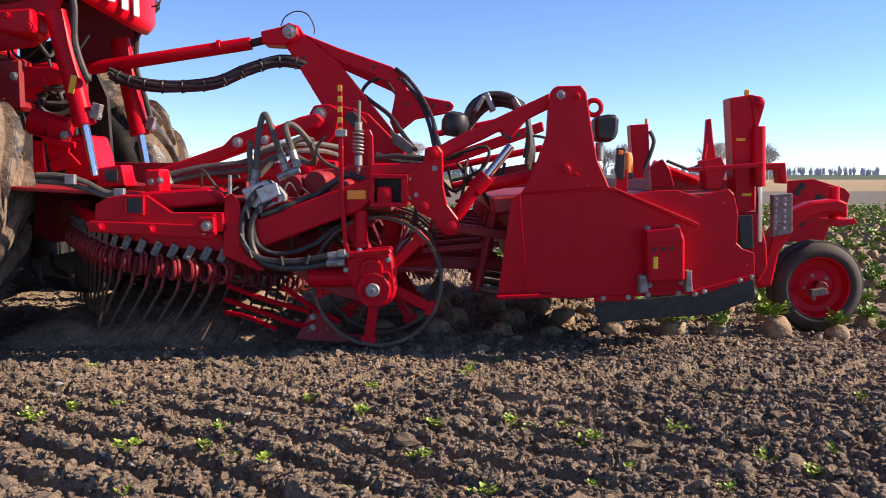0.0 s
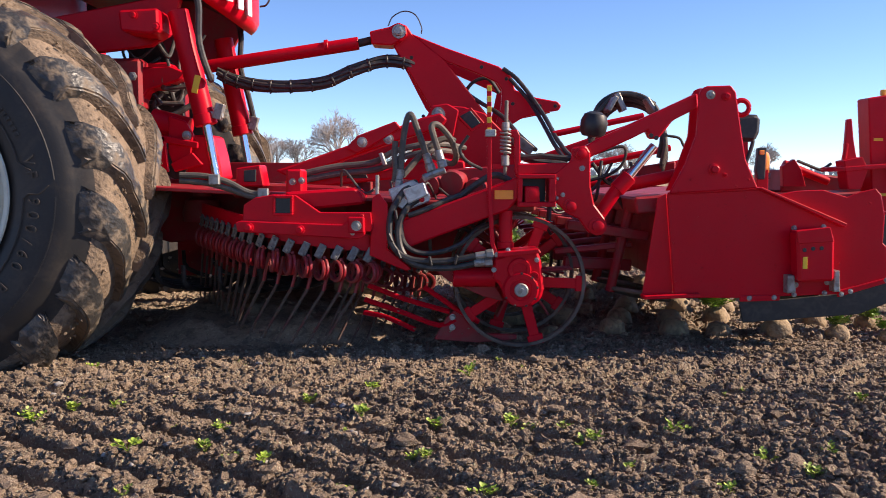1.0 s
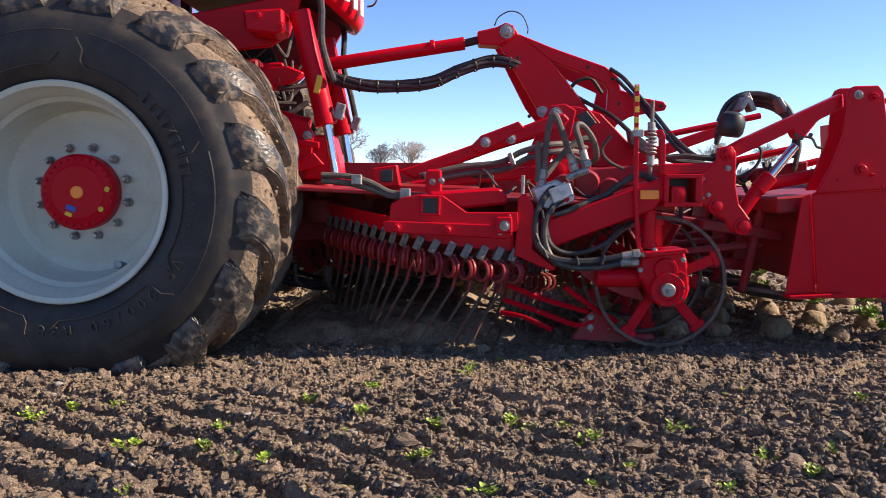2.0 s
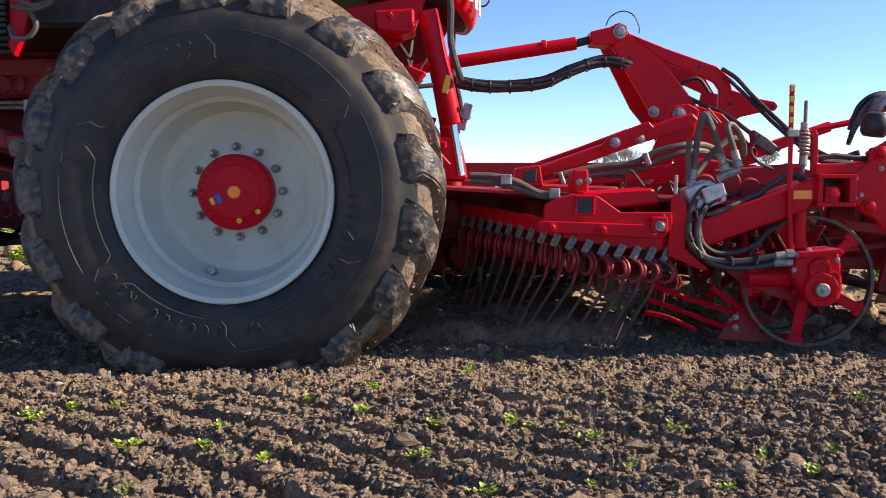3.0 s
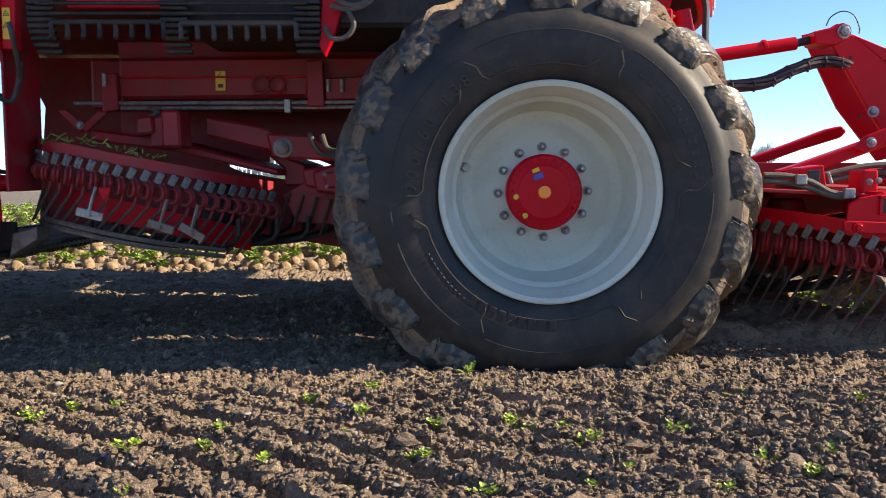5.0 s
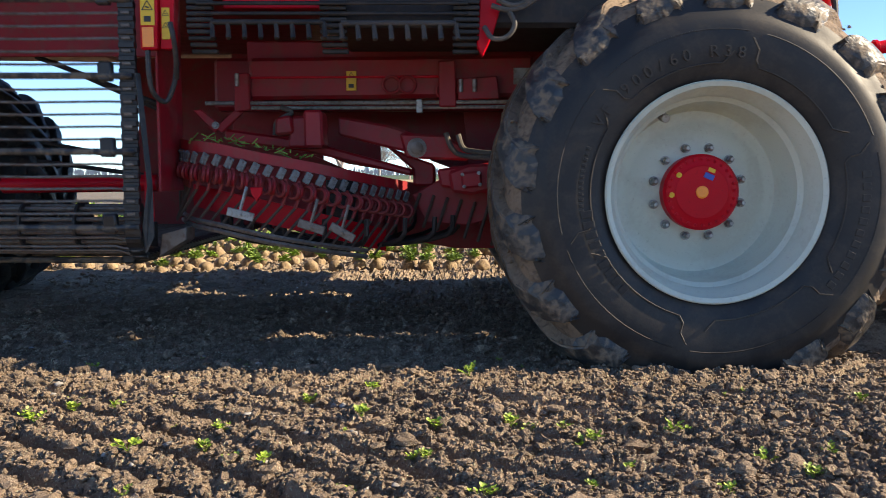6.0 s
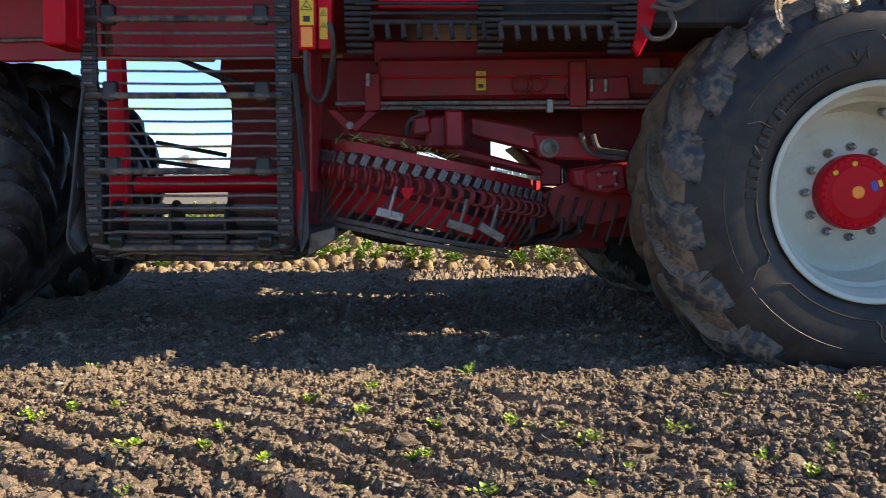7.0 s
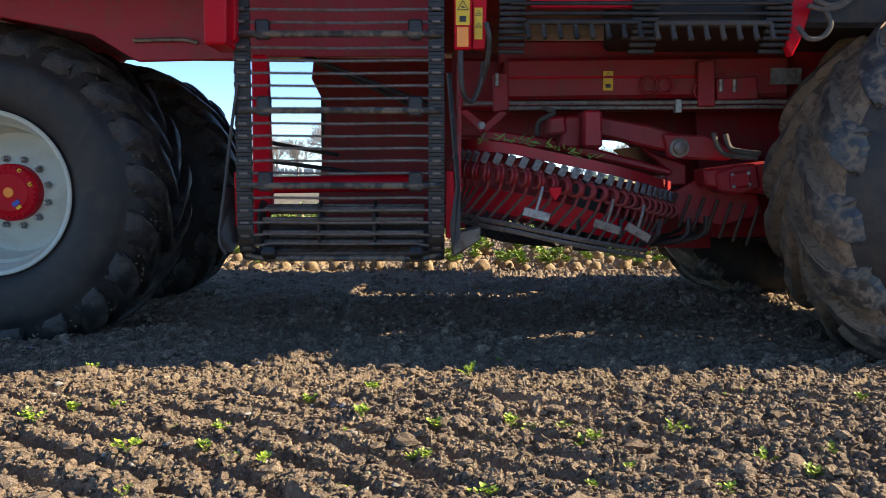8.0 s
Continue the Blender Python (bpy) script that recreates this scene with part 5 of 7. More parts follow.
plate("a_frame_far", [(1.967, 1.84), (2.059, 1.858), (2.706, 1.584), (2.79, 1.451), (3.07, 1.356), (3.07, 1.318), (2.839, 1.273), (2.704, 1.166), (2.666, 1.261), (2.706, 1.451), (2.324, 1.622), (2.781, 1.051), (2.51, 0.993), (2.221, 1.349)], 5.85, 5.88, RED, aframe)
for p_, r_ in zip([(2.063, 1.797), (2.299, 1.302)], (0.034, 0.028)):
    pin(aframe, p_, 5.455 if p_[1] > 1.5 else 5.52, r_, STEEL)
# dark discs on the plate, as the shade of drilled holes
for p_ in [(2.14, 1.645), (2.587, 1.584), (2.746, 1.51), (2.789, 1.352), (3.061, 1.338), (2.963, 1.338), (2.215, 1.273)]:
    b_ = bmesh.new()
    add_lathe(b_, [(0, 0.012), (0.003, 0.011), (0.003, 0)], (p_[0], 5.519, p_[1]), (0, -1, 0), 12)
    obj("hole", b_, DARK, aframe, "", True)
boxleg = plate("hitch_leg", [(2.342, 1.306), (2.463, 1.297), (2.588, 1.258), (2.804, 1.042), (2.803, 0.97), (2.717, 0.944), (2.337, 0.944), (2.289, 1.029), (2.318, 1.225)], 5.05, 5.10, RED, harvester, "red hitch leg with square tube opening", 0.006)
sq = [(2.418, 1.244), (2.505, 1.293), (2.584, 1.201), (2.51, 1.149)]
plate("square_hole", sq, 5.035, 5.048, RED, boxleg)
# black sheet on the square for its shaded opening
plate("square_hole_dark", [(2.439, 1.24), (2.502, 1.273), (2.561, 1.201), (2.511, 1.168)], 5.030, 5.034, BLACK, boxleg)
plate("cross_bracket", [(2.725, 1.155), (2.805, 1.107), (2.87, 1.052), (2.837, 1.01), (2.74, 1.075)], 4.9, 5.0, IRON, harvester)
# top link
tl = [(0.484, 5.55, 1.538), (1.582, 5.55, 1.713), (1.8, 5.55, 1.738), (1.891, 5.55, 1.759)]
toplink = rod("top_link", tl[0], tl[2], 0.042, RED, harvester, "long red top link tube")
rod("collar", Vector(tl[1]), Vector(tl[1]).lerp(Vector(tl[2]), 0.12), 0.047, RED, toplink)
rod("thread", tl[2], tl[3], 0.026, DARK, toplink)
plate("clevis", [(1.877, 1.799), (2.001, 1.827), (2.059, 1.855), (2.109, 1.834), (2.116, 1.777), (2.072, 1.742), (2.017, 1.713), (1.89, 1.72)], 5.46, 5.64, RED, toplink, bev=0.008)
hose("wire_loop", [(1.99, 5.55, 1.848), (2.02, 5.55, 1.905), (2.093, 5.55, 1.94), (2.165, 5.55, 1.916), (2.203, 5.55, 1.841), (2.203, 5.55, 1.799)], 0.004, HOSE, harvester)
plate("link_anchor", [(0.429, 1.558), (0.702, 1.568), (0.74, 1.508), (0.696, 1.414), (0.559, 1.407), (0.521, 1.306), (0.418, 1.306)], 5.15, 5.3, RED, harvester, bev=0.008)
pin(harvester, (0.52, 1.483), 5.148, 0.035, STEEL)
# hose bundle
bp = [(0.907, 5.5, 1.543), (1.014, 5.5, 1.497), (1.175, 5.5, 1.465), (1.373, 5.5, 1.461), (1.59, 5.5, 1.486), (1.767, 5.52, 1.563), (1.961, 5.55, 1.624), (2.124, 5.55, 1.61), (2.244, 5.6, 1.562)]
bundle = new("hose_bundle")
bundle.parent = harvester
bundle["label"] = "thick bundle of black hydraulic hoses tied with straps"
path_ = spline(bp, 8)
for k_ in range(6):
    t_ = 2 * math.pi * k_ / 6
    b_ = bmesh.new()
    add_tube(b_, [p + Vector((0, math.cos(t_ + i * 0.05) * 0.026, math.sin(t_ + i * 0.05) * 0.026)) for i, p in enumerate(path_)], 0.016, 7)
    obj("hose", b_, HOSE, bundle, "", True)
for i_ in range(4, len(path_) - 4, 5):
    b_ = bmesh.new()
    d_ = (path_[i_ + 1] - path_[i_]).normalized()
    add_rod(b_, path_[i_] - d_ * 0.007, path_[i_] + d_ * 0.007, 0.043, 14)
    add_box(b_, path_[i_] + Vector((0, -0.03, -0.04)), (0.012, 0.012, 0.02))
    obj("strap", b_, BLACK, bundle, "", True)

# lift rams in front of the cab
for (p0, p1, p2), y_, r_ in (([(0.86, 4.85, 1.809), (1.002, 4.85, 1.19), (1.052, 4.85, 0.891)], 4.85, 0.058), ([(0.882, 5.75, 1.794), (0.998, 5.75, 1.176), (1.036, 5.75, 0.935)], 5.75, 0.062)):
    ram = new("lift_ram")
    ram.parent = harvester
    ram["label"] = "large red hydraulic lift ram with chrome rod"
    rod("barrel", p0, p1, r_, RED, ram, seg=28)
    d_ = (Vector(p1) - Vector(p0)).normalized()
    rod("gland", Vector(p1) - d_ * 0.05, Vector(p1) + d_ * 0.012, r_ + 0.005, RED, ram, seg=28)
    rod("piston_rod", p1, p2, r_ * 0.42, CHROME, ram, seg=20)
    q_ = Vector(p0).lerp(Vector(p1), 0.93)
    b_ = bmesh.new()
    add_box(b_, q_ + Vector((0.09, -0.02, 0.02)), (0.05, 0.05, 0.09), (0, 15, 0))
    add_box(b_, q_ + Vector((0.07, -0.02, 0.0)), (0.09, 0.03, 0.04))
    obj("valve", b_, STEEL, ram)
    if y_ < 5:
        q_ = Vector(p0).lerp(Vector(p1), 0.66)
        box("label", q_ + Vector((0.015, -r_ + 0.001, 0)), (0.034, 0.006, 0.10), YELLOW, ram, "", (0, 14, 0), 0.001)
    hose("ram_hose", [Vector(p0) + Vector((0.1, -0.05, 0.12)), Vector(p0) + Vector((0.13, -0.05, 0.02)), Vector(p0).lerp(Vector(p1), 0.3) + Vector((0.09, -0.06, 0)), Vector(p0).lerp(Vector(p1), 0.6) + Vector((0.10, -0.05, 0)), q_ + Vector((0.09, -0.02, 0.05))], 0.019, HOSE, ram)

# sloping lift arms
for y_, dx_ in ((4.75, 0.0), (6.0, 0.0)):
    la = plate("lift_arm", [(1.407, 0.923), (1.509, 0.954), (1.951, 1.11), (2.235, 1.218), (2.329, 1.24), (2.366, 1.203), (2.328, 1.159), (2.045, 1.072), (1.602, 0.913), (1.507, 0.873)], y_, y_ + 0.10, RED, harvester, "long red sloping lift arm", 0.01)
    if y_ < 5:
        pin(la, (2.039, 1.097), 4.75, 0.022, STEEL)
lower_arm = plate("lower_arm", [(1.478, 0.861), (1.677, 0.892), (2.073, 0.934), (2.348, 0.988), (2.457, 0.973), (2.468, 0.873), (2.346, 0.849), (2.103, 0.879), (1.706, 0.837), (1.492, 0.819)], 4.6, 4.72, RED, harvester, "red lower lift arm", 0.01)
pin(lower_arm, (2.28, 0.922), 4.6, 0.04, RED, "pivot_cap")
for pts in ([(1.541, 4.55, 0.892), (1.753, 4.55, 0.94), (1.964, 4.55, 0.964), (2.085, 4.55, 1.023), (2.236, 4.55, 1.059), (2.356, 4.65, 1.063), (2.461, 4.8, 1.049)], [(1.57, 4.55, 0.862), (1.782, 4.55, 0.904), (1.993, 4.55, 0.928), (2.115, 4.55, 0.987), (2.265, 4.55, 1.023), (2.371, 4.65, 1.026), (2.445, 4.8, 1.005)]):
    hose("arm_hose", pts, 0.016, HOSE_DUSTY, harvester)
for p_ in [(2.024, 0.981), (1.575, 0.88)]:
    box("hose_clamp", (p_[0], 4.52, p_[1]), (0.022, 0.05, 0.07), STEEL, harvester, rot=(0, -20, 0))

# square tool carrier over the tines
car = plate("carrier_plate", [(1.419, 0.762), (1.472, 0.794), (1.557, 0.809), (1.661, 0.804), (1.772, 0.726), (2.008, 0.726), (2.014, 0.649), (2.006, 0.636), (1.441, 0.636), (1.41, 0.663)], 3.94, 3.96, RED, harvester, "red carrier plate with square tube", 0.004)
b_ = bmesh.new()
for seg in ([(1.557, 0.804), (1.651, 0.804), (1.65, 0.791), (1.556, 0.791)], [(1.554, 0.723), (1.648, 0.723), (1.648, 0.712), (1.554, 0.712)], [(1.556, 0.791), (1.569, 0.791), (1.567, 0.723), (1.554, 0.723)], [(1.637, 0.791), (1.65, 0.791), (1.648, 0.723), (1.635, 0.723)]):
    add_plate(b_, seg, 3.925, 4.3)
obj("square_tube", b_, RED, car)
# black sheet closes the tube and gives its inner shade
plate("tube_dark", [(1.567, 0.794), (1.64, 0.794), (1.638, 0.72), (1.564, 0.72)], 3.932, 3.94, BLACK, car)
for p_ in [(1.481, 0.672), (1.716, 0.661), (1.966, 0.708), (1.965, 0.677)]:
    bolt((p_[0], 3.94, p_[1]), 0.013, car, RED if p_[0] < 2.0 else STEEL)
p_ = (1.868, 0.658)
box("label", (p_[0], 3.938, p_[1]), (0.055, 0.003, 0.014), YELLOW, car, bev=0.001)
plate("upright_plate", [(2.012, 0.793), (2.044, 0.814), (2.082, 0.762), (2.094, 0.661), (2.078, 0.555), (2.195, 0.46), (2.169, 0.449), (1.998, 0.523)], 3.96, 3.985, RED, harvester, bev=0.004)
ub_ = [(2.035, 0.898), (2.033, 0.806)]
rod("stud", (ub_[0][0], 3.98, ub_[0][1]), (ub_[1][0], 3.98, ub_[1][1]), 0.009, STEEL, harvester)
topb = plate("carrier_beam", [(1.591, 0.817), (1.931, 0.838), (1.963, 0.803), (1.97, 0.762), (1.711, 0.735), (1.617, 0.79)], 4.0, 4.25, RED, harvester, bev=0.012)
plate("carrier_beam_back", [(1.259, 0.862), (1.854, 0.838), (1.867, 0.779), (1.256, 0.779)], 4.4, 4.6, RED_DUSTY_SHADED, harvester, bev=0.012)
plate("carrier_post", [(1.579, 0.926), (1.656, 0.926), (1.658, 0.801), (1.575, 0.801)], 4.15, 4.3, RED, harvester, bev=0.01)
sqp = plate("square_socket", [(1.311, 0.932), (1.431, 0.949), (1.45, 0.841), (1.308, 0.841)], 4.25, 4.4, RED, harvester, bev=0.006)
# the socket's inner shade is a black sheet on its face
plate("socket_dark", [(1.352, 0.92), (1.413, 0.926), (1.411, 0.864), (1.35, 0.864)], 4.243, 4.25, BLACK, sqp)
for p_ in [(1.611, 0.865), (1.655, 0.871)]:
    bolt((p_[0], 4.148, p_[1]), 0.015, harvester)
for pts in ([(1.078, 4.1, 0.898), (1.2, 4.1, 0.893), (1.307, 4.1, 0.865), (1.401, 4.1, 0.817), (1.482, 4.1, 0.803)], [(1.077, 4.1, 0.871), (1.199, 4.1, 0.86), (1.306, 4.1, 0.833), (1.4, 4.1, 0.8), (1.468, 4.1, 0.79)]):
    hose("feed_hose", pts, 0.014, HOSE_DUSTY, harvester)
for p_ in [(1.249, 0.876), (1.481, 0.809)]:
    box("hose_clip", (p_[0], 4.08, p_[1]), (0.05, 0.03, 0.05), STEEL, harvester)
# valve block with hoses
plate("valve_cover", [(2.153, 0.83), (2.253, 0.866), (2.274, 0.806), (2.178, 0.761)], 3.975, 4.0, ALU, harvester, "aluminium valve cover", 0.006)
vb = plate("valve_block", [(2.082, 0.829), (2.199, 0.876), (2.247, 0.843), (2.28, 0.802), (2.279, 0.775), (2.163, 0.728), (2.108, 0.761)], 4.0, 4.12, ALU, harvester, "grey aluminium valve block", 0.006)
for p_ in [(2.175, 0.795), (2.242, 0.784)]:
    bolt((p_[0], 3.998, p_[1]), 0.012, vb, RED)


def fitting(p, d, parent):
    """Crimped hose end with hexagon nut."""
    b = bmesh.new()
    d = Vector(d).normalized()
    add_rod(b, p, Vector(p) + d * 0.05, 0.019, 12)
    add_rod(b, Vector(p) + d * 0.05, Vector(p) + d * 0.085, 0.023, 6)
    return obj("hose_fitting", b, STEEL, parent)


hs = [[(2.14, 4.06, 0.917), (2.152, 4.06, 1.058), (2.171, 4.06, 1.159), (2.192, 4.06, 1.18), (2.223, 4.05, 1.105), (2.263, 4.05, 0.991)], [(2.32, 4.03, 1.009), (2.3, 4.03, 1.07), (2.288, 4.04, 1.126), (2.321, 4.06, 1.132), (2.377, 4.1, 1.07), (2.405, 4.15, 0.993), (2.38, 4.2, 0.953), (2.289, 4.25, 0.993)], [(2.146, 4.08, 0.893), (2.197, 4.1, 0.952), (2.269, 4.12, 1.028), (2.342, 4.14, 1.072), (2.399, 4.16, 1.062)], [(2.217, 4.03, 0.866), (2.156, 4, 0.819), (2.108, 3.97, 0.74), (2.091, 3.96, 0.662), (2.102, 3.95, 0.583), (2.15, 3.94, 0.526), (2.229, 3.94, 0.5), (2.36, 3.94, 0.5), (2.518, 3.94, 0.526)], [(2.269, 4.03, 0.791), (2.195, 4, 0.766), (2.147, 3.97, 0.701), (2.132, 3.96, 0.636), (2.143, 3.95, 0.557), (2.189, 3.94, 0.495), (2.281, 3.94, 0.468), (2.399, 3.94, 0.471), (2.518, 3.94, 0.495)], [(2.431, 4.02, 0.805), (2.354, 4, 0.779), (2.253, 3.97, 0.735), (2.179, 3.97, 0.709)], [(2.141, 3.97, 0.675), (2.16, 3.96, 0.583), (2.225, 3.96, 0.538), (2.329, 3.97, 0.539), (2.431, 4, 0.579), (2.505, 4.05, 0.643), (2.581, 4.1, 0.667)], [(2.463, 4.1, 1.086), (2.422, 4.1, 1.019), (2.454, 4.1, 0.965), (2.529, 4.1, 0.925)], [(2.697, 4.03, 0.845), (2.591, 4.03, 0.898), (2.485, 4.02, 0.845), (2.418, 4.02, 0.792)]]
for i_, pts in enumerate(hs):
    hose("hydraulic_hose", pts, (0.015, 0.015, 0.016, 0.0165, 0.0165, 0.013, 0.012, 0.008, 0.016)[i_], HOSE_DUSTY if i_ < 3 else HOSE, harvester, "grey dusty hydraulic hose" if i_ < 3 else "black hydraulic hose")
for a_, b2_ in (([(2.492, 3.94, 0.521), (2.523, 3.94, 0.526)]), ([(2.486, 3.94, 0.489), (2.523, 3.94, 0.492)]), ([(2.217, 4.03, 0.866), (2.19, 4.03, 0.831)])):
    fitting(a_, Vector(b2_) - Vector(a_), harvester)
# hoses over the right-hand link
for i_, pts in enumerate(([(3.137, 4.6, 1.184), (3.182, 4.6, 1.274), (3.263, 4.6, 1.325), (3.363, 4.6, 1.325), (3.445, 4.5, 1.266)], [(3.167, 4.6, 1.163), (3.212, 4.6, 1.253), (3.288, 4.6, 1.295), (3.378, 4.6, 1.289), (3.46, 4.5, 1.207), (3.485, 4.45, 1.102)], [(3.15, 4.65, 1.142), (3.193, 4.65, 1.233), (3.278, 4.65, 1.305), (3.372, 4.6, 1.307), (3.454, 4.5, 1.237), (3.468, 4.4, 1.114), (3.452, 4.4, 0.985)], [(2.726, 5.5, 1.571), (2.807, 5.45, 1.502), (2.89, 5.4, 1.391), (2.963, 5.2, 1.238), (2.999, 4.9, 1.091), (3.046, 4.6, 0.988), (3.135, 4.5, 1.016)], [(2.769, 5.5, 1.507), (2.879, 5.4, 1.363), (2.939, 5.2, 1.221), (2.976, 4.9, 1.075), (3.001, 4.6, 0.973)], [(2.508, 5.7, 1.363), (2.49, 5.7, 1.437), (2.546, 5.7, 1.511), (2.64, 5.7, 1.529), (2.714, 5.7, 1.437)], [(2.519, 5.58, 1.408), (2.58, 5.5, 1.358), (2.7, 5.3, 1.262), (2.796, 5.1, 1.132), (2.87, 4.9, 1.042)], [(3.48, 4.4, 1.1), (3.553, 4.4, 1.086), (3.582, 4.4, 1.042), (3.626, 4.4, 1.037)], [(3.073, 4.3, 0.997), (3.244, 4.3, 1.039), (3.244, 4.3, 0.954), (3.173, 4.3, 0.898), (3.074, 4.3, 0.869)], [(2.99, 4.15, 0.925), (2.907, 4.15, 0.953), (2.798, 4.15, 0.966), (2.702, 4.15, 0.993)])):
    hose("link_hose", pts, (0.015, 0.015, 0.015, 0.014, 0.013, 0.012, 0.014, 0.007, 0.008, 0.016)[i_], HOSE, harvester, "black hydraulic hose")
p_ = (3.273, 1.279)
box("hose_saddle", (p_[0], 4.55, p_[1]), (0.03, 0.09, 0.10), STEEL, harvester, rot=(0, -25, 0))
# small linkages between mast and right-hand frame
for seg in ([(2.982, 5, 1.134), (3.508, 5, 1.241)], [(3.016, 4.6, 0.928), (3.562, 4.6, 1.043)], [(3.076, 4.5, 0.838), (3.64, 4.5, 0.972)]):
    rod("tie_bar", seg[0], seg[1], 0.018, RED, harvester)
plate("far_link_arm", [(2.917, 0.999), (3.746, 1.283), (3.763, 1.214), (3.053, 0.958)], 6.2, 6.28, RED, harvester, bev=0.008)
plate("side_frame", [(3.278, 0.927), (3.54, 0.97), (3.54, 0.892), (3.279, 0.854)], 4.4, 4.5, RED_DUSTY_SHADED, harvester, bev=0.008)
for y_ in (4.45, 5.0, 5.6, 6.2):
    plate("carrier_arm", [(2.362, 0.927), (2.778, 0.957), (3.046, 0.838), (3.076, 0.779), (2.778, 0.838), (2.36, 0.838)], y_, y_ + 0.06, RED_DUSTY_SHADED, harvester, bev=0.008)


# ---- sprung tine fence ----
TINE_LEG = material("soil_stained_steel", (0.12, 0.014, 0.014), (0.06, 0.028, 0.022), 0.7, 0.1, 14, 70, 0.3, (0.09, 0.065, 0.048), 0.9, edge=(0.3, 0.45))
def add_strip(bm, pts, height, thick):
    """A flat bar on edge, bent along the points."""
    rings = []
    for i, p in enumerate(pts):
        d = pts[min(i + 1, len(pts) - 1)] - pts[max(i - 1, 0)]
        n = Vector((-d.y, d.x, 0)).normalized() * thick / 2
        u = Vector((0, 0, height / 2))
        rings.append([bm.verts.new(p + q) for q in (n + u, n - u, -n - u, -n + u)])
    for A, B in zip(rings, rings[1:]):
        for k in range(4):
            bm.faces.new((A[k], A[(k + 1) % 4], B[(k + 1) % 4], B[k]))
    bm.faces.new(rings[0])
    bm.faces.new(rings[-1][::-1])
    bmesh.ops.recalc_face_normals(bm, faces=bm.faces)


def tine_fence(name, rail, n, tine_drop, tine_back, parent, label, coil_r=0.045, rail_h=0.075, clamp_h=0.07, rail_mat=None):
    """Curved rail with clamped coil spring tines hanging from it."""
    o = new(name)
    o.parent = parent
    o["label"] = label
    sp = spline(rail, 8)
    b = bmesh.new()
    add_strip(b, sp, rail_h, 0.014)
    obj("rail", b, rail_mat or RED, o, "curved red rail")
    P = along(sp, n)
    for i, p in enumerate(P):
        d = (P[min(i + 1, n - 1)] - P[max(i - 1, 0)]).normalized()
        yaw = math.degrees(math.atan2(d.y, d.x))
        b = bmesh.new()
        add_box(b, (0, 0, 0), (0.036, 0.010, clamp_h), (0, 28, 0), 0.003)
        for s in (-1, 1):
            add_bolt(b, (0.008 * s, -0.006, 0.018 * s), 0.0085)
        c = obj("clamp", b, CLAMP, o, "zinc plated clamp plate")
        q = p + Vector((0, -0.022, -0.055))
        c.matrix_basis = pose(*q, 0, 0, yaw)
        b = bmesh.new()
        t = 30
        coil = [Vector((0.02, -0.004, -0.03))]
        for k in range(t + 1):
            a = 2 * math.pi * 1.9 * k / t
            c1, c2 = 0.02 - 0.038 * k / t, -coil_r * math.sin(a)
            coil.append(Vector((c1 * 0.85 - c2 * 0.53, c1 * 0.53 + c2 * 0.85, -0.04 - coil_r + coil_r * math.cos(a))))
        knee = Vector((tine_back * 0.25 - 0.01, 0.02, -0.06 - 2 * coil_r - tine_drop * 0.10))
        coil.append(knee)
        add_tube(b, coil, 0.0085, 6)
        s = obj("spring_tine", b, RED_DUSTY_SHADED, o, "soil-dusted red coil spring tine", True)
        s.matrix_basis = pose(*q, 0, 0, yaw)
        b = bmesh.new()
        add_tube(b, [knee, knee.lerp(Vector((tine_back, 0.05, -0.13 - tine_drop)), 0.5), Vector((tine_back, 0.05, -0.13 - tine_drop))], [0.0075, 0.0075, 0.006], 6)
        g = obj("tine_leg", b, TINE_LEG, o, "soil-stained tine leg", True)
        g.matrix_basis = pose(*q, 0, 0, yaw)
    return o


tine_fence("tine_fence", [(1.059, 4.55, 0.711), (1.266, 4.25, 0.684), (1.48, 4.02, 0.648), (1.67, 3.97, 0.614), (1.841, 3.97, 0.592), (1.994, 4, 0.579)], 17, 0.30, -0.22, harvester, "curved fence of red coil spring tines on a rail")
tine_fence("tine_fence", [(1.928, 4.3, 0.57), (2.086, 4.5, 0.479), (2.247, 4.8, 0.435)], 8, 0.28, -0.20, harvester, "inner fence of red coil spring tines")


# ---- cleaning rotors inside the fences ----
def rotor(name, c, R, z, n):
    o = new(name)
    o.parent = harvester
    o["label"] = "dark cleaning rotor with steel bars"
    b = bmesh.new()
    add_rod(b, (0, 0, -0.05), (0, 0, 0.35), 0.09, 18)
    obj("rotor_hub", b, DARK, o, "", True)
    for k in range(n):
        a = 2 * math.pi * k / n
        b = bmesh.new()
        add_tube(b, spline([(0.08, 0, 0.05), (R * 0.5, R * 0.12, 0.0), (R * 0.95, R * 0.35, 0.05), (R, R * 0.38, 0.16)], 3), 0.013, 6)
        s = obj("rotor_bar", b, DARK, o, "", True)
        s.rotation_euler = (0, 0, a)
    o.location = (*c, z)
    return o


TURN = []
for (x_, y_), sgn in (((1.25, 4.85), 1), ((1.25, 6.1), -1)):
    TURN.append((rotor("cleaning_rotor", (x_, y_), 0.55, 0.28, 18), (x_, y_, 0.28), sgn * 2.2))

# curtain added at the front of the topper, keeps sun off the roots
plate("front_curtain", [(4.12, 0.24), (4.135, 0.24), (4.15, 0.72), (4.135, 0.72)], 4.03, 6.84, BLACK, harvester, "black curtain added in front of the topper to block the sun")


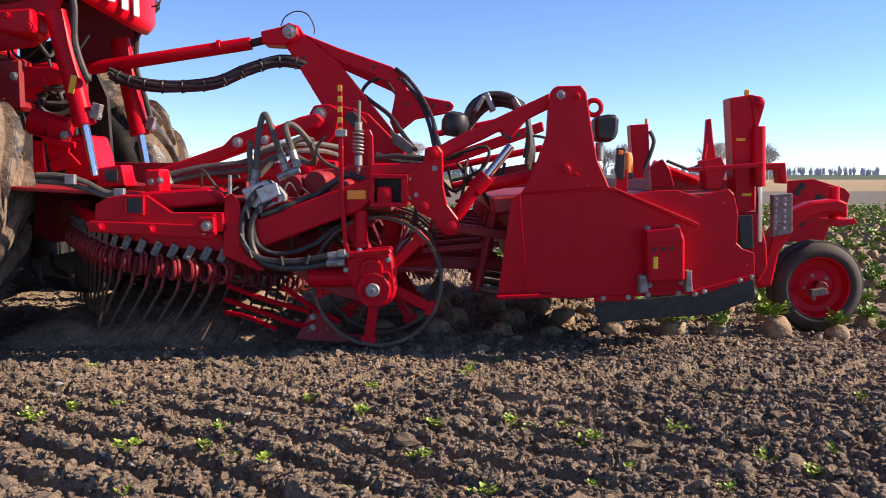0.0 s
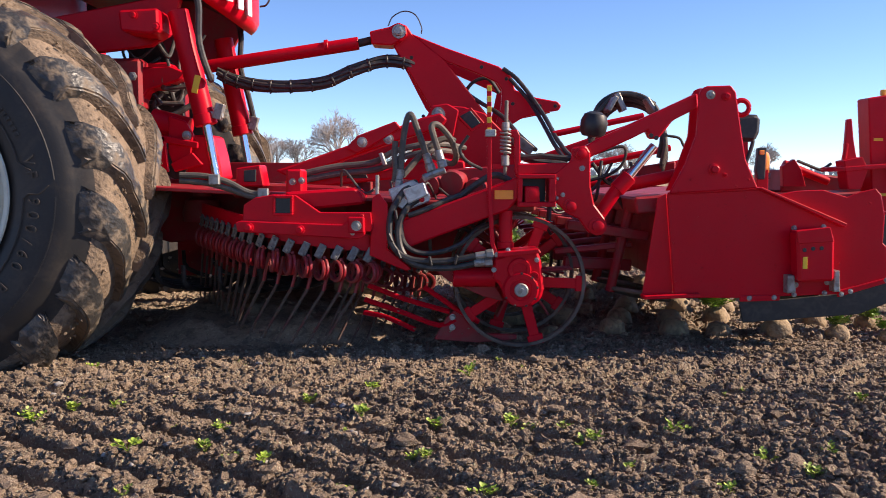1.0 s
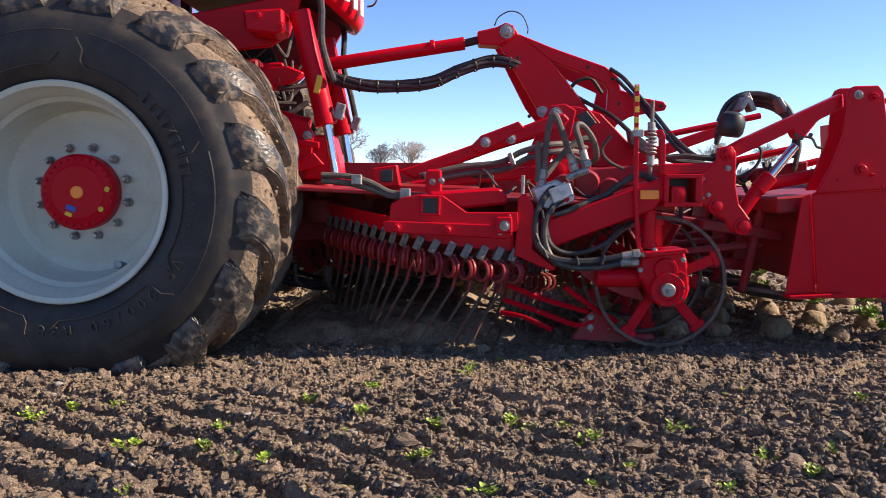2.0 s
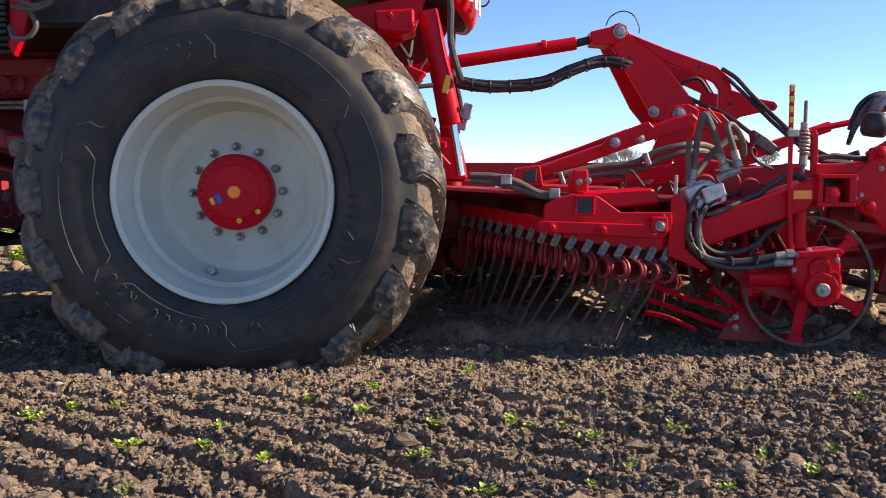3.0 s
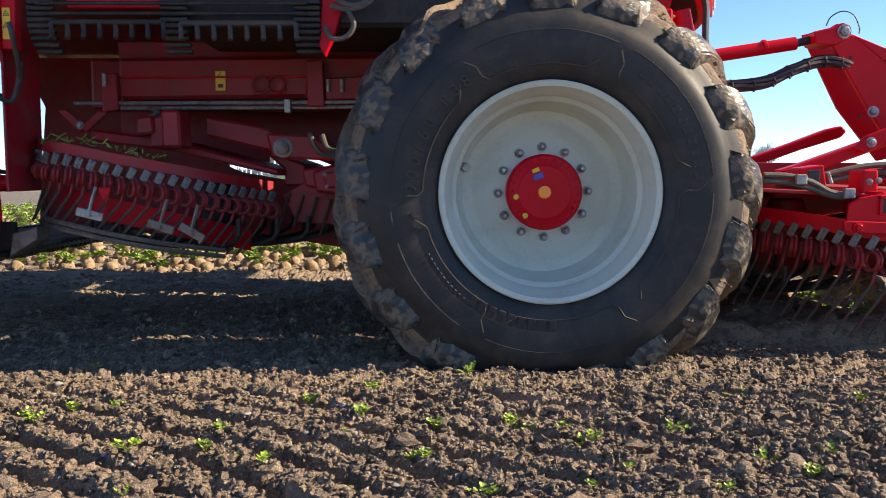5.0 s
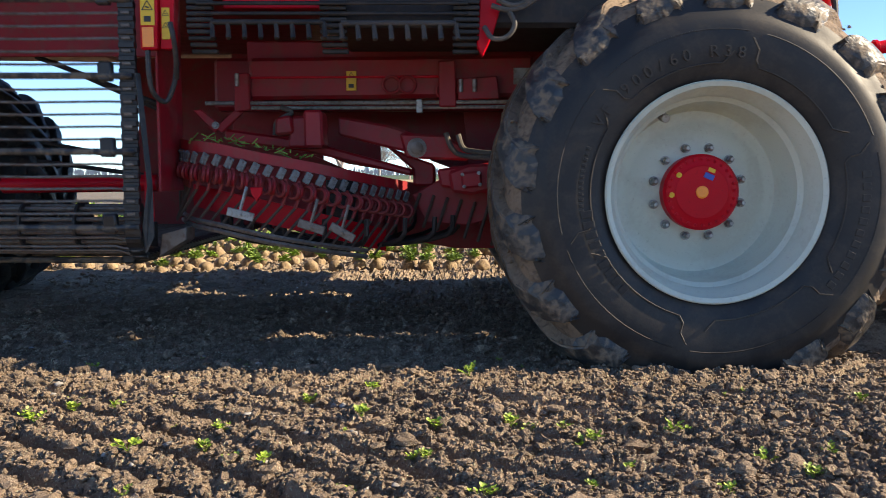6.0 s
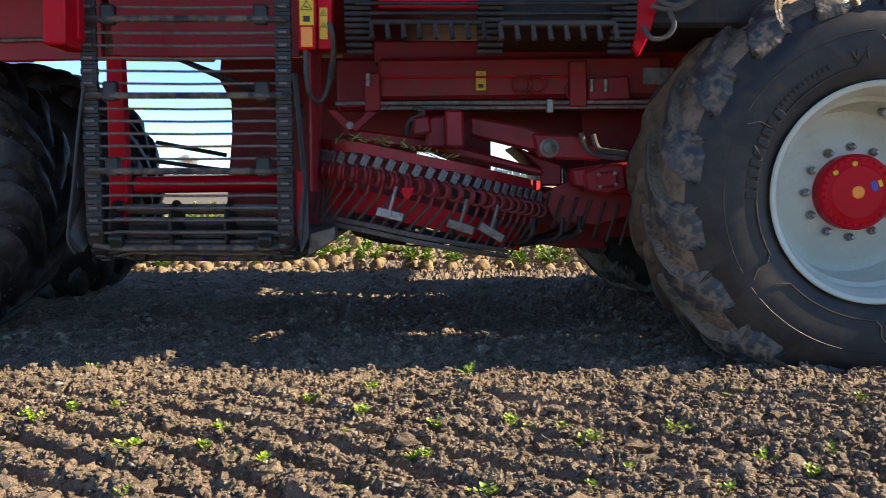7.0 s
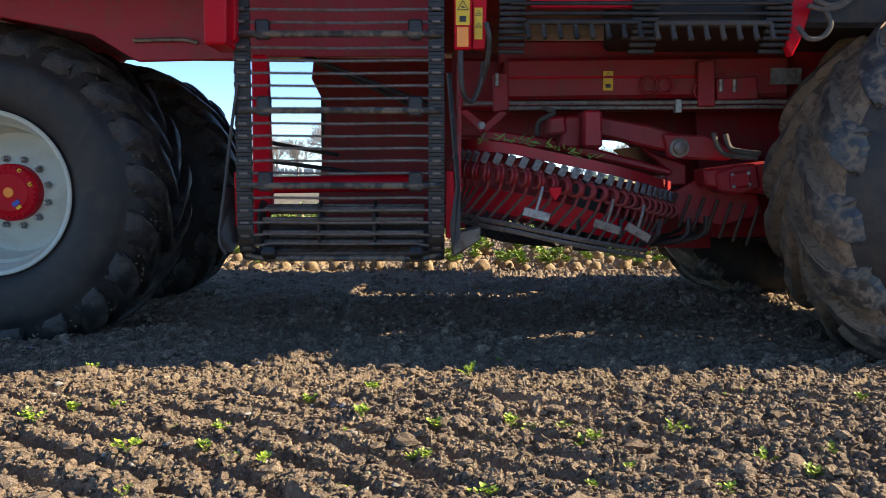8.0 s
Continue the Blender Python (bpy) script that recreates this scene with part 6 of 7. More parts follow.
# ---- loose soil pushed up under the cleaning rotors ----
def soil_bank():
    gx, gy = np.meshgrid(np.arange(0.45, 2.5, 0.022), np.arange(4.12, 6.9, 0.03), indexing="ij")
    e = smooth(0.45, 1.0, gx) * (1 - smooth(1.7, 2.5, gx)) * smooth(4.12, 4.5, gy) * (1 - smooth(6.6, 6.9, gy))
    d, v = cells(gx * 11, gy * 11, 61)
    gz = -0.05 + e * (0.17 + 0.08 * vnoise(gx * 3, gy * 3, 62)) + 0.05 * e * np.sqrt(np.clip(1 - d * d * 1.3, 0, 1)) * v + 0.02 * vnoise(gx * 40, gy * 40, 63)
    n, m = gx.shape
    i = np.arange(n * m).reshape(n, m)
    q = np.stack([i[:-1, :-1], i[1:, :-1], i[1:, 1:], i[:-1, 1:]], -1).reshape(-1, 4)
    ob = new("soil_bank", mesh_from("soil_bank", np.stack([gx, gy, gz], -1).reshape(-1, 3), q, CLOD, True))
    ob.parent = harvester
    ob["label"] = "loose dark soil pushed along under the rotors"
    rng = np.random.default_rng(12)
    n = 900
    x, y = rng.uniform(0.3, 2.6, n), rng.uniform(4.0, 5.2, n)
    z = 0.03 + 0.42 * rng.random(n) ** 2.2
    v, f = lumps(x, y, z, 0.002 + 0.010 * rng.random(n) ** 3, rng, 1)
    ob = new("flying_soil", mesh_from("flying_soil", v, f, CLOD))
    ob.parent = harvester
    tagged(ob, "crumbs of soil thrown about by the rotors", kind="stuff")


soil_bank()

# gearbox, motor and cables behind the boom
gb = [(2.267, 0.84), (2.383, 0.855), (2.498, 0.826), (2.526, 0.754)]
for (x_, z_), r_ in zip(gb, (0.055, 0.06, 0.05, 0.045)):
    b_ = bmesh.new()
    add_lathe(b_, [(0, 0), (0, r_), (0.03, r_ * 1.1), (0.05, r_ * 1.1), (0.05, r_ * 0.8), (0.2, r_ * 0.8), (0.2, 0)], (x_, 4.3, z_), (0.25, 1, 0.1), 22)
    obj("drive_flange", b_, RED_DUSTY_SHADED, harvester, "dusty red drive flange", True)
random.seed(31)
for i in range(12):
    p0 = Vector((1.9 + 0.06 * i, random.uniform(4.14, 4.3), random.uniform(0.66, 0.84)))
    q0 = p0 + Vector((random.uniform(-0.2, 0.2), random.uniform(-0.05, 0.1), random.uniform(-0.18, 0.1)))
    hose("thin_cable", [p0, p0.lerp(q0, 0.4) + Vector((0, -0.04, -0.06)), q0, q0 + Vector((random.uniform(-0.1, 0.1), 0.05, -0.08))], random.uniform(0.005, 0.012), HOSE if i % 3 else HOSE_DUSTY, harvester)
for i in range(12):
    p0 = Vector((2.75 + 0.05 * i, random.uniform(4.3, 4.7), random.uniform(0.8, 1.0)))
    q0 = p0 + Vector((random.uniform(-0.1, 0.3), random.uniform(-0.1, 0.2), random.uniform(-0.25, 0.05)))
    hose("thin_cable", [p0, p0.lerp(q0, 0.5) + Vector((0, -0.03, -0.08)), q0], random.uniform(0.006, 0.013), HOSE, harvester)
# strap ties on the long hoses
for p_ in [(2.097, 3.95, 0.61), (2.137, 3.94, 0.532), (2.283, 3.93, 0.501), (2.401, 3.93, 0.506), (2.123, 3.96, 0.715)]:
    box("hose_tie", (p_[0], p_[1], p_[2]), (0.012, 0.05, 0.045), BLACK, harvester, rot=(0, random.uniform(-40, 40), 0))
# plate added between the wheels, over the axle, to stop sun leaking through
box("axle_shield", (0.42, 5.45, 0.86), (0.03, 1.9, 1.0), DARK, harvester, "dark plate added to stop sun under the machine", bev=0.006)

for i in range(5):
    off = 0.02 * i
    hose("arch_hose", [(p[0] + 0.006 * i, p[1] + off, p[2] - 0.013 * i) for p in [(3.112, 4.55, 1.113), (3.154, 4.55, 1.211), (3.219, 4.55, 1.29), (3.291, 4.55, 1.326), (3.371, 4.5, 1.31), (3.431, 4.45, 1.259), (3.462, 4.4, 1.172), (3.47, 4.35, 1.055), (3.453, 4.35, 0.955)]], 0.013, HOSE if i % 2 else HOSE_DUSTY, harvester, "arched hydraulic hose")
for p_ in [(3.217, 1.275), (3.415, 1.269)]:
    box("hose_saddle", (p_[0], 4.5, p_[1] - 0.01), (0.022, 0.14, 0.085), STEEL, harvester, rot=(0, 30 if p_[0] < 3.25 else -35, 0))
# bolts and welded lugs on the big plates
for p_ in [(3.414, 0.735), (3.426, 0.581), (3.438, 0.394), (3.757, 0.793), (4.339, 0.766), (4.454, 0.474)]:
    bolt((p_[0], 3.984, p_[1]), 0.007, shield, RED)
for p_ in [(3.489, 0.877), (3.756, 0.877), (3.698, 0.846), (3.437, 0.825)]:
    bolt((p_[0], 3.954, p_[1]), 0.007, tower, RED)

# carrier bar and end block, hitch side plate, slots
cbar = plate("carrier_bar", [(1.383, 0.68), (1.407, 0.688), (1.876, 0.67), (1.927, 0.696), (1.979, 0.701), (1.981, 0.623), (1.955, 0.604), (1.394, 0.636)], 3.915, 3.938, RED, harvester, "red flat carrier bar", 0.004)
plate("end_block", [(1.904, 0.707), (1.979, 0.707), (1.981, 0.631), (1.905, 0.631)], 3.895, 3.915, RED, cbar, bev=0.006)
pin(cbar, (1.944, 0.666), 3.895, 0.018, STEEL)
p_ = (1.924, 0.632)
bolt((p_[0], 3.914, p_[1]), 0.010, cbar)
for p_ in [(1.447, 0.657), (1.681, 0.647)]:
    pin(cbar, p_, 3.915, 0.015, RED)
hplate = plate("hitch_side_plate", [(2.237, 1.219), (2.281, 1.297), (2.366, 1.31), (2.433, 1.271), (2.404, 1.127), (2.308, 1.022), (2.245, 0.891), (2.193, 0.838), (2.127, 0.831), (2.086, 0.871), (2.098, 0.937), (2.156, 1.022)], 4.97, 5.0, RED, harvester, "red hitch side plate with two pins", 0.006)
for p_ in [(2.314, 1.249), (2.138, 0.884)]:
    pin(hplate, p_, 4.97, 0.03, STEEL)
# slots are black strips on the arm, for the shade inside them
for seg in ([(1.827, 0.901), (1.929, 0.901), (1.936, 0.88), (1.821, 0.88)], [(1.61, 0.898), (1.749, 0.898), (1.737, 0.88), (1.598, 0.877)]):
    plate("slot", seg, 4.594, 4.599, BLACK, lower_arm)
rib_ = plate("arm_pad", [(1.804, 1.046), (1.871, 1.114), (2.08, 1.193), (2.111, 1.157), (1.928, 1.046), (1.866, 1.015)], 4.72, 4.75, RED, harvester, "red welded arm pad", 0.006)
pin(rib_, (1.896, 1.077), 4.72, 0.022, STEEL)
for (a_, b2_) in ([(2.26, 4.05, 0.999), (2.284, 4.05, 0.925)], [(2.317, 4.03, 1.015), (2.341, 4.03, 0.935)], [(2.14, 4.06, 0.925), (2.13, 4.06, 0.871)]):
    fitting(a_, Vector(b2_) - Vector(a_), harvester)
el_ = [(2.249, 4.03, 0.882), (2.295, 4.04, 0.903), (2.349, 4.03, 0.922)]
hose("hydraulic_hose", [(2.115, 4.06, 1.058), (2.111, 4.06, 0.991), (2.116, 4.06, 0.925), (2.109, 4.06, 0.866)], 0.014, HOSE_DUSTY, harvester, "grey dusty hydraulic hose")
b_ = bmesh.new()
add_tube(b_, spline(el_, 3), 0.018, 8)
obj("pipe_elbow", b_, STEEL, harvester, "steel pipe elbow", True)

plate("rotor_back_wall", [(0.55, 0.22), (2.75, 0.22), (2.75, 0.80), (2.3, 0.98), (0.55, 0.98)], 5.72, 5.74, RED_DUSTY_SHADED, harvester, "dusty red wall behind the rotors", 0.004)
# added deck, reaches forward far enough to shade the soil below the tines
plate("deck_plate", [(0.6, 0.84), (2.75, 0.73), (2.75, 0.75), (0.6, 0.86)], 4.14, 5.7, RED_DUSTY_SHADED, harvester, "dusty red deck added over the rotors to shade the soil", 0.004)
for x_ in (1.0, 1.45, 1.9):
    b_ = bmesh.new()
    add_lathe(b_, [(0, 0), (0, 0.10), (0.05, 0.11), (0.12, 0.09), (0.14, 0.05), (0.22, 0.05), (0.22, 0)], (x_, 4.75, 0.64), (0, 0, 1), 22)
    obj("rotor_drive", b_, RED_DUSTY_SHADED, harvester, "dusty red rotor drive housing", True)


# ---- chassis between the wheels and the front ----
body = new("upper_body")
body.parent = harvester
body["label"] = "large red upper body with bunker"
box("bunker_side", (-2.6, 4.35, 2.75), (4.6, 0.06, 1.9), RED, body, bev=0.02)
box("bunker_side", (-2.6, 6.75, 2.75), (4.6, 0.06, 1.9), RED, body, bev=0.02)
box("bunker_floor", (-2.6, 5.55, 1.82), (4.6, 2.34, 0.06), RED_DUSTY_SHADED, body, bev=0.01)
box("bunker_front", (-0.3, 5.55, 2.75), (0.06, 2.34, 1.9), RED, body, bev=0.02)
box("bunker_rear", (-4.9, 5.55, 2.6), (0.06, 2.34, 1.6), RED, body, bev=0.02)
box("engine_hood", (-5.6, 5.5, 2.5), (1.3, 2.3, 1.5), RED, body, bev=0.06)
# three unseen slabs added above the view to keep sky light off the side
box("bunker_overhang", (-2.6, 3.95, 2.44), (4.6, 0.86, 0.08), RED_DUSTY_SHADED, body, bev=0.02)
box("bunker_skirt", (-1.37, 4.02, 1.93), (2.14, 0.62, 0.06), RED_DUSTY_SHADED, body, bev=0.02)
box("rear_skirt", (-4.55, 3.98, 1.95), (1.9, 0.84, 0.06), RED_DUSTY_SHADED, body, bev=0.02)
# unseen box, added so that the body's shadow reaches further across the field
box("unloading_belt", (-1.4, 7.22, 2.9), (7.4, 0.95, 0.5), DARK, body, "unseen dark box on the far side, added to widen the shadow", bev=0.05)
# plate added to block sun that would pass under the bunker floor
box("engine_bulkhead", (-0.36, 5.45, 1.40), (0.05, 1.75, 1.15), DARK, body, "dark plate added behind the axle to block sun", bev=0.01)
cab = new("cab")
cab.parent = harvester
cab["label"] = "driver's cab with red lower cowl"
box("cab_floor", (0.42, 5.45, 2.12), (1.1, 1.8, 0.1), DARK, cab, bev=0.03)
box("cab_roof", (0.45, 5.45, 3.75), (1.5, 2.0, 0.14), RED, cab, bev=0.05)
for x_, y_ in ((-0.2, 4.6), (0.9, 4.9), (-0.2, 6.3), (0.9, 6.0)):
    box("cab_post", (x_, y_, 2.9), (0.07, 0.07, 1.7), DARK, cab, bev=0.015)
# cowl under the windscreen, bent round the front
b_ = bmesh.new()
rings_ = []
xr_, xl_ = 1.161, 1.15
for zz, inset in ((2.35, 0.02), (2.05, 0.0), (1.86, 0.0), (1.82, 0.02), (1.79, 0.05)):
    ring = []
    for i in range(25):
        a = math.pi * (i / 24 - 0.5)
        ring.append(b_.verts.new((xr_ - xl_ - inset + xl_ * math.cos(a) ** 0.7, 5.45 + (0.98 - inset) * math.sin(a), zz + 0.58 * (1 - math.cos(a)))))
    rings_.append(ring)
for A, B in zip(rings_, rings_[1:]):
    for i in range(24):
        b_.faces.new((A[i], A[i + 1], B[i + 1], B[i]))
bmesh.ops.recalc_face_normals(b_, faces=b_.faces)
cowl = obj("cowl", b_, RED, cab, "curved red cowl with white lettering bars", True)
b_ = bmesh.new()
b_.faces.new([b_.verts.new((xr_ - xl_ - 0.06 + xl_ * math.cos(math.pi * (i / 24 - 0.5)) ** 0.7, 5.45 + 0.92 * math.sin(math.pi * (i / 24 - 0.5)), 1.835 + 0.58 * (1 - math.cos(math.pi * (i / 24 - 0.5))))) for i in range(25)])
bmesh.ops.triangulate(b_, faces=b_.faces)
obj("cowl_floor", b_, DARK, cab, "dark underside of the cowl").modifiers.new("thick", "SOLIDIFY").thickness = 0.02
md = cowl.modifiers.new("thick", "SOLIDIFY")
md.thickness = 0.03
for i in range(9):
    a = math.pi * ((3.0 + i * 0.95) / 24 - 0.5)
    x_ = xr_ - xl_ + xl_ * math.cos(a) ** 0.7
    t_ = math.degrees(math.atan2(0.98 * math.cos(a), -xl_ * 0.7 * math.cos(a) ** -0.3 * math.sin(a)))
    box("lettering_bar", (x_ + 0.02, 5.45 + 1.0 * math.sin(a), 1.90 + 0.58 * (1 - math.cos(a))), (0.06, 0.012, 0.11), WHITE, cab, "white lettering bar", (0, 0, t_), 0.004)
b_ = bmesh.new()
lp = [(1.113, 5.5, 1.783), (1.155, 5.5, 1.755)]
add_lathe(b_, [(-0.05, 0.02), (0, 0.075), (0.05, 0.07), (0.07, 0.03), (0.07, 0)], (lp[1][0] - 0.02, 5.3, lp[1][1] + 0.02), (0.7, -0.3, -0.55), 20)
obj("head_lamp", b_, GLASS, cab, "clear head lamp under the cowl", True)
hose("mirror_wire", [(1.182, 5.5, 1.959), (1.218, 5.5, 1.966), (1.241, 5.5, 2.001), (1.228, 5.5, 2.043)], 0.006, HOSE, cab)

front = new("front_chassis")
front.parent = harvester
front["label"] = "red front chassis with ram mounts"
plate("front_wall", [(0.442, 2.35), (0.98, 2.35), (0.98, 1.875), (0.859, 1.658), (0.736, 1.673), (0.656, 1.59), (0.425, 1.59)], 5.9, 5.93, RED_DUSTY_SHADED, front, bev=0.006)
plate("chassis_plate", [(0.121, 1.796), (0.785, 1.922), (0.856, 1.922), (0.779, 1.695), (0.673, 1.632), (0.29, 1.587), (0.1, 1.67)], 4.95, 5.0, RED, front, bev=0.008)
plate("ram_mount", [(0.573, 1.79), (0.79, 1.803), (0.793, 1.681), (0.743, 1.663), (0.582, 1.681)], 4.72, 4.95, RED, front, bev=0.012)
for p_ in [(0.659, 1.763), (0.779, 1.703)]:
    bolt((p_[0], 4.718, p_[1]), 0.022, front, RED)
plate("anchor_arm", [(0.561, 1.517), (0.758, 1.53), (0.855, 1.491), (0.815, 1.446), (0.629, 1.387), (0.588, 1.323), (0.518, 1.387), (0.481, 1.549)], 5.0, 5.12, RED, front, bev=0.01)
pin(front, (0.55, 1.465), 4.998, 0.03, STEEL)
at_ = [(0.684, 4.9, 1.203), (0.892, 4.9, 1.148)]
rod("axle_tube", at_[0], at_[1], 0.075, RED, front, seg=28)
plate("axle_plate", [(0.798, 1.231), (0.892, 1.2), (0.938, 1.12), (0.918, 0.961), (0.828, 0.929), (0.792, 1.025)], 4.82, 4.86, RED, front, bev=0.008)
pin(front, (0.902, 1.119), 4.82, 0.02, STEEL)
plate("step_block", [(0.898, 1.01), (0.924, 1.123), (1.037, 1.123), (1.067, 1.01), (1.089, 0.872), (0.869, 0.872)], 4.85, 5.1, RED, front, bev=0.012)
for seg in ([(0.728, 1.127), (0.969, 1.082), (0.967, 1.044), (0.726, 1.089)], [(0.81, 0.961), (0.935, 1.025), (0.996, 0.955), (0.834, 0.914)], [(0.728, 1.124), (0.785, 1.114), (0.802, 0.914), (0.725, 0.914)]):
    plate("hitch_bar", seg, 4.80, 4.818, RED, front, bev=0.006)
plate("low_wall", [(0.676, 0.93), (0.772, 0.872), (1.226, 0.872), (1.289, 0.8), (1.219, 0.54), (0.761, 0.507), (0.648, 0.54)], 4.92, 5.0, RED_DUSTY_SHADED, front, bev=0.01)
for y_ in (5.45, 6.0):
    plate("frame_rib", [(0.36, 1.709), (0.564, 1.742), (0.691, 1.441), (0.712, 0.932), (0.64, 0.829), (0.33, 0.829)], y_, y_ + 0.04, DARK, front, bev=0.006)
random.seed(9)
for i in range(14):
    p0 = Vector((0.45 + random.uniform(0, 0.3), random.uniform(5.0, 5.3), random.uniform(1.35, 1.75)))
    hose("engine_hose", [p0, p0 + Vector((random.uniform(-0.1, 0.1), 0, -0.08)), p0 + Vector((random.uniform(0, 0.15), 0.05, random.uniform(-0.2, 0.05))), p0 + Vector((random.uniform(0.05, 0.2), 0.1, random.uniform(-0.1, 0.15)))], random.uniform(0.008, 0.018), HOSE, front)
plate("axle_case", [(-0.25, 0.62), (0.25, 0.62), (0.28, 1.05), (-0.28, 1.05)], 4.75, 6.15, DARK, harvester, "dark front axle case", 0.03)
box("frame_rail", (-0.95, 5.05, 1.42), (3.1, 0.14, 0.30), RED_DUSTY_SHADED, harvester, "red chassis frame rail", bev=0.02)
box("frame_rail", (-0.95, 5.85, 1.42), (3.1, 0.14, 0.30), RED_DUSTY_SHADED, harvester, "red chassis frame rail", bev=0.02)
plate("rear_axle", [(-5.1, 0.66), (-4.74, 0.66), (-4.74, 0.94), (-5.1, 0.94)], 5.2, 5.7, DARK, harvester, "dark rear axle", 0.03)

# ---- cleaning section in front of the elevator ----
# beam, brackets and links take the darker red for the shade under the body
cross_tube = plate("main_beam", [(-2.241, 1.535), (-0.682, 1.553), (-0.674, 1.326), (-2.239, 1.308)], 4.72, 4.98, RED_DUSTY_SHADED, harvester, "dusty red hollow main side beam, darkened for shade", 0.02)
plate("beam_ledge", [(-2.242, 1.433), (-1.185, 1.44), (-1.185, 1.427), (-2.242, 1.421)], 4.708, 4.722, RED, cross_tube)
plate("beam_upper", [(-2.266, 1.639), (-0.608, 1.639), (-0.604, 1.529), (-2.265, 1.51)], 4.80, 4.95, RED_DUSTY_SHADED, cross_tube, bev=0.01)
for seg in ([(-1.202, 1.51), (-1.11, 1.516), (-1.103, 1.267), (-1.196, 1.267)], [(-2.308, 1.443), (-2.228, 1.449), (-2.221, 1.248), (-2.307, 1.236)], [(-1.098, 1.419), (-0.883, 1.431), (-0.87, 1.309), (-1.095, 1.303)]):
    plate("bracket", seg, 4.66, 4.72, RED_DUSTY_SHADED, cross_tube, bev=0.006)
for p_ in [(-1.08, 1.383), (-1.006, 1.383), (-2.287, 1.414)]:
    rod("stud", (p_[0], 4.65, p_[1] - 0.04), (p_[0], 4.65, p_[1] + 0.03), 0.012, STEEL, cross_tube)
ey = [(-1.456, 1.387), (-1.37, 1.387), (-1.167, 1.356)]
for x_, z_ in ey:
    eye_ring("loop_handle", (x_, 4.69, z_), 0.045, 0.008, RED_DUSTY_SHADED, cross_tube)
p_ = (-1.677, 1.41)
lab = box("warning_label", (p_[0], 4.712, p_[1]), (0.055, 0.004, 0.105), YELLOW, cross_tube, "yellow warning label with black signs", bev=0.001)
p_ = (-0.706, 1.436)
box("type_plate", (p_[0], 4.715, p_[1]), (0.17, 0.004, 0.09), STEEL, cross_tube, "blank metal type plate", bev=0.001)
for seg in ([(-2.468, 4.68, 1.286), (-1.546, 4.68, 1.29), (-0.686, 4.68, 1.296)], [(-2.283, 4.7, 1.261), (-1.542, 4.7, 1.264), (-0.677, 4.7, 1.27)]):
    b_ = bmesh.new()
    add_tube(b_, spline(seg, 3), 0.011, 8)
    obj("oil_pipe", b_, STEEL, harvester, "steel oil pipe", True)
plate("pipe_clamp", [(-1.322, 1.306), (-1.288, 1.306), (-1.286, 1.233), (-1.32, 1.233)], 4.65, 4.70, STEEL, harvester)
# scissor bracket
for seg in ([(-2.495, 1.237), (-2.453, 1.243), (-2.345, 1.154), (-2.381, 1.119)], [(-2.381, 1.148), (-2.277, 1.237), (-2.232, 1.225), (-2.345, 1.119)]):
    plate("scissor_link", seg, 4.53, 4.56, RED_DUSTY_SHADED, harvester, bev=0.005)
p_ = (-2.376, 1.159)
bolt((p_[0], 4.53, p_[1]), 0.018, harvester)
# rotor gear block
for seg, y0_, y1_ in (([(-2.035, 1.192), (-1.954, 1.203), (-1.941, 1.111), (-2.04, 1.1)], 4.4, 4.55), ([(-1.876, 1.222), (-1.784, 1.222), (-1.776, 1.035), (-1.873, 1.035)], 4.3, 4.5), ([(-1.954, 1.198), (-1.867, 1.203), (-1.865, 1.037), (-1.981, 1.037)], 4.42, 4.6), ([(-1.738, 1.211), (-1.471, 1.163), (-1.196, 1.079), (-1.2, 0.988), (-1.468, 1.043), (-1.737, 1.109)], 4.6, 4.72), ([(-2.349, 1.145), (-1.924, 1.085), (-1.344, 0.928), (-1.343, 0.892), (-1.923, 1.025), (-2.349, 1.079)], 4.6, 5.2), ([(-1.409, 1.121), (-1.167, 1.109), (-1.013, 1.019), (-1.042, 0.973), (-1.376, 0.988)], 4.58, 4.64), ([(-1.208, 0.928), (-0.859, 0.973), (-0.823, 0.791), (-1.006, 0.807), (-1.19, 0.837)], 4.5, 4.7), ([(-1.499, 1.064), (-1.361, 1.004), (-1.223, 0.958), (-1.22, 0.837), (-1.342, 0.837), (-1.344, 0.928)], 4.75, 5.5)):
    plate("rotor_carrier", seg, y0_, y1_, RED_DUSTY_SHADED, harvester, "dusty red rotor carrier casting", 0.012)
pin(harvester, (-1.316, 1.042), 4.58, 0.035, IRON, "pivot_bush")
motor_ = plate("rotor_motor", [(-1.15, 0.913), (-1.048, 0.952), (-0.934, 0.958), (-0.913, 0.823), (-1.021, 0.793), (-1.13, 0.808)], 4.47, 4.66, RED_DUSTY_SHADED, harvester, "dusty red hydraulic rotor motor", 0.015)
plate("motor_cap", [(-1.086, 0.91), (-0.979, 0.921), (-0.972, 0.838), (-1.073, 0.826)], 4.44, 4.468, RED_DUSTY_SHADED, motor_, bev=0.01)
for p_ in ((-1.075, 0.90), (-0.99, 0.908), (-0.984, 0.848), (-1.065, 0.838)):
    bolt((p_[0], 4.44, p_[1]), 0.009, motor_)
# added plate whose dim red takes the place of the dusty air here
plate("rotor_shield", [(-1.345, 0.791), (-1.193, 0.873), (-1.101, 0.837), (-0.855, 0.791), (-0.822, 0.684), (-1.036, 0.622), (-1.267, 0.638)], 4.68, 4.70, RED_DUSTY_SHADED, harvester, "dusty red plate standing in for dusty air below the motor", 0.006)
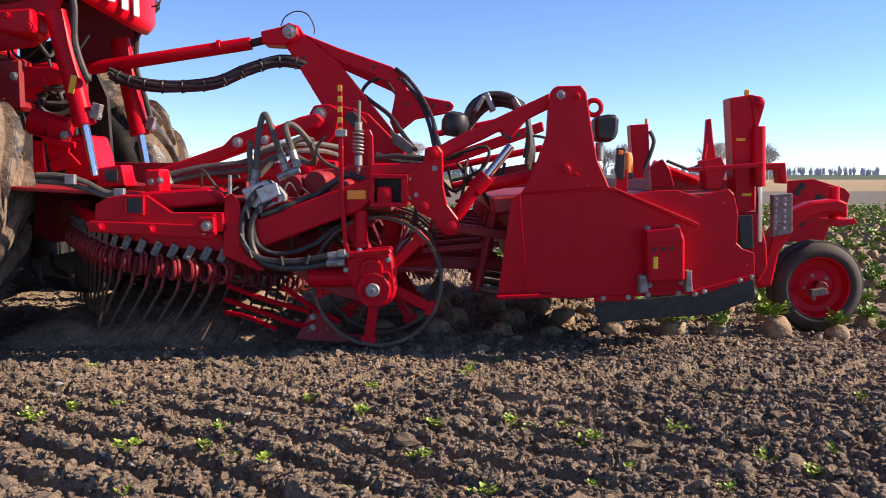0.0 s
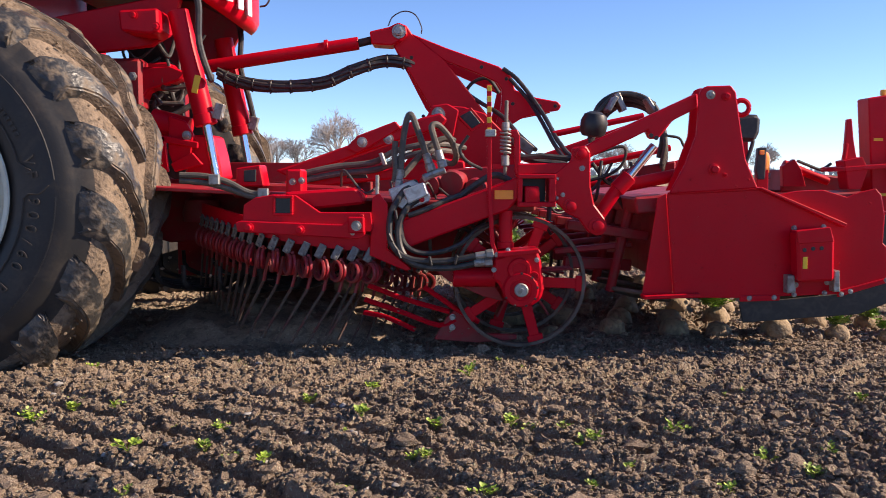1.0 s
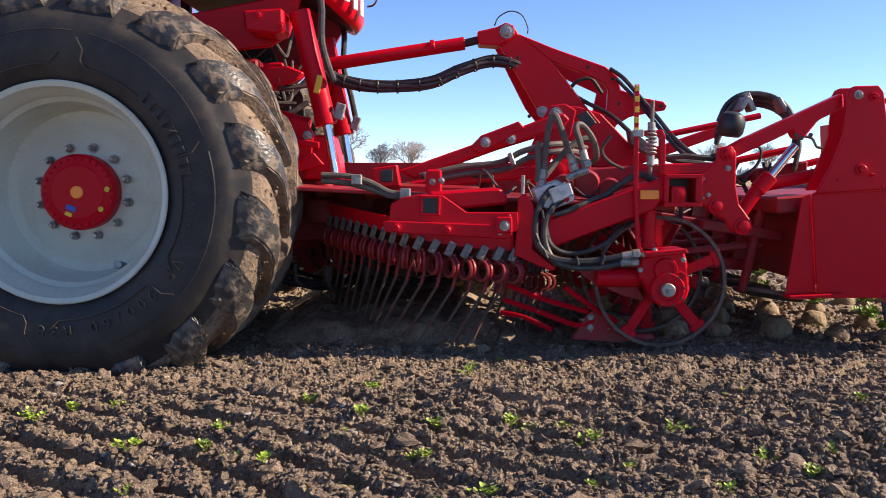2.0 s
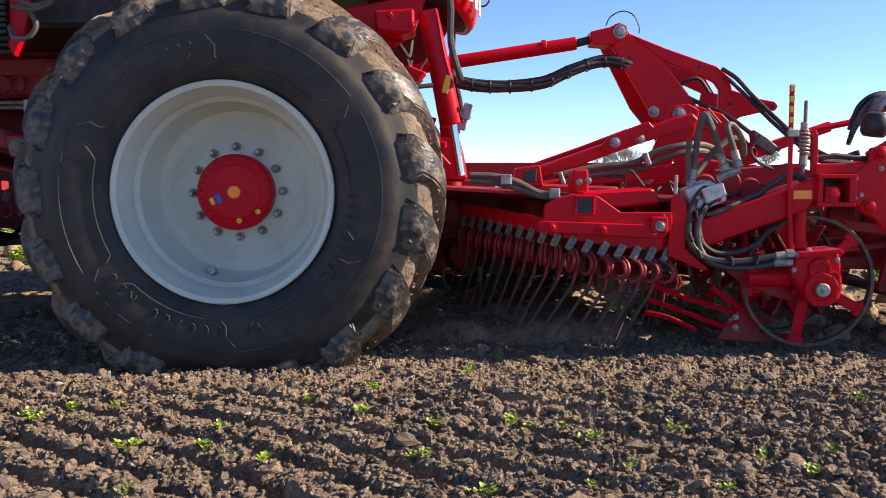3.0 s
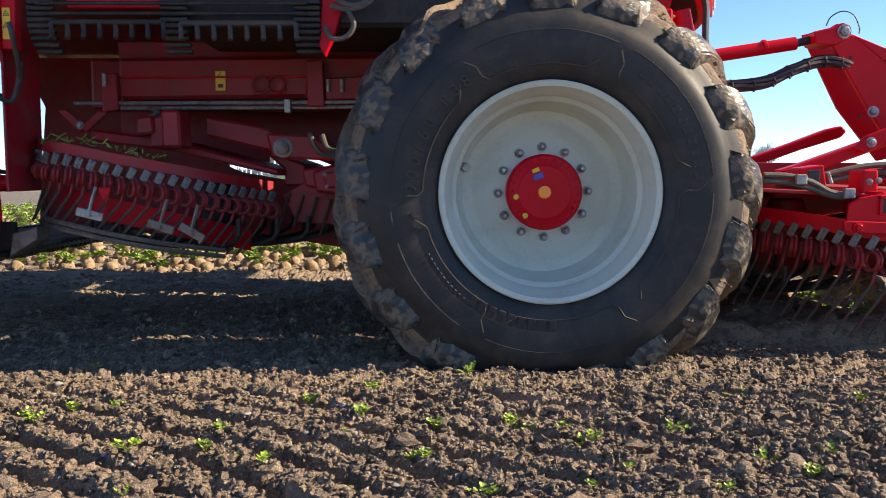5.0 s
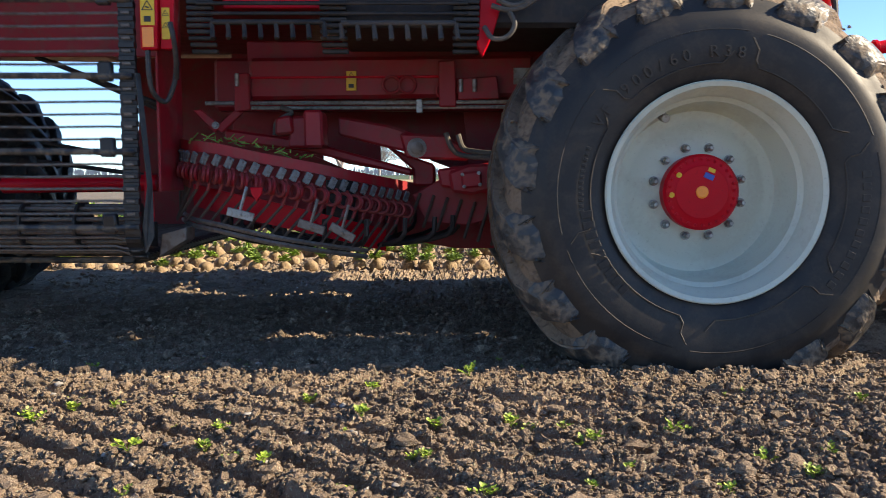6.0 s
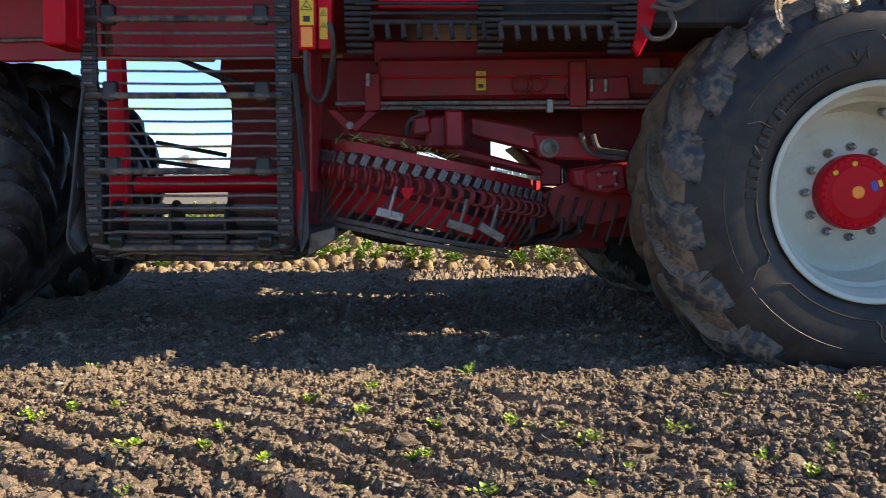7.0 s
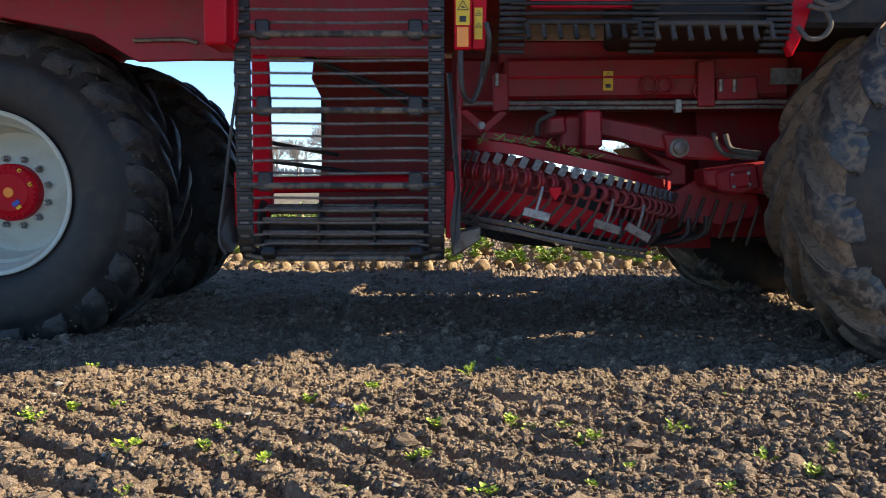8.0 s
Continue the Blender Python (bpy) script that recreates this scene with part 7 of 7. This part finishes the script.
for i in range(7):
    rod("shield_bar", (-1.30 + 0.075 * i, 4.66, 0.80 - 0.012 * i), (-1.36 + 0.075 * i, 4.67, 0.63 - 0.02 * i), 0.009, TINE_LEG, harvester, seg=8)
for pts in ([(-1.162, 4.5, 1.119), (-1.13, 4.5, 1.04), (-1.076, 4.5, 1.001), (-0.927, 4.5, 0.987)], [(-1.097, 4.5, 1.11), (-1.071, 4.5, 1.04), (-1.017, 4.5, 1.022), (-0.913, 4.5, 1.01)], [(-2.045, 4.62, 1.26), (-1.986, 4.6, 1.229), (-2.062, 4.6, 1.184), (-2.076, 4.6, 1.109)]):
    hose("rotor_hose", pts, 0.014, HOSE_DUSTY, harvester)

fence2 = tine_fence("tine_fence", [(-2.516, 4.35, 1.058), (-2.398, 4.16, 1.04), (-2.252, 4.1, 1.022), (-2.037, 4.08, 0.978), (-1.796, 4.14, 0.931), (-1.599, 4.28, 0.887), (-1.371, 4.55, 0.838)], 24, 0.17, -0.20, harvester, "curved fence of red coil spring tines on a rail", 0.034, 0.05, 0.055, RED_DUSTY_SHADED)
rim_ = [(-2.498, 4.34, 0.703), (-2.397, 4.16, 0.683), (-2.251, 4.08, 0.66), (-2.036, 4.06, 0.613), (-1.794, 4.12, 0.564), (-1.563, 4.28, 0.517)]
b_ = bmesh.new()
for off in (0.0, 0.03):
    add_tube(b_, [p + Vector((0, 0, -off)) for p in spline(rim_, 5)], 0.013, 6)
obj("lower_ring", b_, IRON, fence2, "worn round steel ring", True)
inner = spline([(-2.487, 4.5, 0.794), (-2.253, 4.24, 0.758), (-2.018, 4.2, 0.709), (-1.769, 4.26, 0.644), (-1.482, 4.5, 0.554)], 5)
b_ = bmesh.new()
add_strip(b_, inner, 0.115, 0.012)
obj("inner_band", b_, RED, fence2, "soil-dusted red band behind the tines")
for (x_, z_), rot_, mt in zip([(-2.136, 0.712), (-1.801, 0.653), (-1.654, 0.626)], (14, 18, 30), (STEEL, IRON, IRON)):
    b_ = bmesh.new()
    add_box(b_, (0, 0, 0), (0.13, 0.012, 0.042), (0, rot_, 0), 0.004)
    add_bolt(b_, (0, -0.006, 0), 0.012)
    add_tube(b_, [(0.0, 0.0, 0.02), (0.02, 0.0, 0.09), (0.03, 0.01, 0.13)], 0.008, 6)
    obj("tine_stop", b_, mt, fence2, "bolted steel stop plate").location = (x_, 4.03, z_)
p_ = (-2.051, 0.81)
plate("red_flag", [(p_[0] - 0.03, p_[1] + 0.03), (p_[0] + 0.03, p_[1] + 0.03), (p_[0] + 0.025, p_[1]), (p_[0], p_[1] - 0.035), (p_[0] - 0.025, p_[1])], 4.0, 4.006, RED, harvester, "small bright red flag")
TURN.append((rotor("cleaning_rotor", (-1.75, 4.85), 0.62, 0.52, 20), (-1.75, 4.85, 0.52), -2.0))
TURN.append((rotor("cleaning_rotor", (-1.75, 6.05), 0.62, 0.45, 20), (-1.75, 6.05, 0.45), 2.0))
# plant scraps lying on the rail
b_ = bmesh.new()
random.seed(77)
for p in along(spline([(-2.425, 4.16, 1.056), (-2.25, 4.12, 1.06), (-2.035, 4.1, 1.017), (-1.824, 4.14, 0.969)], 4), 60):
    c = p + Vector((random.uniform(-0.02, 0.02), random.uniform(-0.02, 0.04), random.uniform(-0.01, 0.02)))
    add_tube(b_, [c, c + Vector((random.uniform(-0.04, 0.04), random.uniform(-0.02, 0.02), random.uniform(0, 0.03)))], 0.003, 4)
scr = obj("plant_scrap", b_, LEAF, fence2, "wilted plant scraps caught on the rail")
scr["kind"] = "stuff"

# ---- upper conveyor with comb ----
conv = box("conveyor_housing", (-1.02, 4.35, 1.70), (1.36, 0.8, 0.26), DARK, harvester, "dark chain conveyor housing", bev=0.02)
cm = [(-2.327, 1.669), (-1.012, 1.669), (-1.004, 1.443), (-2.326, 1.443)]
x0_, x1_ = cm[0][0], cm[1][0]
for i in range(10):
    z_ = cm[2][1] + 0.02 + i * 0.026
    for a_, b2_ in ((x0_, x0_ + 0.12), ((x0_ + x1_) / 2 - 0.06, (x0_ + x1_) / 2 + 0.06), (x1_ - 0.12, x1_)):
        box("chain_link", ((a_ + b2_) / 2, 3.9 + 0.10 * (1 - math.sin(min(1.57, i * 0.3 + 0.2))), z_), (b2_ - a_, 0.03, 0.02), DARK, conv, bev=0.004)
for i, z_ in enumerate((1.66, 1.619)):
    rod("conveyor_bar", (x0_ + 0.05, 3.87 + 0.02 * i, z_), (x1_ - 0.05, 3.87 + 0.02 * i, z_), 0.009, DARK, conv)
for a_, mt in (([(-2.206, 1.576), (-1.706, 1.576)], DARK), ([(-1.631, 1.571), (-1.118, 1.571)], COMB)):
    (xa, za), (xb, zb) = a_
    comb = rod("comb_bar", (xa, 3.86, za), (xb, 3.86, zb), 0.013, mt, harvester, "comb bar with bent fingers")
    for i in range(8):
        x_ = xa + (xb - xa) * i / 7
        b_ = bmesh.new()
        add_tube(b_, spline([(x_, 3.86, za), (x_ + 0.004, 3.855, za - 0.04), (x_ + 0.008, 3.84, za - 0.075)], 3), [0.011] * 4 + [0.012] * 3, 6)
        obj("finger", b_, mt, comb, "", True)
plate("conveyor_panel", [(-2.179, 1.766), (-1.692, 1.766), (-1.69, 1.656), (-2.178, 1.656)], 3.96, 3.98, RED, conv)
plate("conveyor_panel", [(-1.564, 1.766), (-1.103, 1.766), (-1.099, 1.661), (-1.562, 1.661)], 3.96, 3.98, RED, conv)
plate("side_post", [(-1.007, 1.73), (-0.893, 1.73), (-0.949, 1.531), (-0.996, 1.431), (-1.023, 1.481)], 3.92, 3.98, RED, harvester, bev=0.006)
for pts in ([(-0.962, 3.85, 1.646), (-0.886, 3.85, 1.627), (-0.812, 3.85, 1.646), (-0.739, 3.85, 1.695)], [(-0.938, 3.85, 1.671), (-0.862, 3.85, 1.646), (-0.788, 3.85, 1.671)], [(-0.991, 3.88, 1.558), (-0.956, 3.85, 1.504), (-0.894, 3.85, 1.509), (-0.858, 3.85, 1.56), (-0.881, 3.85, 1.622)]):
    hose("valve_hose", pts, 0.012, HOSE_DUSTY, harvester)
plate("gusset", [(-0.848, 1.486), (-0.571, 1.596), (-0.408, 1.706), (-0.396, 1.43), (-0.784, 1.291)], 4.78, 4.84, RED_DUSTY_SHADED, harvester, bev=0.006)
# walls behind, closing the belly
for seg, y_ in (([(-2.522, 1.667), (-0.222, 1.667), (-0.19, 0.825), (-1.064, 0.825), (-1.103, 0.933), (-1.249, 0.988), (-1.433, 1.114), (-1.578, 1.121), (-1.575, 0.933), (-1.794, 0.97), (-2.049, 1.071), (-2.159, 1.15), (-2.521, 1.15)], 5.5), ([(-2.466, 0.933), (-2.013, 1.024), (-1.757, 0.915), (-1.063, 0.796), (-0.844, 0.77), (-0.834, 0.422), (-1.091, 0.422), (-1.422, 0.478), (-2.466, 0.661)], 5.52), ([(-1.056, 1.34), (-0.339, 1.34), (-0.308, 0.518), (-0.931, 0.518), (-1.009, 0.829)], 5.2)):
    plate("belly_wall", seg, y_, y_ + 0.02, RED_DUSTY_SHADED, harvester, "dark red belly wall")

# ---- label post and red box ----
post = plate("label_post", [(-2.529, 1.701), (-2.45, 1.701), (-2.452, 1.458), (-2.528, 1.456)], 3.865, 3.92, RED, harvester, "red post with warning labels and reflector", 0.006)
plate("post_side", [(-2.447, 1.708), (-2.381, 1.708), (-2.39, 1.463), (-2.446, 1.463)], 3.895, 3.96, RED, post)
lb = [(-2.491, 1.62), (-2.491, 1.511), (-2.42, 1.575)]
l1 = box("warning_label", (lb[0][0], 3.862, lb[0][1]), (0.062, 0.004, 0.115), YELLOW, post, "yellow warning label", bev=0.001)
box("reflector", (lb[1][0], 3.861, lb[1][1]), (0.052, 0.006, 0.088), ORANGE, post, "orange reflector", bev=0.002)
box("warning_label", (lb[2][0], 3.891, lb[2][1]), (0.036, 0.004, 0.14), YELLOW, post, "yellow warning label", bev=0.001)


def sign(parent, x, y, z, s):
    """Black triangle outline and plain pictogram bars."""
    b = bmesh.new()
    for a, c in (((-s, -s * 0.7), (s, -s * 0.7)), ((s, -s * 0.7), (0, s)), ((0, s), (-s, -s * 0.7))):
        add_tube(b, [(x + a[0], y, z + a[1]), (x + c[0], y, z + c[1])], s * 0.09, 4)
    add_box(b, (x, y, z - s * 0.2), (s * 0.7, 0.002, s * 0.25), (0, 20, 0), 0)
    obj("pictogram", b, BLACK, parent)


sign(post, lb[0][0], 3.859, lb[0][1] + 0.026, 0.024)
box("pictogram", (lb[0][0], 3.859, lb[0][1] - 0.03), (0.03, 0.003, 0.025), BLACK, post, bev=0.001)
sign(post, lb[2][0], 3.888, lb[2][1] + 0.045, 0.014)
sign(post, lb[2][0], 3.888, lb[2][1] - 0.01, 0.014)
p_ = (-1.677, 1.428)
sign(cross_tube, p_[0], 4.709, p_[1] + 0.01, 0.018)
box("pictogram", (p_[0], 4.709, p_[1] - 0.045), (0.028, 0.003, 0.02), BLACK, cross_tube, bev=0.001)
for pts in ([(-2.5, 3.88, 1.454), (-2.498, 3.88, 1.354), (-2.487, 3.9, 1.268), (-2.447, 3.95, 1.234), (-2.408, 3.95, 1.311), (-2.393, 3.95, 1.413)], [(-2.388, 3.85, 1.573), (-2.373, 3.85, 1.499), (-2.38, 3.9, 1.406), (-2.395, 3.95, 1.336)]):
    hose("post_hose", pts, 0.012, HOSE, harvester)
plate("red_box", [(-3.61, 1.705), (-3.511, 1.705), (-3.519, 1.461), (-3.613, 1.461)], 3.74, 4.0, RED, harvester, "red box section beside the elevator", 0.008)
plate("red_box_flange", [(-3.529, 1.72), (-3.499, 1.72), (-3.503, 1.499), (-3.534, 1.479)], 3.85, 4.0, RED, harvester, bev=0.004)
plate("rear_fender", [(-4.987, 1.893), (-3.617, 1.893), (-3.626, 1.488), (-4.144, 1.477), (-4.369, 1.612), (-4.825, 1.697), (-4.998, 1.669)], 4.42, 4.46, RED_DUSTY_SHADED, harvester, "red rear fender panel", 0.006)
plate("rear_fender_top", [(-5.963, 1.809), (-3.619, 1.837), (-3.62, 1.753), (-5.964, 1.781)], 4.45, 6.6, RED_DUSTY_SHADED, harvester, bev=0.01)
b_ = bmesh.new()
add_tube(b_, spline([(-4.146, 4.4, 1.584), (-4.127, 4.4, 1.579), (-3.911, 4.4, 1.584), (-3.825, 4.4, 1.567)], 3), 0.012, 6)
obj("step_bar", b_, IRON, harvester, "", True)

# ---- bar chain elevator ----
BX0, BX1 = -3.527, -2.569
BELT_TOP, BELT_LOW, BELT_R, BELT_Y = 2.15, 0.66, 0.15, 3.93
elev = new("bar_chain_elevator")
elev.parent = harvester
elev["label"] = "upright bar chain elevator with rubber side belts"


BELT_FAR = 6.70
RUNS = [(BELT_TOP - BELT_LOW, "down"), (math.pi / 2 * BELT_R, "arc0"), (BELT_FAR - BELT_Y - 2 * BELT_R, "under"), (math.pi / 2 * BELT_R, "arc1"), (BELT_TOP - BELT_LOW, "up"), (math.pi / 2 * BELT_R, "arc2"), (BELT_FAR - BELT_Y - 2 * BELT_R, "over"), (math.pi / 2 * BELT_R, "arc3")]
LOOP = sum(r[0] for r in RUNS)


def belt_point(s):
    """Place (y, z) and turn on the loop, s metres along it: down the near side, under the machine, up the far side and back over the top."""
    turns, s = divmod(s, LOOP)
    base = turns * 360
    y0, y1 = BELT_Y + BELT_R, BELT_FAR - BELT_R
    centres = {"arc0": (y0, BELT_LOW), "arc1": (y1, BELT_LOW), "arc2": (y1, BELT_TOP), "arc3": (y0, BELT_TOP)}
    for i, (length, kind) in enumerate(RUNS):
        if s <= length or i == 7:
            break
        s -= length
    q = (i // 2) * 90
    if kind == "down":
        return BELT_Y, BELT_TOP - s, base
    if kind == "under":
        return y0 + s, BELT_LOW - BELT_R, base + 90
    if kind == "up":
        return BELT_FAR, BELT_LOW + s, base + 180
    if kind == "over":
        return y1 - s, BELT_TOP + BELT_R, base + 270
    cy, cz = centres[kind]
    a = radians(q) + s / BELT_R
    return cy - BELT_R * math.cos(a), cz - BELT_R * math.sin(a), base + math.degrees(a)


for xa in (BX0 + 0.035, BX1 - 0.04):
    b_ = bmesh.new()
    n_ = 300
    for i in range(n_):
        y_, z_, t_ = belt_point(LOOP * i / n_)
        add_box(b_, (xa, y_, z_), (0.072, 0.016, LOOP / n_ * 1.1), (t_, 0, 0), 0)
        if i % 2 == 0:
            y2, z2, t2 = belt_point(LOOP * (i + 0.5) / n_)
            add_box(b_, (xa, y2, z2), (0.074, 0.036, LOOP / n_ * 0.9), (t2, 0, 0), 0.003)
    obj("side_belt", b_, BLACK, elev, "black toothed rubber side belt")
N_BAR = 156
b_ = bmesh.new()
add_tube(b_, [(BX0 + 0.02, 0, 0), (BX0 + 0.10, 0, 0), (BX0 + 0.14, 0.012, 0.002), ((BX0 + BX1) / 2, 0.012, -0.002), (BX1 - 0.14, 0.012, 0.002), (BX1 - 0.10, 0, 0), (BX1 - 0.02, 0, 0)], 0.0062, 7)
for xx in (BX0 + 0.035, BX1 - 0.04):
    add_box(b_, (xx, -0.020, 0), (0.04, 0.006, 0.012), bev=0.002)
thin_ = obj("chain_bar", b_, IRON, elev, "thin steel chain bar", True)
b_ = bmesh.new()
add_tube(b_, [(BX0 + 0.02, -0.01, 0), (BX0 + 0.1, -0.03, 0), (BX1 - 0.1, -0.03, 0), (BX1 - 0.02, -0.01, 0)], 0.0155, 8)
thick_ = obj("flight_bar", b_, MUD, elev, "thick muddy flight bar", True)
blocks_ = []
for xx in (BX0 + 0.135, BX1 - 0.135):
    b_ = bmesh.new()
    add_box(b_, (xx, -0.02, 0.02), (0.064, 0.045, 0.09), bev=0.008)
    blocks_.append(obj("flight_block", b_, BLACK, elev, "black rubber flight block", True))
BARS = []
for i in range(N_BAR):
    for n_, src in enumerate([thick_, *blocks_] if i % 6 == 0 else [thin_]):
        o_ = src if i < 2 else src.copy()
        if i > 1:
            scene.collection.objects.link(o_)
        BARS.append((o_, LOOP * i / N_BAR))
# frame round and behind the chain
plate("head_panel", [(-3.576, 1.936), (-2.604, 1.936), (-2.605, 1.493), (-3.543, 1.493)], 4.36, 4.38, RED_DUSTY_SHADED, elev, bev=0.004)
plate("column", [(-3.493, 1.471), (-3.42, 1.471), (-3.41, 0.761), (-3.446, 0.606), (-3.501, 0.606)], 4.12, 4.2, RED, elev, bev=0.008)
plate("chute_wall", [(-3.548, 1.769), (-2.086, 1.769), (-2.078, 0.488), (-3.539, 0.501), (-3.517, 0.811), (-3.459, 1.407), (-3.567, 1.618)], 6.48, 6.51, RED_DUSTY_SHADED, elev, "dusty red chute wall", 0.006)
tb = [(-3.519, 4.55, 0.844), (-2.696, 4.55, 0.856)]
rod("cross_tube", tb[0], tb[1], 0.045, RED, elev)
for seg in ([(-3.548, 0.911), (-3.53, 0.916), (-3.514, 0.649), (-3.489, 0.61), (-3.515, 0.597), (-3.546, 0.663)], [(-2.563, 0.916), (-2.532, 0.916), (-2.521, 0.702), (-2.547, 0.597), (-2.568, 0.61)]):
    plate("foot_bracket", seg, 3.96, 3.98, RED, elev)
yc_ = BELT_Y + BELT_R
for i in range(9):
    a = 2 * math.pi * i / 9
    rod("roller_bar", (BX0 + 0.1, yc_ + 0.09 * math.cos(a), BELT_LOW + 0.09 * math.sin(a)), (BX1 - 0.1, yc_ + 0.09 * math.cos(a), BELT_LOW + 0.09 * math.sin(a)), 0.011, IRON, elev, seg=8)
for x_ in (BX0 + 0.08, BX0 + 0.36, BX0 + 0.62, BX1 - 0.08):
    b_ = bmesh.new()
    add_lathe(b_, [(0, 0), (0, 0.118), (0.012, 0.118), (0.012, 0)], (x_, yc_, BELT_LOW), (1, 0, 0), 20)
    obj("roller_disc", b_, DARK, elev)
plate("under_tray", [(-3.539, 0.661), (-2.632, 0.661), (-2.632, 0.535), (-3.542, 0.535)], 4.32, 4.34, DARK, elev)
for seg in ([(-3.659, 5.3, 1.099), (-3.223, 5.3, 1.019)], [(-3.64, 5.2, 0.983), (-2.868, 5.2, 0.88)], [(-3.253, 4.6, 1.497), (-2.621, 4.6, 1.214)], [(-3.297, 4.5, 1.513), (-2.62, 4.5, 1.251)]):
    rod("tie_bar", seg[0], seg[1], 0.013, DARK, elev, seg=8)
b_ = bmesh.new()
vs_ = [b_.verts.new((x, y, z)) for x, y, z in [(-3.581, 3.92, 0.841), (-3.554, 4, 0.84), (-3.533, 3.98, 0.608), (-3.561, 3.94, 0.542), (-3.603, 3.92, 0.544), (-3.607, 3.9, 0.627)]]
b_.faces.new(vs_)
obj("rubber_flap", b_, BLACK, elev, "hanging black rubber flap").modifiers.new("thick", "SOLIDIFY").thickness = 0.01
hose("flap_edge", [(-3.509, 3.9, 1.305), (-3.545, 3.9, 1.077), (-3.579, 3.91, 0.841), (-3.607, 3.9, 0.614), (-3.578, 3.9, 0.535)], 0.008, BLACK, elev)
b_ = bmesh.new()
vs_ = [b_.verts.new((x, y, z)) for x, y, z in [(-2.564, 3.88, 1.354), (-2.548, 3.9, 1.356), (-2.507, 3.9, 0.847), (-2.506, 3.9, 0.614), (-2.538, 3.88, 0.542), (-2.548, 3.88, 0.667), (-2.522, 3.88, 0.847)]]
b_.faces.new(vs_)
obj("rubber_flap", b_, BLACK, elev, "hanging black rubber flap").modifiers.new("thick", "SOLIDIFY").thickness = 0.01
plate("guide_skid", [(-2.519, 0.621), (-2.399, 0.653), (-2.404, 0.585), (-2.535, 0.503)], 4.05, 4.2, IRON, harvester, "worn guide skid", 0.006)

# added plate, tall enough to keep the sun off the elevator column
box("elevator_side_plate", (-2.50, 4.17, 1.62), (0.012, 0.36, 1.6), RED_DUSTY_SHADED, harvester, "dusty red plate added to shade the elevator column", bev=0.003)


# ---- motion ----
def way(t):
    for (a, p), (b, q) in zip(ROWS, ROWS[1:]):
        if t <= b:
            return p + (q - p) * (t - a) / (b - a)
    return ROWS[-1][1]


def reach(x):
    """When the machine's own zero comes to x."""
    if x <= ROWS[0][1]:
        return 0.0
    for (a, p), (b, q) in zip(ROWS, ROWS[1:]):
        if x <= q:
            return a + (b - a) * (x - p) / (q - p)
    return None


def motions():
    walk(harvester, [(t, pose(x, 0, 0)) for t, x in ROWS])
    steps = [i * 0.25 for i in range(33)]
    for ob, home, radius, phase in SPIN:
        walk(ob, [(t, pose(*home, 0, math.degrees((way(t) + 0.597) / radius) + phase, 0)) for t in steps])
    for ob, home, speed in TURN:
        walk(ob, [(t, pose(*home, 0, 0, math.degrees(speed * t))) for t in steps])

    for ob, s0 in BARS:  # chain runs down its near side
        rows = []
        for i in range(51):
            t = i * 0.16
            y, z, turn = belt_point(s0 + 1.1 * t)
            rows.append((t, pose(0, y, z, turn, 0, 0)))
        walk(ob, rows)
    # roots and leaves are taken up as the machine reaches them, and ride on inside it
    rng = random.Random(2)
    for root, crown in CROP:
        home = root.matrix_basis.copy()
        p = home.translation
        rot, sc = home.to_quaternion().to_matrix().to_4x4(), root.scale.x
        t_up = reach(p.x - 2.62)
        if t_up is not None and t_up < 8.0:
            rows = [(0.0, home)] if t_up > 0.05 else []
            t_up = max(t_up, 0.0)
            rows.append((t_up, home))
            for dt, dx, dz in ((0.35, -0.02, 0.14), (0.8, -0.6, 0.22), (1.3, -1.2, 0.25), (1.9, -2.0, 0.26)):
                if t_up + dt <= 8.0:
                    rows.append((t_up + dt, Matrix.Translation((way(t_up + dt) + 2.62 + dx, 5.3 + 0.25 * (p.y - 5.78), p.z + dz)) @ rot))
            if t_up + 2.5 < 8.0:
                rows.append((t_up + 2.5, Matrix.Translation((way(t_up + 2.5) + rng.uniform(-0.2, 0.2), 5.3 + rng.uniform(-0.1, 0.2), rng.uniform(0.6, 0.8))) @ rot))
            if rows[-1][0] < 8.0:
                q = rows[-1][1].translation - Vector((way(rows[-1][0]), 0, 0))
                rows.append((8.0, Matrix.Translation(q + Vector((way(8.0), 0, 0))) @ rot))
            walk(root, rows)
        if crown is None:
            continue
        t_cut = reach(p.x - 4.0)
        if t_cut is not None and t_cut < 8.0:
            rows = [(0.0, crown.matrix_basis.copy())] if t_cut > 0.05 else []
            t_cut = max(t_cut, 0.0)
            base = crown.matrix_basis.copy()
            rows.append((t_cut, base))
            # the topper chops the leaves down into the soil
            t_end = min(8.0, t_cut + 0.25)
            if t_end > t_cut:
                rows.append((t_end, Matrix.Translation((0, 0, -0.24)) @ base.to_quaternion().to_matrix().to_4x4()))
            if rows[-1][0] < 8.0:
                rows.append((8.0, rows[-1][1]))
            walk(crown, rows)


motions()
